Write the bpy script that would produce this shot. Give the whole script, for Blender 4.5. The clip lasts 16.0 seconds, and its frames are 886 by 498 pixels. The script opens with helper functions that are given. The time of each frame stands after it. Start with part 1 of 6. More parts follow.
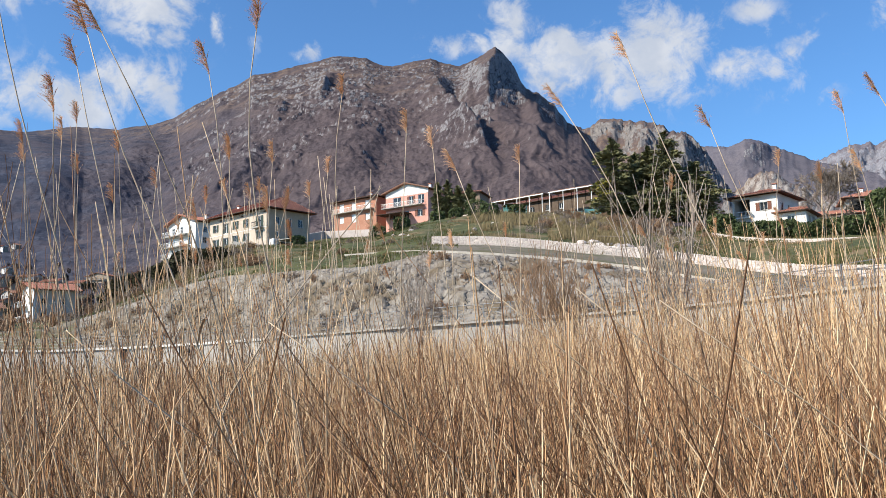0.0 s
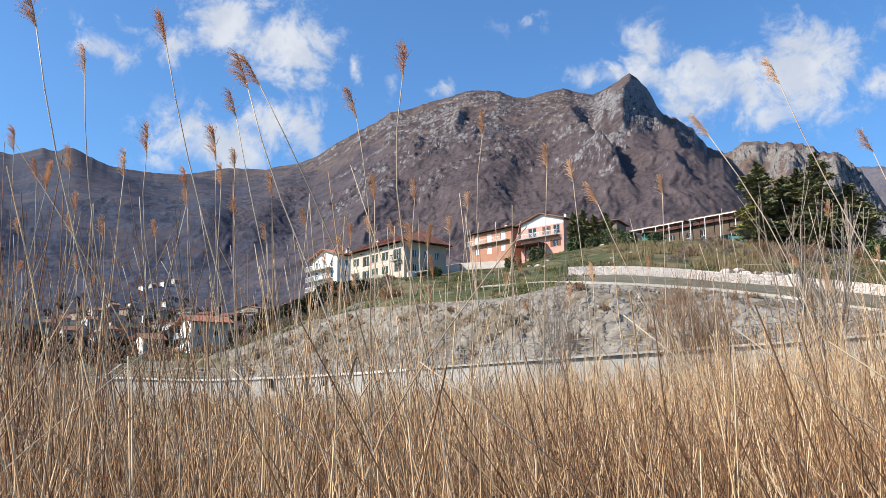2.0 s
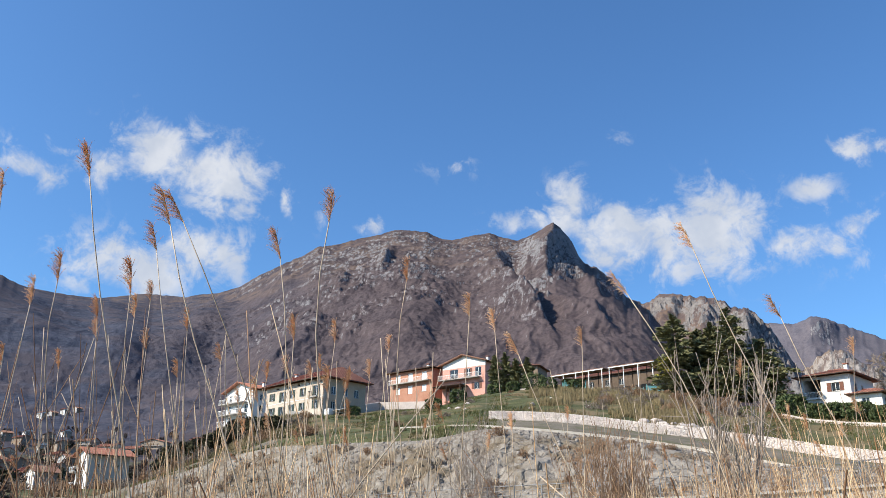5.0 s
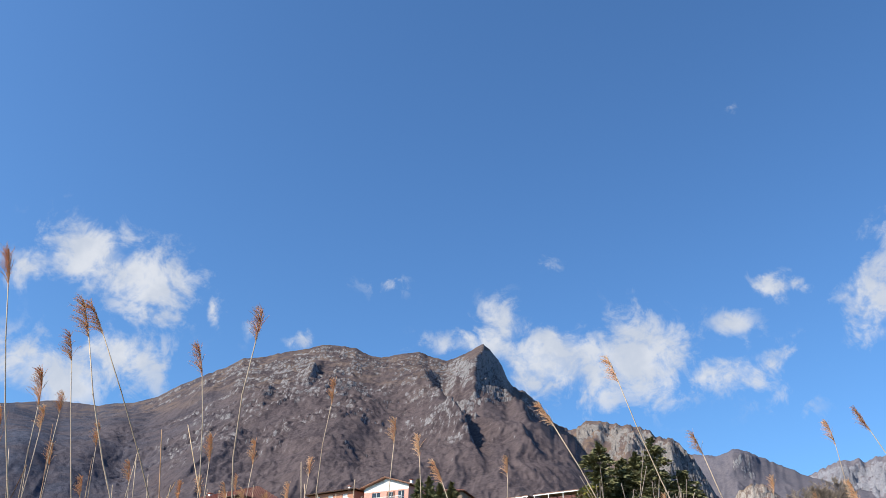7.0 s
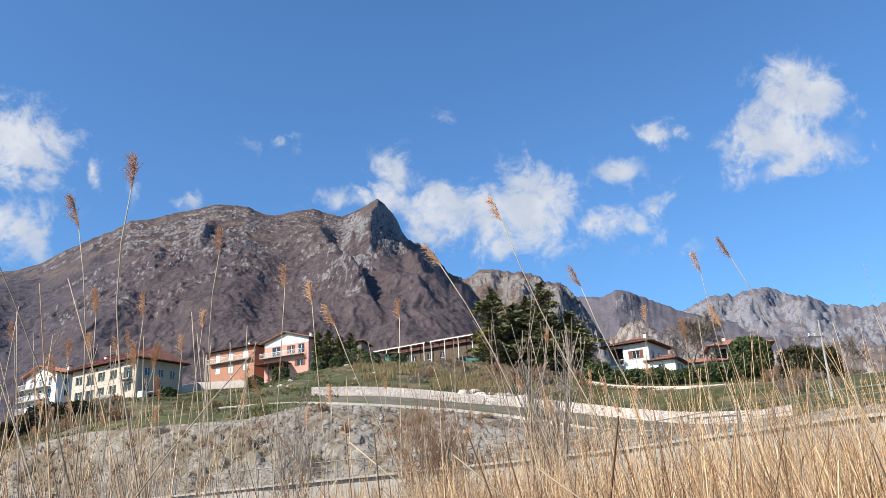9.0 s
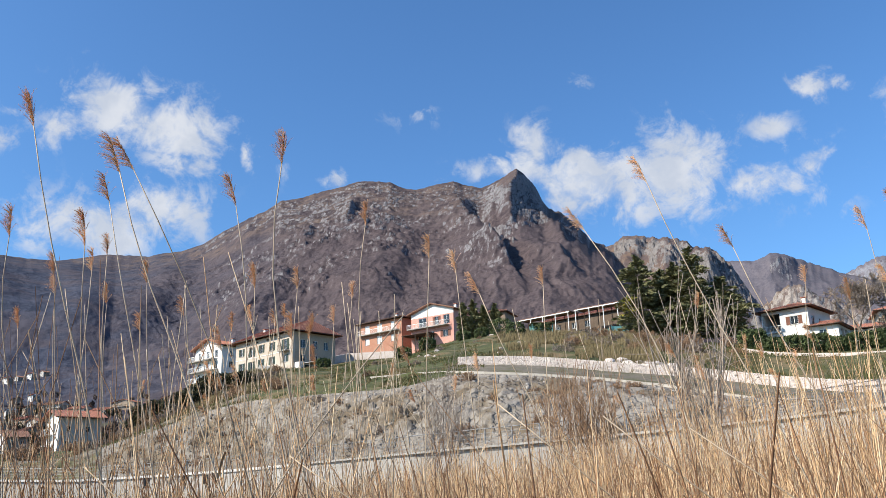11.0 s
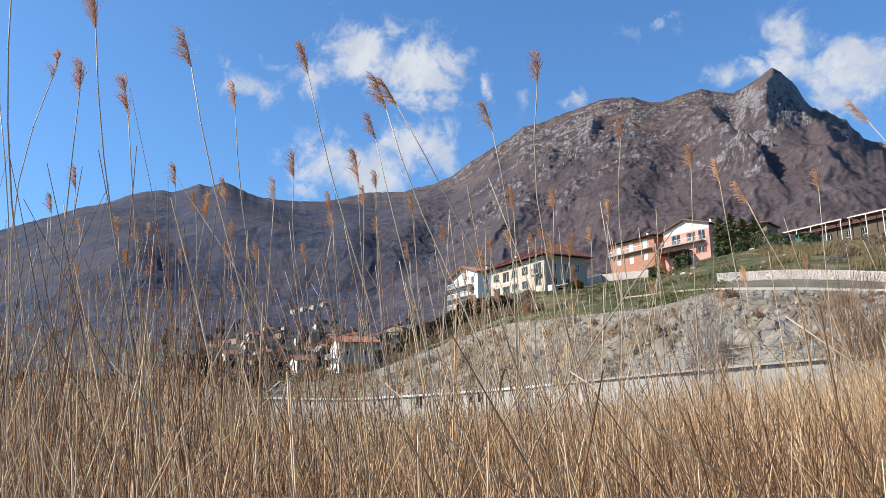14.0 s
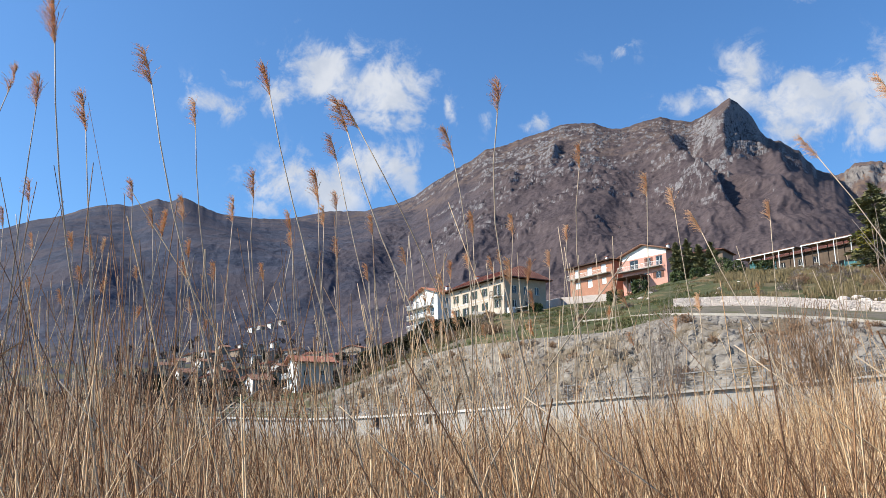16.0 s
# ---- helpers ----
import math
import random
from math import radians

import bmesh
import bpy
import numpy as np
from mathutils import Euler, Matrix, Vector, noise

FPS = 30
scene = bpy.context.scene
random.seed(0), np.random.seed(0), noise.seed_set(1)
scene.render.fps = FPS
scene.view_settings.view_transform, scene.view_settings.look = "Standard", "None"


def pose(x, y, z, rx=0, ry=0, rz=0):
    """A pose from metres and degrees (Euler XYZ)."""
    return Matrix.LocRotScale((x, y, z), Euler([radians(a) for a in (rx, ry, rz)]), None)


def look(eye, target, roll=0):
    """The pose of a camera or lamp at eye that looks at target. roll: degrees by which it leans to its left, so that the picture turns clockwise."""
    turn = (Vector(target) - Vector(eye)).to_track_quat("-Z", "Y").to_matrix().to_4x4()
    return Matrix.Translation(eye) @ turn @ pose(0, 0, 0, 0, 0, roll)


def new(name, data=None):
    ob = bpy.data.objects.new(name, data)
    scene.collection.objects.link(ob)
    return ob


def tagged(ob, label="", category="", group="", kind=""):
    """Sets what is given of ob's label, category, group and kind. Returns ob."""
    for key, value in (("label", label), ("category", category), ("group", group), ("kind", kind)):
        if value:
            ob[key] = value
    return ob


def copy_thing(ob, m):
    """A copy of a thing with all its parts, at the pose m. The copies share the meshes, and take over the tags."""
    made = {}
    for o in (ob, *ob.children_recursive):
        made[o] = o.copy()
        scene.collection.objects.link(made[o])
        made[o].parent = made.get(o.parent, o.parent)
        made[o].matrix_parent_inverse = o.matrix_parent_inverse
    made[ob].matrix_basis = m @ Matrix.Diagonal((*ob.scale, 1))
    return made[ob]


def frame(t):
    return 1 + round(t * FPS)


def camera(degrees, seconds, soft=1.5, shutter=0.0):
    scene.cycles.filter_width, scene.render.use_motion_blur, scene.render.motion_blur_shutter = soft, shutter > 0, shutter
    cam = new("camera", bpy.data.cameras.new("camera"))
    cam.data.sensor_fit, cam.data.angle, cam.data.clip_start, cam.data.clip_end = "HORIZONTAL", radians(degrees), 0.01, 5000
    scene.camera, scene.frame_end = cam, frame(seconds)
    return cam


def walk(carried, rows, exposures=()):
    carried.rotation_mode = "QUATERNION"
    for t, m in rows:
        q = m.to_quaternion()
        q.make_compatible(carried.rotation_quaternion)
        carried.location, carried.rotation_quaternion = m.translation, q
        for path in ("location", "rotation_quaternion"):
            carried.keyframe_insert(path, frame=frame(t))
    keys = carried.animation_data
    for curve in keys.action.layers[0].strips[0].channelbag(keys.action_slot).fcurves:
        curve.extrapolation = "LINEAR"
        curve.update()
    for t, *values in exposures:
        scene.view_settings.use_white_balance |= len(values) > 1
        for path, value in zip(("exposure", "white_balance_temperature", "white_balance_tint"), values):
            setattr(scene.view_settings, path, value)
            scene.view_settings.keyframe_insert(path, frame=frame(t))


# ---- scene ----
# camera: hand-held among the reeds, it turns, and sways by a hand's width
EYE = 1.7
FOV = 56.42
cam = camera(FOV, 16.0, soft=0.62)


def aim(t, yaw, pitch, roll, dx=0.0, dy=0.0, dz=0.0):
    a, p, eye = radians(yaw), radians(pitch), Vector((dx, dy, EYE + dz))
    way = Vector((math.sin(a) * math.cos(p), math.cos(a) * math.cos(p), math.sin(p)))
    return t, look(eye, eye + way * 10, roll)


walk(cam, [
    aim(0, -0.05, 7.93, -0.96, 0.040, 0.013, -0.037),
    aim(0.5, 0.43, 7.51, -0.24, 0.037, 0.010, -0.031),
    aim(1, -0.17, 7.53, 0.33, 0.031, 0.016, -0.040),
    aim(1.5, -2.60, 8.03, -0.34, 0.030, 0.001, -0.038),
    aim(2, -9.51, 10.18, -0.28, -0.007, -0.003, -0.004),
    aim(2.5, -17.73, 11.46, 0.41, -0.036, -0.018, -0.004),
    aim(3, -19.02, 11.55, 1.31, -0.044, -0.004, -0.004),
    aim(3.5, -18.60, 13.24, 1.43, -0.033, -0.016, -0.001),
    aim(4, -19.05, 16.14, 1.40, -0.033, -0.018, 0.006),
    aim(4.5, -13.89, 17.88, 2.15, -0.016, -0.003, 0.031),
    aim(5, -4.15, 19.79, 1.08, 0.004, 0.016, 0.055),
    aim(5.2, -2.10, 21.99, 0.47, 0.007, 0.007, 0.070),
    aim(6.2, -0.20, 29.20, 0.90, 0.007, 0.000, 0.089),
    aim(7.3, 0.95, 27.70, 1.95, 0.007, -0.010, 0.087),
    aim(7.5, 1.35, 27.07, 1.49, 0.009, -0.012, 0.075),
    aim(8, 5.20, 19.28, -0.92, 0.041, 0.009, 0.027),
    aim(8.2, 7.48, 18.59, -2.10, 0.055, -0.001, 0.030),
    aim(8.7, 9.40, 18.20, -2.90, 0.059, 0.000, 0.024),
    aim(9.5, 5.20, 17.60, -2.50, 0.058, 0.004, 0.009),
    aim(10.5, -1.23, 16.98, -1.94, 0.053, 0.006, -0.006),
    aim(11, -1.64, 16.27, -1.69, 0.053, 0.015, -0.007),
    aim(11.5, -13.95, 16.29, -1.46, 0.003, -0.003, -0.016),
    aim(12, -22.71, 14.28, -1.23, -0.013, -0.018, -0.025),
    aim(12.5, -23.33, 14.18, -2.20, -0.018, -0.013, -0.024),
    aim(13, -22.65, 11.80, -1.68, -0.027, -0.000, -0.034),
    aim(13.5, -21.03, 11.99, -1.33, -0.028, 0.006, -0.030),
    aim(14, -19.28, 11.37, -1.21, -0.030, 0.013, -0.021),
    aim(14.5, -19.09, 11.19, -0.77, -0.037, 0.012, -0.016),
    aim(15, -18.75, 12.19, -0.44, -0.031, 0.004, -0.015),
    aim(15.5, -17.23, 12.38, -0.76, -0.021, 0.003, -0.012),
    aim(16, -16.47, 12.76, -0.69, -0.010, -0.009, -0.012),
], exposures=[(0.0, 0.56), (1.5, 0.58), (2.2, 0.65), (3.0, 0.59), (3.5, 0.55), (5.0, 0.58), (11.0, 0.58), (12.3, 0.48), (13.2, 0.53), (14.5, 0.59), (16.0, 0.58)])

# ---- light: clear March sky with broken cumulus, sun from the left ----
SUN_AZ, SUN_EL = -114.0, 37.0      # degrees: clockwise from the y axis, and above the horizon


class Graph:
    """Short-hand for wiring a node tree."""

    def __init__(self, tree):
        self.tree = tree
        tree.nodes.clear()

    def node(self, kind):
        return self.tree.nodes.new(kind)

    def put(self, sock, v):
        if v is None:
            return
        if isinstance(v, bpy.types.NodeSocket):
            self.tree.links.new(v, sock)
        else:
            sock.default_value = v

    def math(self, op, a, b=None, c=None, clamp=False):
        n = self.node("ShaderNodeMath")
        n.operation, n.use_clamp = op, clamp
        for s, v in zip(n.inputs, (a, b, c)):
            self.put(s, v)
        return n.outputs[0]

    def mix(self, f, a, b, blend="MIX"):
        n = self.node("ShaderNodeMix")
        n.data_type, n.blend_type = "RGBA", blend
        self.put(n.inputs[0], f)
        self.put(n.inputs[6], a if isinstance(a, bpy.types.NodeSocket) else (*a[:3], 1))
        self.put(n.inputs[7], b if isinstance(b, bpy.types.NodeSocket) else (*b[:3], 1))
        return n.outputs[2]

    def noise(self, vec, scale, detail=4.0, rough=0.55, distort=0.0):
        n = self.node("ShaderNodeTexNoise")
        self.put(n.inputs["Vector"], vec)
        n.inputs["Scale"].default_value, n.inputs["Detail"].default_value = scale, detail
        n.inputs["Roughness"].default_value, n.inputs["Distortion"].default_value = rough, distort
        return n.outputs["Fac"]

    def step(self, v, lo, hi):
        n = self.node("ShaderNodeMapRange")
        n.interpolation_type = "SMOOTHSTEP"
        self.put(n.inputs[0], v)
        self.put(n.inputs[1], lo)
        self.put(n.inputs[2], hi)
        return n.outputs[0]


# cumulus: heading, height over the horizon, half width and half height, in degrees, and density
CLOUDS = [(-32.9, 22.3, 2.0, 1.1, 1.00), (-30.8, 24.2, 1.2, 0.4, 0.50), (-25.0, 24.7, 2.8, 2.2, 1.05), (-27.6, 23.2, 2.0, 1.2, 0.90), (-21.1, 23.9, 3.9, 2.2, 1.00), (-20.5, 21.6, 2.9, 1.1, 0.75), (-15.6, 22.2, 0.7, 1.2, 0.80), (-13.5, 21.2, 0.5, 1.0, 0.50), (-9.6, 21.7, 0.9, 0.6, 0.85), (-21.4, 18.2, 2.9, 2.0, 1.10), (-26.1, 16.9, 3.9, 2.0, 1.10), (-19.1, 17.1, 1.5, 0.9, 0.60), (-3.5, 25.2, 2.2, 0.9, 0.50), (5.3, 22.3, 2.2, 1.9, 1.00), (2.4, 21.7, 2.5, 0.9, 0.85), (-1.0, 21.2, 1.4, 0.4, 0.60), (9.5, 20.4, 3.3, 2.4, 1.2)]
CLOUDS += [(7.4, 19.6, 2.0, 1.9, 1.05), (11.9, 18.7, 2.8, 2.0, 0.90), (15.2, 20.5, 3.8, 2.9, 1.05), (16.6, 18.4, 2.8, 1.8, 0.70), (21.0, 18.8, 2.7, 1.5, 0.95), (23.6, 19.9, 2.0, 1.4, 0.90), (25.1, 17.0, 1.9, 1.3, 0.50), (21.4, 22.4, 1.5, 0.7, 0.90), (27.5, 19.1, 0.7, 1.2, 0.50), (24.6, 36.4, 0.8, 0.5, 0.50), (-3.6, 25.4, 2.1, 0.9, 0.50), (9.1, 27.6, 0.7, 0.8, 0.40), (34.2, 24.9, 2.6, 2.2, 1.10), (32.6, 22.6, 3.0, 2.2, 1.05), (32.6, 20.6, 3.4, 1.2, 0.9), (25.2, 24.2, 1.8, 1.0, 0.95), (27.2, 23.5, 1.0, 0.5, 0.50), (36.1, 21.5, 2.4, 2.0, 0.90)]


def build_sky():
    world = bpy.data.worlds.new("sky")
    world.use_nodes = True
    scene.world = world
    g = Graph(world.node_tree)
    sky = g.node("ShaderNodeTexSky")
    sky.sky_type, sky.sun_disc = "NISHITA", False
    sky.sun_elevation, sky.sun_rotation = radians(SUN_EL), radians(SUN_AZ)
    sky.altitude, sky.air_density, sky.dust_density, sky.ozone_density = 250, 1.0, 1.3, 2.2
    way = g.node("ShaderNodeTexCoord").outputs["Generated"]
    xyz = g.node("ShaderNodeSeparateXYZ")
    g.put(xyz.inputs[0], way)
    x, y, z = xyz.outputs
    az = g.math("MULTIPLY", g.math("ARCTAN2", x, y), 57.29578)
    el = g.math("MULTIPLY", g.math("ARCSINE", z), 57.29578)
    warp = g.node("ShaderNodeTexNoise")
    g.put(warp.inputs["Vector"], way)
    warp.inputs["Scale"].default_value, warp.inputs["Detail"].default_value = 13.0, 6.0
    off = g.node("ShaderNodeSeparateXYZ")
    g.put(off.inputs[0], warp.outputs["Color"])
    az = g.math("MULTIPLY_ADD", g.math("SUBTRACT", off.outputs[0], 0.5), 5.0, az)
    el = g.math("MULTIPLY_ADD", g.math("SUBTRACT", off.outputs[1], 0.5), 3.6, el)
    cover = None
    for a, e, wa, we, dens in CLOUDS:
        u = g.math("DIVIDE", g.math("SUBTRACT", az, a), wa)
        v = g.math("DIVIDE", g.math("SUBTRACT", el, e), we)
        d = g.math("ADD", g.math("MULTIPLY", u, u), g.math("MULTIPLY", v, v))
        b = g.math("MULTIPLY", g.math("EXPONENT", g.math("MULTIPLY", d, -0.8)), dens)
        cover = b if cover is None else g.math("MAXIMUM", cover, b)
    big, fine = g.noise(way, 22.0, 10.0, 0.62, 0.5), g.noise(way, 75.0, 8.0, 0.68, 0.6)
    ragged = g.step(g.math("ADD", g.math("MULTIPLY", big, 0.78), g.math("MULTIPLY", fine, 0.22)), 0.36, 0.64)
    dens = g.math("SUBTRACT", g.math("MULTIPLY", cover, 1.35), g.math("MULTIPLY", g.math("SUBTRACT", 1.0, ragged), 0.85))
    alpha = g.math("MULTIPLY", g.step(dens, -0.02, 1.05), 0.92)
    shade = g.step(g.noise(way, 26.0, 5.0, 0.55), 0.35, 0.7)
    white = g.mix(shade, (3.6, 3.9, 4.45), (4.6, 4.75, 5.05))
    blue = g.mix(1.0, sky.outputs[0], (0.572, 0.90, 1.19), "MULTIPLY")
    col = g.mix(alpha, blue, white)
    bg = g.node("ShaderNodeBackground")
    g.put(bg.inputs[0], col)
    bg.inputs[1].default_value = 0.113
    g.put(g.node("ShaderNodeOutputWorld").inputs[0], bg.outputs[0])


build_sky()
sun = new("sun", bpy.data.lights.new("sun", "SUN"))
sun.data.energy, sun.data.angle, sun.data.color = 5.0, radians(0.53), (1.0, 0.90, 0.76)
a, e = radians(SUN_AZ), radians(SUN_EL)
sun.matrix_world = look(Vector((math.sin(a) * math.cos(e), math.cos(a) * math.cos(e), math.sin(e))) * 100, (0, 0, 0))

# ---- materials ----


def surface(name, low, high, scale=1.0, rough=0.85, bump=0.3, depth=0.02, fine=9.0, third=None, third_at=(0.55, 0.7), third_scale=0.3,
            random_tint=0.0, island_tint=0.0, cracks=0.0, thin=0.0, metal=0.0, streak=None, dark=None):
    """A weathered surface: two colours mixed by coarse and fine grain, an optional third one in patches, relief from the fine grain.
    scale: coarse features per metre. streak: stretches the grain along (x, y, z)."""
    m = bpy.data.materials.new(name)
    m.use_nodes = True
    g = Graph(m.node_tree)
    pos = g.node("ShaderNodeNewGeometry").outputs["Position"]
    if streak:
        s = g.node("ShaderNodeVectorMath")
        s.operation = "MULTIPLY"
        g.put(s.inputs[0], pos)
        s.inputs[1].default_value = streak
        pos = s.outputs[0]
    coarse, grain = g.noise(pos, scale, 5.0, 0.6), g.noise(pos, scale * fine, 4.0, 0.6)
    f = g.step(g.math("ADD", g.math("MULTIPLY", coarse, 0.6), g.math("MULTIPLY", grain, 0.4)), 0.32, 0.68)
    col = g.mix(f, low, high)
    if third:
        col = g.mix(g.step(g.noise(pos, third_scale, 6.0, 0.65), *third_at), col, third)
    if random_tint:
        r = g.node("ShaderNodeObjectInfo").outputs["Random"]
        col = g.mix(g.math("MULTIPLY", r, random_tint), col, tuple(c * 0.35 for c in low))
    if island_tint:
        r = g.node("ShaderNodeNewGeometry").outputs["Random Per Island"]
        col = g.mix(g.math("MULTIPLY", g.math("POWER", r, 1.3) if dark else r, island_tint), col, dark or tuple(c * 0.35 for c in low))
    if cracks:                   # joints between the blocks of broken rock
        v = g.node("ShaderNodeTexVoronoi")
        v.feature = "DISTANCE_TO_EDGE"
        bent = g.node("ShaderNodeVectorMath")
        bent.operation = "MULTIPLY_ADD"
        n = g.node("ShaderNodeTexNoise")
        g.put(n.inputs["Vector"], pos)
        n.inputs["Scale"].default_value = cracks * 1.5
        g.put(bent.inputs[0], n.outputs["Color"])
        bent.inputs[1].default_value = (0.9 / cracks,) * 3
        g.put(bent.inputs[2], pos)
        g.put(v.inputs["Vector"], bent.outputs[0])
        v.inputs["Scale"].default_value = cracks
        edge = g.step(v.outputs["Distance"], 0.0, 0.09)
        col = g.mix(g.math("MULTIPLY", g.math("SUBTRACT", 1.0, edge), 0.3), col, tuple(c * 0.55 for c in low))
        grain = g.math("ADD", grain, edge)
    bsdf = g.node("ShaderNodeBsdfPrincipled")
    g.put(bsdf.inputs["Base Color"], col)
    bsdf.inputs["Roughness"].default_value, bsdf.inputs["Metallic"].default_value = rough, metal
    bsdf.inputs["Specular IOR Level"].default_value = 0.3
    if bump:
        b = g.node("ShaderNodeBump")
        b.inputs["Strength"].default_value, b.inputs["Distance"].default_value = bump, depth
        g.put(b.inputs["Height"], grain)
        g.put(bsdf.inputs["Normal"], b.outputs[0])
    out = bsdf.outputs[0]
    if thin:                     # light shines through silky hairs
        t, x = g.node("ShaderNodeBsdfTranslucent"), g.node("ShaderNodeMixShader")
        g.put(t.inputs[0], col)
        g.put(x.inputs[0], thin)
        g.put(x.inputs[1], out)
        g.put(x.inputs[2], t.outputs[0])
        out = x.outputs[0]
    g.put(g.node("ShaderNodeOutputMaterial").inputs[0], out)
    return m


def glass(name):
    m = bpy.data.materials.new(name)
    m.use_nodes = True
    b = m.node_tree.nodes["Principled BSDF"]
    b.inputs["Base Color"].default_value = (0.02, 0.025, 0.03, 1)
    b.inputs["Roughness"].default_value = 0.06
    return m


def mountain_surface(name, wood_a, wood_b, rock_a, rock_b, grass, rock_lo, rock_hi, grass_el, high_rock=0.0, west=None):
    """Leafless woods, with limestone where the ground is steep and dry grass in patches on high ground."""
    m = bpy.data.materials.new(name)
    m.use_nodes = True
    g = Graph(m.node_tree)
    geo = g.node("ShaderNodeNewGeometry")
    pos = geo.outputs["Position"]
    sep, nor = g.node("ShaderNodeSeparateXYZ"), g.node("ShaderNodeSeparateXYZ")
    g.put(sep.inputs[0], pos)
    g.put(nor.inputs[0], geo.outputs["True Normal"])
    big, mid, small, tiny = g.noise(pos, 0.004, 5, 0.6), g.noise(pos, 0.018, 7, 0.66), g.noise(pos, 0.10, 5, 0.7), g.noise(pos, 0.33, 3, 0.6)
    mottle = g.step(g.math("ADD", g.math("ADD", g.math("MULTIPLY", mid, 0.35), g.math("MULTIPLY", small, 0.4)), g.math("MULTIPLY", tiny, 0.25)), 0.42, 0.59)
    wood = g.mix(mottle, wood_a, wood_b)
    stands = g.math("MULTIPLY", g.step(g.noise(pos, 0.0075, 6, 0.6, 0.6), 0.42, 0.60), 0.45)      # stands of other trees
    east = 1.0
    if west:                     # shade and blue haze to the west, put into the woods' colour
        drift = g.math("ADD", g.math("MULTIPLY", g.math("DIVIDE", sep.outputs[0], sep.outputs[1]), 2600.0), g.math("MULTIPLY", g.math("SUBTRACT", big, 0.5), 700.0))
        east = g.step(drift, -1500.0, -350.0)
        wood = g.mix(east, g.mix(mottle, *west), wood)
    wood = g.mix(stands, wood, wood_b)
    level = g.math("ADD", sep.outputs[2], g.math("MULTIPLY", g.math("SUBTRACT", big, 0.5), 700.0))
    dry = g.math("MULTIPLY", g.step(level, grass_el - 130.0, grass_el + 130.0), g.step(g.math("ADD", mid, g.math("MULTIPLY", small, 0.25)), 0.56, 0.74))
    if west:                     # green terraces and gardens low down
        field = g.math("MULTIPLY", g.step(g.math("MULTIPLY_ADD", g.math("SUBTRACT", mid, 0.5), 160.0, sep.outputs[2]), 105.0, 55.0), g.step(mid, 0.46, 0.58))
        wood = g.mix(g.math("MULTIPLY", field, 0.8), wood, (0.085, 0.082, 0.042))
    col = g.mix(g.math("MULTIPLY", dry, 0.6), wood, grass)
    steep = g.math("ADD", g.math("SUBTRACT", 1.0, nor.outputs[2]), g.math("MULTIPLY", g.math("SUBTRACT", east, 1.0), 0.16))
    rough = g.math("ADD", g.math("MULTIPLY", g.math("SUBTRACT", small, 0.5), 0.55), g.math("MULTIPLY", g.math("SUBTRACT", mid, 0.5), 0.75))
    stone = g.step(g.math("ADD", g.math("MULTIPLY_ADD", steep, 1.35, rough), g.math("MULTIPLY", g.step(sep.outputs[2], 500.0, 950.0), high_rock)), rock_lo, rock_hi)
    rock = g.mix(g.step(g.math("ADD", g.math("MULTIPLY", small, 0.6), g.math("MULTIPLY", tiny, 0.4)), 0.36, 0.64), rock_a, rock_b)
    col = g.mix(stone, col, rock)
    bsdf = g.node("ShaderNodeBsdfPrincipled")
    g.put(bsdf.inputs["Base Color"], col)
    bsdf.inputs["Roughness"].default_value = 0.95
    bsdf.inputs["Specular IOR Level"].default_value = 0.1
    b = g.node("ShaderNodeBump")
    b.inputs["Strength"].default_value, b.inputs["Distance"].default_value = 0.5, 1.2
    g.put(b.inputs["Height"], g.math("ADD", g.math("MULTIPLY", small, 4.0), g.math("MULTIPLY", tiny, 2.0)))
    g.put(bsdf.inputs["Normal"], b.outputs[0])
    g.put(g.node("ShaderNodeOutputMaterial").inputs[0], bsdf.outputs[0])
    return m


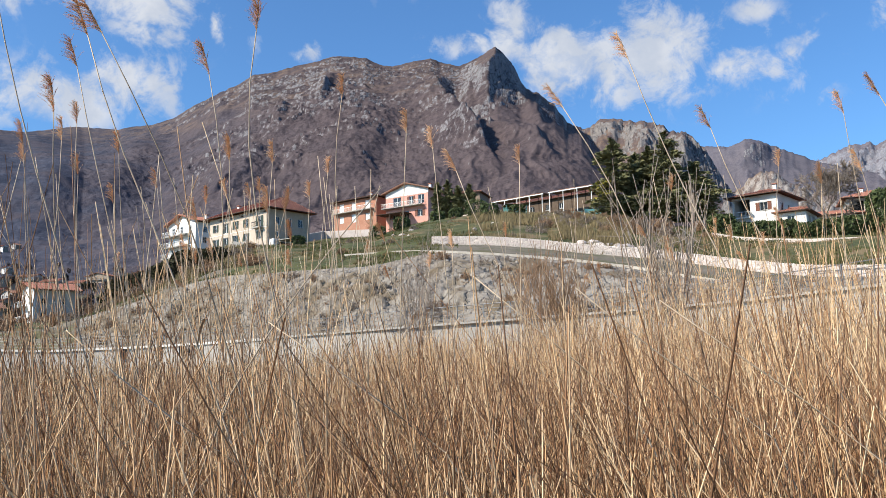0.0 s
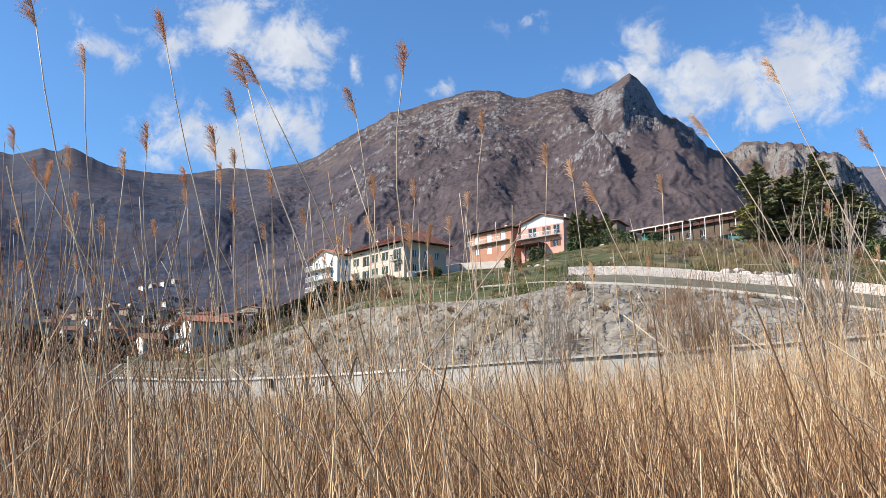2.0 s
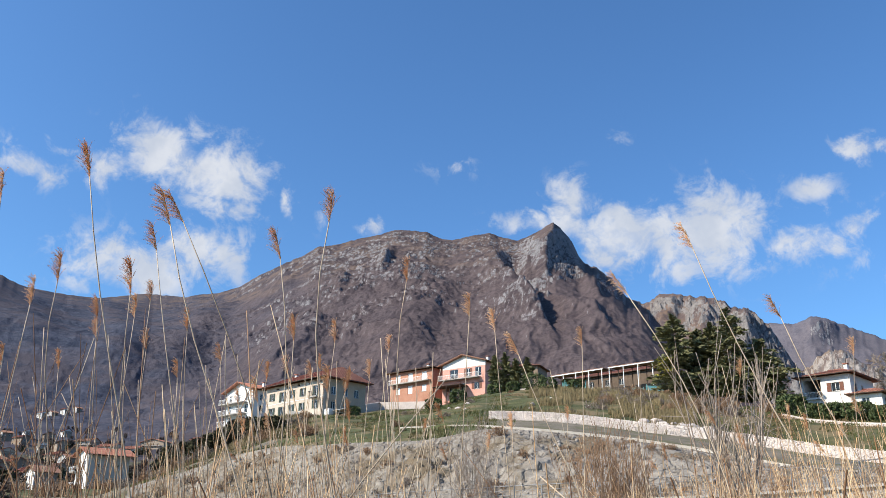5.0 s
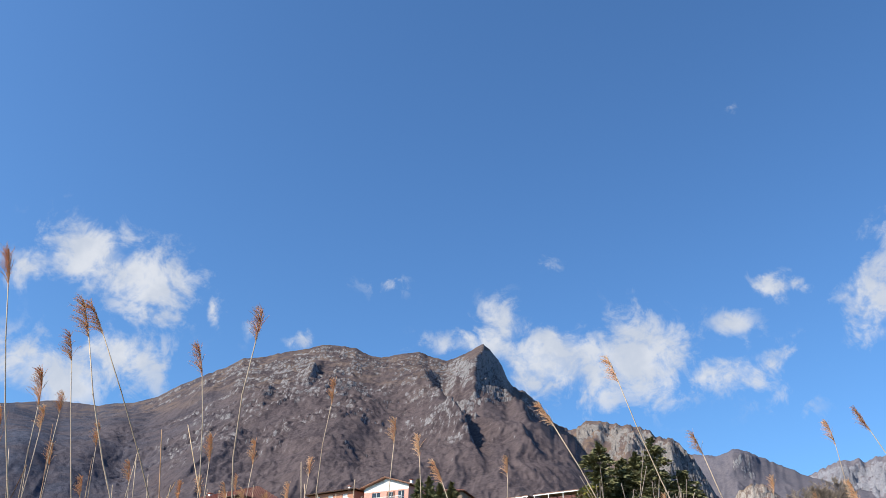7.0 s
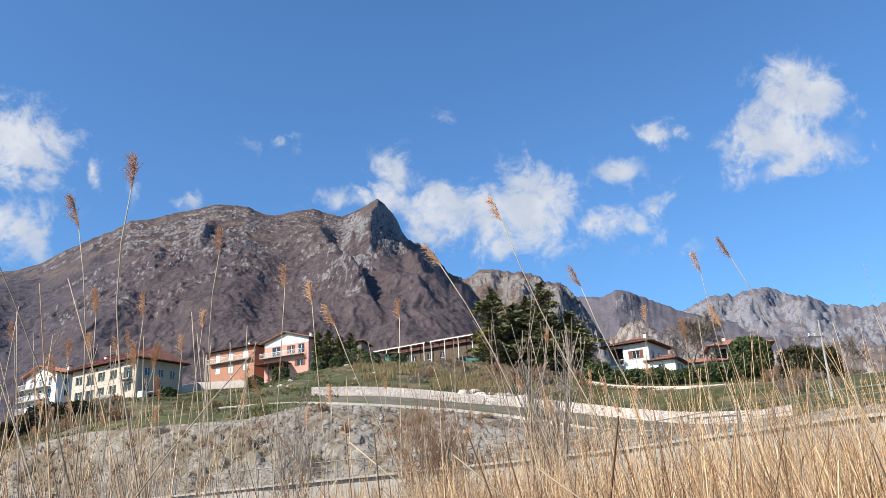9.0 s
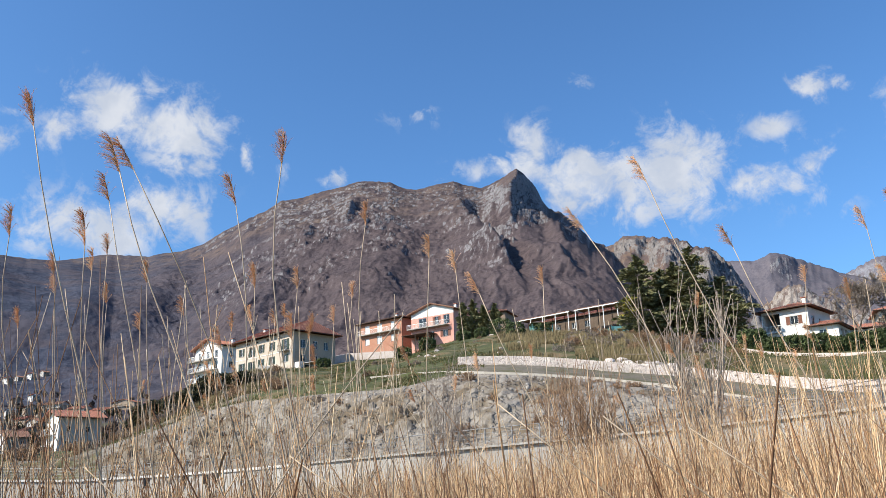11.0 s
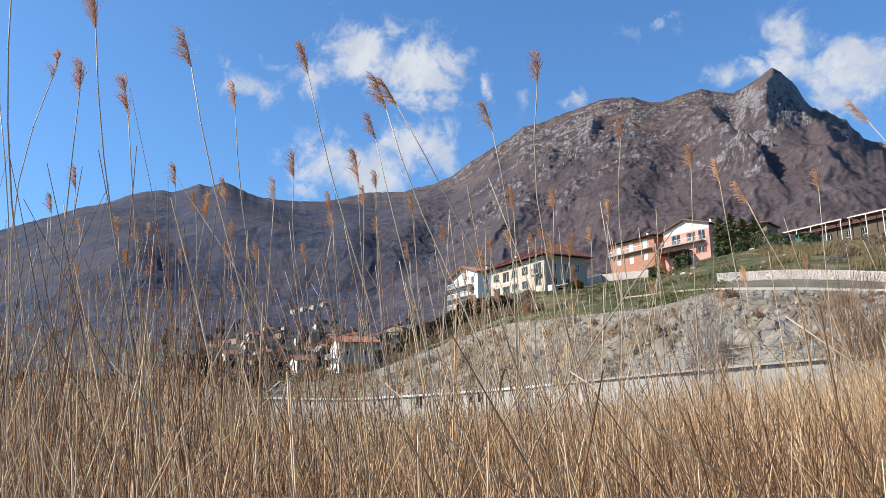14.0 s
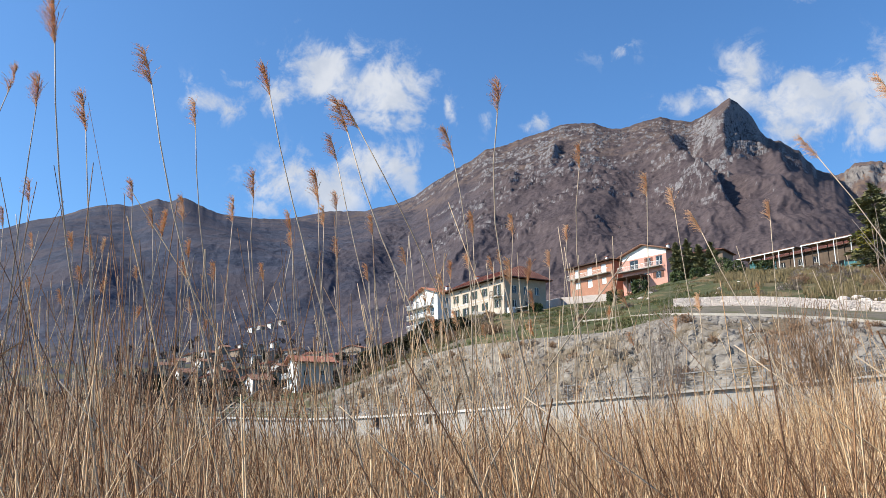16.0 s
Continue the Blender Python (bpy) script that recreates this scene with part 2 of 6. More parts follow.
MAT = {
    "soil": surface("reed_litter", (0.10, 0.062, 0.036), (0.22, 0.145, 0.085), 0.8, 0.95, 0.6, 0.05),
    "asphalt": surface("asphalt", (0.13, 0.12, 0.105), (0.21, 0.195, 0.17), 0.5, 0.9, 0.2, 0.01),
    "rock": surface("slope_rock", (0.165, 0.147, 0.126), (0.282, 0.255, 0.219), 0.9, 0.95, 0.8, 0.14, 4.0, (0.140, 0.110, 0.075), (0.47, 0.61), 0.22, cracks=0.6),
    "meadow": surface("meadow", (0.036, 0.046, 0.018), (0.092, 0.098, 0.034), 0.5, 0.95, 0.8, 0.15, 9.0, (0.165, 0.125, 0.066), (0.47, 0.62), 0.16),
    "concrete": surface("concrete", (0.27, 0.26, 0.24), (0.39, 0.375, 0.35), 0.5, 0.9, 0.2, 0.01, 9.0, (0.19, 0.18, 0.165), (0.55, 0.75), 0.4),
    "coping": surface("pale_coping", (0.46, 0.45, 0.43), (0.62, 0.61, 0.58), 0.7, 0.85, 0.2, 0.01, 9.0, (0.36, 0.35, 0.33), (0.58, 0.75), 0.3),
    "verge": surface("trodden_verge", (0.105, 0.092, 0.070), (0.195, 0.170, 0.130), 0.6, 0.95, 0.6, 0.08, 7.0, (0.105, 0.098, 0.052), (0.46, 0.60), 0.35),
    "kerb": surface("pale_kerb", (0.34, 0.31, 0.265), (0.46, 0.425, 0.37), 0.8, 0.9, 0.3, 0.01, 6.0),
    "stone_wall": surface("stone_wall", (0.46, 0.40, 0.36), (0.60, 0.53, 0.48), 1.2, 0.95, 0.8, 0.06, 4.0),
    "stones": surface("wall_stones", (0.50, 0.43, 0.39), (0.64, 0.57, 0.52), 1.2, 0.95, 0.4, 0.03, 5.0, island_tint=0.06),
    "steel": surface("galvanised_steel", (0.13, 0.135, 0.14), (0.22, 0.225, 0.23), 2.0, 0.6, 0.1, 0.002, metal=0.5),
    "dark": surface("dark_metal", (0.03, 0.03, 0.03), (0.06, 0.055, 0.05), 2.0, 0.7, 0.1, 0.002),
    "cream": surface("cream_plaster", (0.44, 0.375, 0.305), (0.56, 0.485, 0.405), 0.6, 0.9, 0.15, 0.01, 8.0, (0.36, 0.30, 0.24), (0.54, 0.76), 0.35),
    # cream plaster darkened to the shade of the unlit walls
    "cream_shaded": surface("shaded_cream_plaster", (0.38, 0.30, 0.22), (0.48, 0.385, 0.29), 0.6, 0.9, 0.2, 0.01, 8.0, (0.31, 0.24, 0.17), (0.55, 0.75), 0.35),
    # plain brown walls, and flanks whose shade is put into the colour
    "flank": surface("brown_render_and_flank_shade", (0.25, 0.20, 0.155), (0.33, 0.27, 0.21), 0.6, 0.9, 0.2, 0.01, 8.0, (0.20, 0.155, 0.12), (0.55, 0.75), 0.35),
    "white": surface("white_plaster", (0.62, 0.61, 0.58), (0.72, 0.71, 0.68), 0.6, 0.9, 0.15, 0.01, 8.0, (0.50, 0.48, 0.45), (0.62, 0.8), 0.35),
    "orange": surface("orange_plaster", (0.34, 0.165, 0.108), (0.42, 0.22, 0.150), 0.6, 0.9, 0.15, 0.01, 8.0, (0.29, 0.125, 0.08), (0.6, 0.8), 0.35),
    "pink": surface("pink_plaster", (0.52, 0.26, 0.205), (0.60, 0.33, 0.27), 0.6, 0.9, 0.15, 0.01, 8.0, (0.43, 0.19, 0.15), (0.6, 0.8), 0.35),
    "brown": surface("brown_plaster", (0.20, 0.15, 0.11), (0.30, 0.23, 0.17), 0.6, 0.9, 0.15, 0.01),
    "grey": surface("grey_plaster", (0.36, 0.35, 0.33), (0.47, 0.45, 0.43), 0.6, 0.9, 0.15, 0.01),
    "tiles": surface("roof_tiles", (0.28, 0.115, 0.078), (0.41, 0.19, 0.13), 1.4, 0.9, 0.7, 0.06, 5.0, (0.21, 0.11, 0.085), (0.5, 0.7), 0.5),
    "tiles_brown": surface("old_roof_tiles", (0.20, 0.11, 0.08), (0.33, 0.18, 0.12), 1.4, 0.9, 0.7, 0.06, 5.0),
    "timber": surface("dark_timber", (0.035, 0.023, 0.017), (0.07, 0.046, 0.032), 2.0, 0.8, 0.3, 0.01),
    "shutter_green": surface("green_shutter", (0.022, 0.038, 0.032), (0.045, 0.068, 0.055), 2.0, 0.7, 0.1, 0.005),
    "shutter_brown": surface("brown_shutter", (0.12, 0.05, 0.035), (0.19, 0.08, 0.05), 2.0, 0.7, 0.1, 0.005),
    "frame_white": surface("white_paint", (0.72, 0.72, 0.70), (0.80, 0.80, 0.78), 2.0, 0.6, 0.05, 0.003),
    "turquoise": surface("turquoise_paint", (0.16, 0.42, 0.40), (0.26, 0.54, 0.50), 1.0, 0.7, 0.1, 0.005),
    "glass": glass("window_glass"),
    "room": surface("dark_room", (0.03, 0.03, 0.03), (0.06, 0.055, 0.05), 1.0, 0.95, 0.0),
    "needles": surface("conifer_needles", (0.105, 0.115, 0.055), (0.24, 0.23, 0.11), 0.8, 0.9, 0.0, island_tint=0.4),
    "needles_yellow": surface("yellowing_needles", (0.22, 0.20, 0.03), (0.36, 0.31, 0.05), 0.8, 0.9, 0.0, island_tint=0.4),
    "hedge": surface("hedge_leaves", (0.05, 0.072, 0.03), (0.125, 0.155, 0.055), 1.2, 0.85, 0.0, island_tint=0.45),
    "scrub_leaf": surface("olive_scrub_leaves", (0.035, 0.038, 0.018), (0.095, 0.082, 0.04), 1.0, 0.9, 0.0, island_tint=0.5),
    "wood_brown": surface("bare_brown_trees", (0.065, 0.046, 0.038), (0.14, 0.102, 0.082), 0.6, 0.95, 0.0, island_tint=0.4),
    "bark": surface("bark", (0.14, 0.12, 0.10), (0.26, 0.23, 0.20), 3.0, 0.95, 0.5, 0.01),
    "twigs": surface("bare_twigs", (0.20, 0.16, 0.13), (0.36, 0.30, 0.25), 1.0, 0.95, 0.0, island_tint=0.5),
    "willow": surface("pale_willow_bark", (0.30, 0.24, 0.19), (0.45, 0.38, 0.31), 2.0, 0.9, 0.0, island_tint=0.35),
    "brush": surface("dry_brush", (0.22, 0.135, 0.085), (0.40, 0.265, 0.165), 1.0, 0.95, 0.0, island_tint=0.4),
    "reed": surface("dry_reed", (0.62, 0.36, 0.165), (0.98, 0.77, 0.49), 1.5, 0.38, 0.0, island_tint=0.90, fine=4.0, third=(0.40, 0.21, 0.10), third_at=(0.50, 0.70), third_scale=0.8, dark=(0.13, 0.062, 0.032)),
    "reed_old": surface("old_brown_reed", (0.21, 0.098, 0.048), (0.44, 0.25, 0.125), 1.5, 0.6, 0.0, island_tint=0.82, fine=4.0, dark=(0.07, 0.04, 0.026), thin=0.08),
    "reed_far": surface("dry_reed_far", (0.52, 0.37, 0.20), (0.84, 0.66, 0.42), 0.6, 0.75, 0.0, island_tint=0.72, fine=4.0, dark=(0.19, 0.11, 0.06)),
    "stem": surface("reed_stem", (0.42, 0.32, 0.215), (0.62, 0.50, 0.36), 0.7, 0.5, 0.0, random_tint=0.6, fine=2.0),
    "plume": surface("reed_plume", (0.72, 0.455, 0.26), (0.93, 0.71, 0.48), 6.0, 0.9, 0.0, random_tint=0.10, island_tint=0.10, thin=0.6),
    # west: the pair of wood colours that holds the western slopes' bluish haze
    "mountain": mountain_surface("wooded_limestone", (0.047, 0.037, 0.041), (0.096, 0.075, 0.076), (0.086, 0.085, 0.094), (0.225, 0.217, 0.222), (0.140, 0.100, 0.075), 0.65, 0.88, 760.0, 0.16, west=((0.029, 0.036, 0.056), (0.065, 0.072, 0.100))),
    "blocks": surface("rock_blocks", (0.22, 0.20, 0.178), (0.37, 0.34, 0.305), 0.8, 0.95, 0.4, 0.05, 5.0, island_tint=0.2),
    "grass": surface("grass_tufts", (0.055, 0.072, 0.022), (0.13, 0.135, 0.045), 0.4, 0.95, 0.0, island_tint=0.25, third=(0.22, 0.16, 0.085), third_at=(0.46, 0.6), third_scale=0.1),
    "dry_grass": surface("straw_grass", (0.16, 0.125, 0.062), (0.30, 0.235, 0.125), 0.4, 0.95, 0.0, island_tint=0.35),
    # brown wall colour darkened for the shadow under a roof
    "under_roof_shade": surface("shaded_brown_wall", (0.085, 0.062, 0.047), (0.14, 0.105, 0.078), 1.2, 0.9, 0.2, 0.01),
    "crag": mountain_surface("crag_limestone", (0.072, 0.057, 0.058), (0.128, 0.100, 0.096), (0.110, 0.105, 0.107), (0.225, 0.212, 0.206), (0.18, 0.12, 0.078), 0.54, 0.80, 700.0, 0.1),
    "knoll": mountain_surface("knoll_rock", (0.105, 0.082, 0.076), (0.175, 0.14, 0.125), (0.20, 0.18, 0.165), (0.34, 0.31, 0.285), (0.23, 0.17, 0.11), 0.42, 0.66, 420.0, 0.1),
    # the blue haze of distance is mixed into the next two surfaces' colours
    "far_hill": mountain_surface("hazy_far_woods", (0.080, 0.078, 0.098), (0.132, 0.120, 0.136), (0.19, 0.185, 0.19), (0.31, 0.30, 0.30), (0.18, 0.14, 0.11), 0.95, 1.15, 1300.0, 0.05),
    "far_mountain": mountain_surface("hazy_far_limestone", (0.105, 0.096, 0.112), (0.165, 0.148, 0.160), (0.130, 0.133, 0.157), (0.240, 0.240, 0.265), (0.19, 0.145, 0.12), 0.54, 0.80, 1250.0, 0.14),
}

# ---- helpers for building ----


def place(az, el, r):
    """The point r metres away on the ground plan, in the heading az and el degrees over the eye's level."""
    return Vector((r * math.sin(radians(az)), r * math.cos(radians(az)), EYE + r * math.tan(radians(el))))


def part(name, bm, material, parent=None, label="", smooth=False):
    """Links a bmesh as one mesh object, under its thing or part."""
    me = bpy.data.meshes.new(name)
    bm.to_mesh(me)
    bm.free()
    for m in material if isinstance(material, (list, tuple)) else [material]:
        me.materials.append(m)
    if smooth:
        me.polygons.foreach_set("use_smooth", [True] * len(me.polygons))
    ob = new(name, me)
    ob.parent = parent
    if label:
        tagged(ob, label)
    return ob


def soup(name, verts, faces, material, parent=None, smooth=False):
    """Links vertices and faces (arrays) as one mesh object."""
    me = bpy.data.meshes.new(name)
    verts, faces = np.asarray(verts, np.float32), np.asarray(faces, np.int32)
    n = faces.shape[1]
    me.vertices.add(len(verts))
    me.vertices.foreach_set("co", verts.ravel())
    me.loops.add(faces.size)
    me.loops.foreach_set("vertex_index", faces.ravel())
    me.polygons.add(len(faces))
    me.polygons.foreach_set("loop_start", np.arange(0, faces.size, n, dtype=np.int32))
    me.update(calc_edges=True)
    me.validate()
    me.materials.append(material)
    if smooth:
        me.polygons.foreach_set("use_smooth", [True] * len(me.polygons))
    ob = new(name, me)
    ob.parent = parent
    return ob


def empty(name, m, label, category, group="", kind=""):
    ob = new(name)
    ob.matrix_world = m
    return tagged(ob, label, category, group, kind)


def box(bm, x0, x1, y0, y1, z0, z1, bevel=0.0):
    """A box, into bm."""
    r = bmesh.ops.create_cube(bm, size=1.0, matrix=Matrix.LocRotScale(((x0 + x1) / 2, (y0 + y1) / 2, (z0 + z1) / 2), None, (x1 - x0, y1 - y0, z1 - z0)))
    if bevel:
        edges = list({e for v in r["verts"] for e in v.link_edges})
        bmesh.ops.bevel(bm, geom=edges, offset=bevel, segments=1, affect="EDGES")
    return bm


def boxed(*args, bevel=0.0):
    return box(bmesh.new(), *args, bevel=bevel)


def tube(bm, points, radii, sides=6):
    """A tapering tube along points, into bm."""
    rings = []
    for i, p in enumerate(points):
        p = Vector(p)
        d = (Vector(points[min(i + 1, len(points) - 1)]) - Vector(points[max(i - 1, 0)])).normalized()
        u = d.orthogonal().normalized()
        v = d.cross(u)
        rings.append([bm.verts.new(p + (u * math.cos(2 * math.pi * k / sides) + v * math.sin(2 * math.pi * k / sides)) * radii[i]) for k in range(sides)])
    for a, b in zip(rings, rings[1:]):
        for k in range(sides):
            bm.faces.new((a[k], a[(k + 1) % sides], b[(k + 1) % sides], b[k]))
    bm.faces.new(rings[0][::-1])
    bm.faces.new(rings[-1])
    return bm


def grid_faces(rows, cols):
    i = np.arange(rows - 1)[:, None] * cols + np.arange(cols - 1)[None]
    return np.stack([i, i + 1, i + cols + 1, i + cols], -1).reshape(-1, 4)


def fbm(x, y, octaves=5, seed=0, ridged=False):
    """Smooth value noise, summed over octaves; x and y are arrays, in cells of the coarsest octave."""
    rng = np.random.RandomState(seed)
    total, amp, norm = np.zeros_like(x), 1.0, 0.0
    for _ in range(octaves):
        table = rng.rand(64, 64)
        xi, yi = np.floor(x).astype(int), np.floor(y).astype(int)
        u, v = x - xi, y - yi
        u, v = u * u * u * (u * (u * 6 - 15) + 10), v * v * v * (v * (v * 6 - 15) + 10)
        t = lambda i, j: table[(xi + i) % 64, (yi + j) % 64]
        n = (t(0, 0) * (1 - u) + t(1, 0) * u) * (1 - v) + (t(0, 1) * (1 - u) + t(1, 1) * u) * v
        total += amp * (1 - abs(2 * n - 1) if ridged else n)
        norm += amp
        amp *= 0.5
        c, s = math.cos(0.6), math.sin(0.6)
        x, y = (x * c - y * s) * 2.03 + 7.1, (x * s + y * c) * 2.03 + 3.7
    return total / norm


# ---- the lie of the land: lines along the shore, by heading ----
# the top edge of the shore wall: heading, height in degrees, metres away
WALL = [(-60, 1.7, 112), (-45, 1.5, 110), (-31.4, 1.32, 104), (-25.7, 1.15, 95), (-20, 1.36, 86), (-15.5, 1.60, 77), (-11, 1.90, 67), (-4, 2.36, 59),
        (1.6, 2.68, 56), (9, 3.05, 52.5), (14.6, 3.33, 50), (20.5, 3.66, 47), (24.4, 3.95, 44), (28, 4.2, 41), (33, 4.5, 38), (50, 4.8, 36)]
# the brow of the cut rock face behind the road
BROW = [(-60, 2.1, 122), (-45, 2.1, 122), (-31, 2.05, 118), (-27.5, 2.25, 114), (-25.5, 2.6, 112), (-22.6, 3.6, 108), (-20.3, 4.35, 104), (-18.2, 5.2, 99), (-16.4, 5.75, 95), (-14.5, 6.15, 92), (-12.6, 6.2, 86), (-10.5, 6.45, 83),
        (-7, 6.65, 79), (-5, 6.75, 78), (-3, 7.2, 77), (-1, 7.6, 76), (0.6, 7.6, 75), (3.7, 7.4, 74), (7.5, 6.99, 73), (11.4, 6.43, 71), (15, 5.7, 69), (18.7, 4.96, 65), (24, 4.3, 57), (28, 4.5, 51), (33, 4.75, 47), (50, 5.0, 46)]
# the pale kerb of the upper road: heading and height in degrees of its top
KERB = [(-7.0, 7.50), (-4.0, 7.72), (-2.1, 7.78), (-0.2, 7.72), (1.8, 7.60), (3.7, 7.46), (5.6, 7.28), (7.6, 7.05), (9.5, 6.83), (11.4, 6.50), (13.2, 6.22), (15.1, 5.80), (16.9, 5.40), (18.7, 5.04), (24.0, 4.45)]
# the foot of the upper stone wall, on the far side of the upper road
UPPER = [(-60, 2.2, 136), (-45, 2.2, 136), (-31, 2.2, 134), (-25, 2.45, 150), (-21, 4.4, 118), (-17.5, 5.75, 109), (-14.6, 6.6, 102), (-11, 7.0, 97), (-6.6, 7.6, 93), (-2.8, 8.1, 90),
         (-0.9, 8.2, 88.5), (1.8, 8.16, 88), (3.7, 8.08, 87), (6.8, 7.76, 86), (9.5, 7.36, 85), (13.3, 6.9, 84), (17, 6.3, 81.5), (20.6, 5.62, 78), (24, 5.08, 73), (28, 4.75, 66), (33, 4.9, 60), (50, 5.2, 58)]
# the ground on which the houses above the meadow stand
HOUSES = [(-60, 2.6, 170), (-45, 2.6, 170), (-31, 2.7, 178), (-26.5, 2.85, 178), (-23.5, 3.0, 185), (-21, 4.9, 170), (-19.4, 6.4, 172), (-18.2, 7.05, 172), (-17.0, 7.4, 166), (-16.0, 7.9, 156), (-14.3, 8.0, 148), (-12.1, 8.25, 144), (-9.8, 8.3, 160), (-8.2, 8.65, 180), (-7.5, 8.7, 180), (-4.3, 8.8, 172), (-3.2, 9.4, 172),
          (-0.8, 9.95, 176), (3.2, 10.4, 166), (6, 10.1, 160), (10.5, 9.9, 150), (15, 9.0, 142), (20, 8.35, 138), (23, 8.2, 136), (28, 7.9, 136), (33, 7.2, 134), (50, 6.6, 134)]


def line(table, az):
    """Height in degrees and distance of a line of the land at the headings az, rounded off between the stations."""
    a, e, r = np.array(table, float).T
    f = lambda q: sum(np.interp(az + o, a, q) for o in (-0.7, 0, 0.7)) / 3
    return f(e), f(r)


def band(az, lower, upper, n, rough=0.0, seed=1, bulge=0.0, cells=0.25):
    """Points of the sheet between two lines, n + 1 rows, given as (height in degrees, distance) pairs; rough in metres."""
    (e0, r0), (e1, r1) = lower, upper
    rows = []
    for k in range(n + 1):
        s = k / n
        r = r0 + (r1 - r0) * s
        z0, z1 = EYE + r0 * np.tan(np.radians(e0)), EYE + r1 * np.tan(np.radians(e1))
        z = z0 + (z1 - z0) * s + bulge * math.sin(math.pi * s)
        x, y = r * np.sin(np.radians(az)), r * np.cos(np.radians(az))
        w = rough * math.sin(math.pi * s) ** 0.5 if 0 < k < n else 0
        if np.any(w):
            d = (fbm(x * cells, (y + z) * cells, 6, seed) - 0.5) * 1.4 * w + (fbm(x * cells * 2.2, (y * 0.5 + z * 1.4) * cells * 2.2, 5, seed + 1, True) - 0.6) * 0.9 * w
            z, y, x = z + d * 0.7, y - d * np.cos(np.radians(az)), x - d * np.sin(np.radians(az))
        rows.append(np.stack([x, y, z], -1))
    return np.array(rows)


def offset(pair, dr, de=0.0, dz=0.0):
    e, r = pair
    z = r * np.tan(np.radians(e)) + dz
    return np.degrees(np.arctan2(z, r + dr)) + de, r + dr


AZ = np.arange(-56, 46.01, 0.25)
wall_top, brow, upper, terrace = (line(t, AZ) for t in (WALL, BROW, UPPER, HOUSES))
foot = (np.degrees(np.arctan2(-EYE, wall_top[1])), wall_top[1])


def sheet(name, pts, material, label, category, smooth=True):
    ob = soup(name, pts.reshape(-1, 3), grid_faces(*pts.shape[:2]), MAT[material], smooth=smooth)
    return tagged(ob, label, category, kind="structure")


# the reed bed's flat ground runs on, round the eye and out to the far edge of the world
full = np.radians(np.arange(0, 360.1, 3.0))
rings = np.array([0.0, 4, 12, 30, 60, 110, 300, 1200, 4600])
flat = np.stack([rings[:, None] * np.sin(full)[None], rings[:, None] * np.cos(full)[None], np.zeros((len(rings), len(full)))], -1)
flat[0, :, :2] += (0.37, -0.53)
flat[..., 2] -= np.where(rings > 100, 0.6, 0)[:, None]
sheet("ground", flat, "soil", "flat ground of the reed bed covered with dry brown litter", "ground")
road_back = offset(wall_top, 5.5, dz=0.05)
sheet("road", band(AZ, offset(wall_top, 0.3), road_back, 3), "asphalt", "grey asphalt shore road behind the railing", "road")
for name, lo, hi, mat, label, cat in (("rock_slope", -24.0, 46.01, "rock", "pale grey cut rock slope above the shore road", "rock slope"),
                                       ("verge", -56.0, -23.9, "verge", "overgrown dry verge behind the shore road", "verge")):
    az = np.arange(lo, hi, 0.16)
    sheet(name, band(az, offset(line(WALL, az), 5.5, dz=0.05), line(BROW, az), 46, np.interp(az, [-3, 5, 14], [0.85, 0.50, 0.35]), 3, 0.6, 0.70), mat, label, cat, smooth=False)
EAST = AZ >= -1.51
pick = lambda pair, mask: (pair[0][mask], pair[1][mask])
sheet("upper_verge", band(AZ[EAST], pick(brow, EAST), pick(upper, EAST), 8, 0.2, 25, 0.1, 0.4), "verge", "grey-brown trodden strip between the stone wall and the kerb", "verge")
for name, lo, hi, mat, label in (("bank", -15.01, -1.49, "meadow", "grassy bank above the cut rock"), ("dry_bank", -56.0, -14.99, "verge", "dry trodden bank above the cut rock")):
    some = (AZ >= lo) & (AZ <= hi)
    sheet(name, band(AZ[some], pick(brow, some), pick(upper, some), 8, 0.5, 15, 0.2, 0.3), mat, label, "meadow")


def on_meadow(az, f):
    """A point of the meadow at a heading, a share f of the way from the upper road to the houses."""
    (e0, r0), (e1, r1) = ((float(q[0]) for q in line(t, np.array([az]))) for t in (UPPER, HOUSES))
    r = r0 + (r1 - r0) * f
    z = EYE + r0 * math.tan(radians(e0)) * (1 - f) + r1 * math.tan(radians(e1)) * f + 0.6 * math.sin(math.pi * f)
    return Vector((r * math.sin(radians(az)), r * math.cos(radians(az)), z - 0.15))


sheet("meadow", band(AZ, upper, terrace, 24, 0.8, 5, 0.6, 0.08), "meadow", "green and straw-coloured meadow below the houses", "meadow")
ledge = (terrace[0] + np.interp(AZ, [-10.4, -9.7, -4.5, -3.9], [0, 0.52, 0.50, 0]), terrace[1] + 0.45)       # held by the terrace walls
back = (terrace[0] * 0.62 + 0.5, terrace[1] + 75)
sheet("terrace", band(AZ, ledge, back, 6), "meadow", "grassy ground round the houses", "ground")


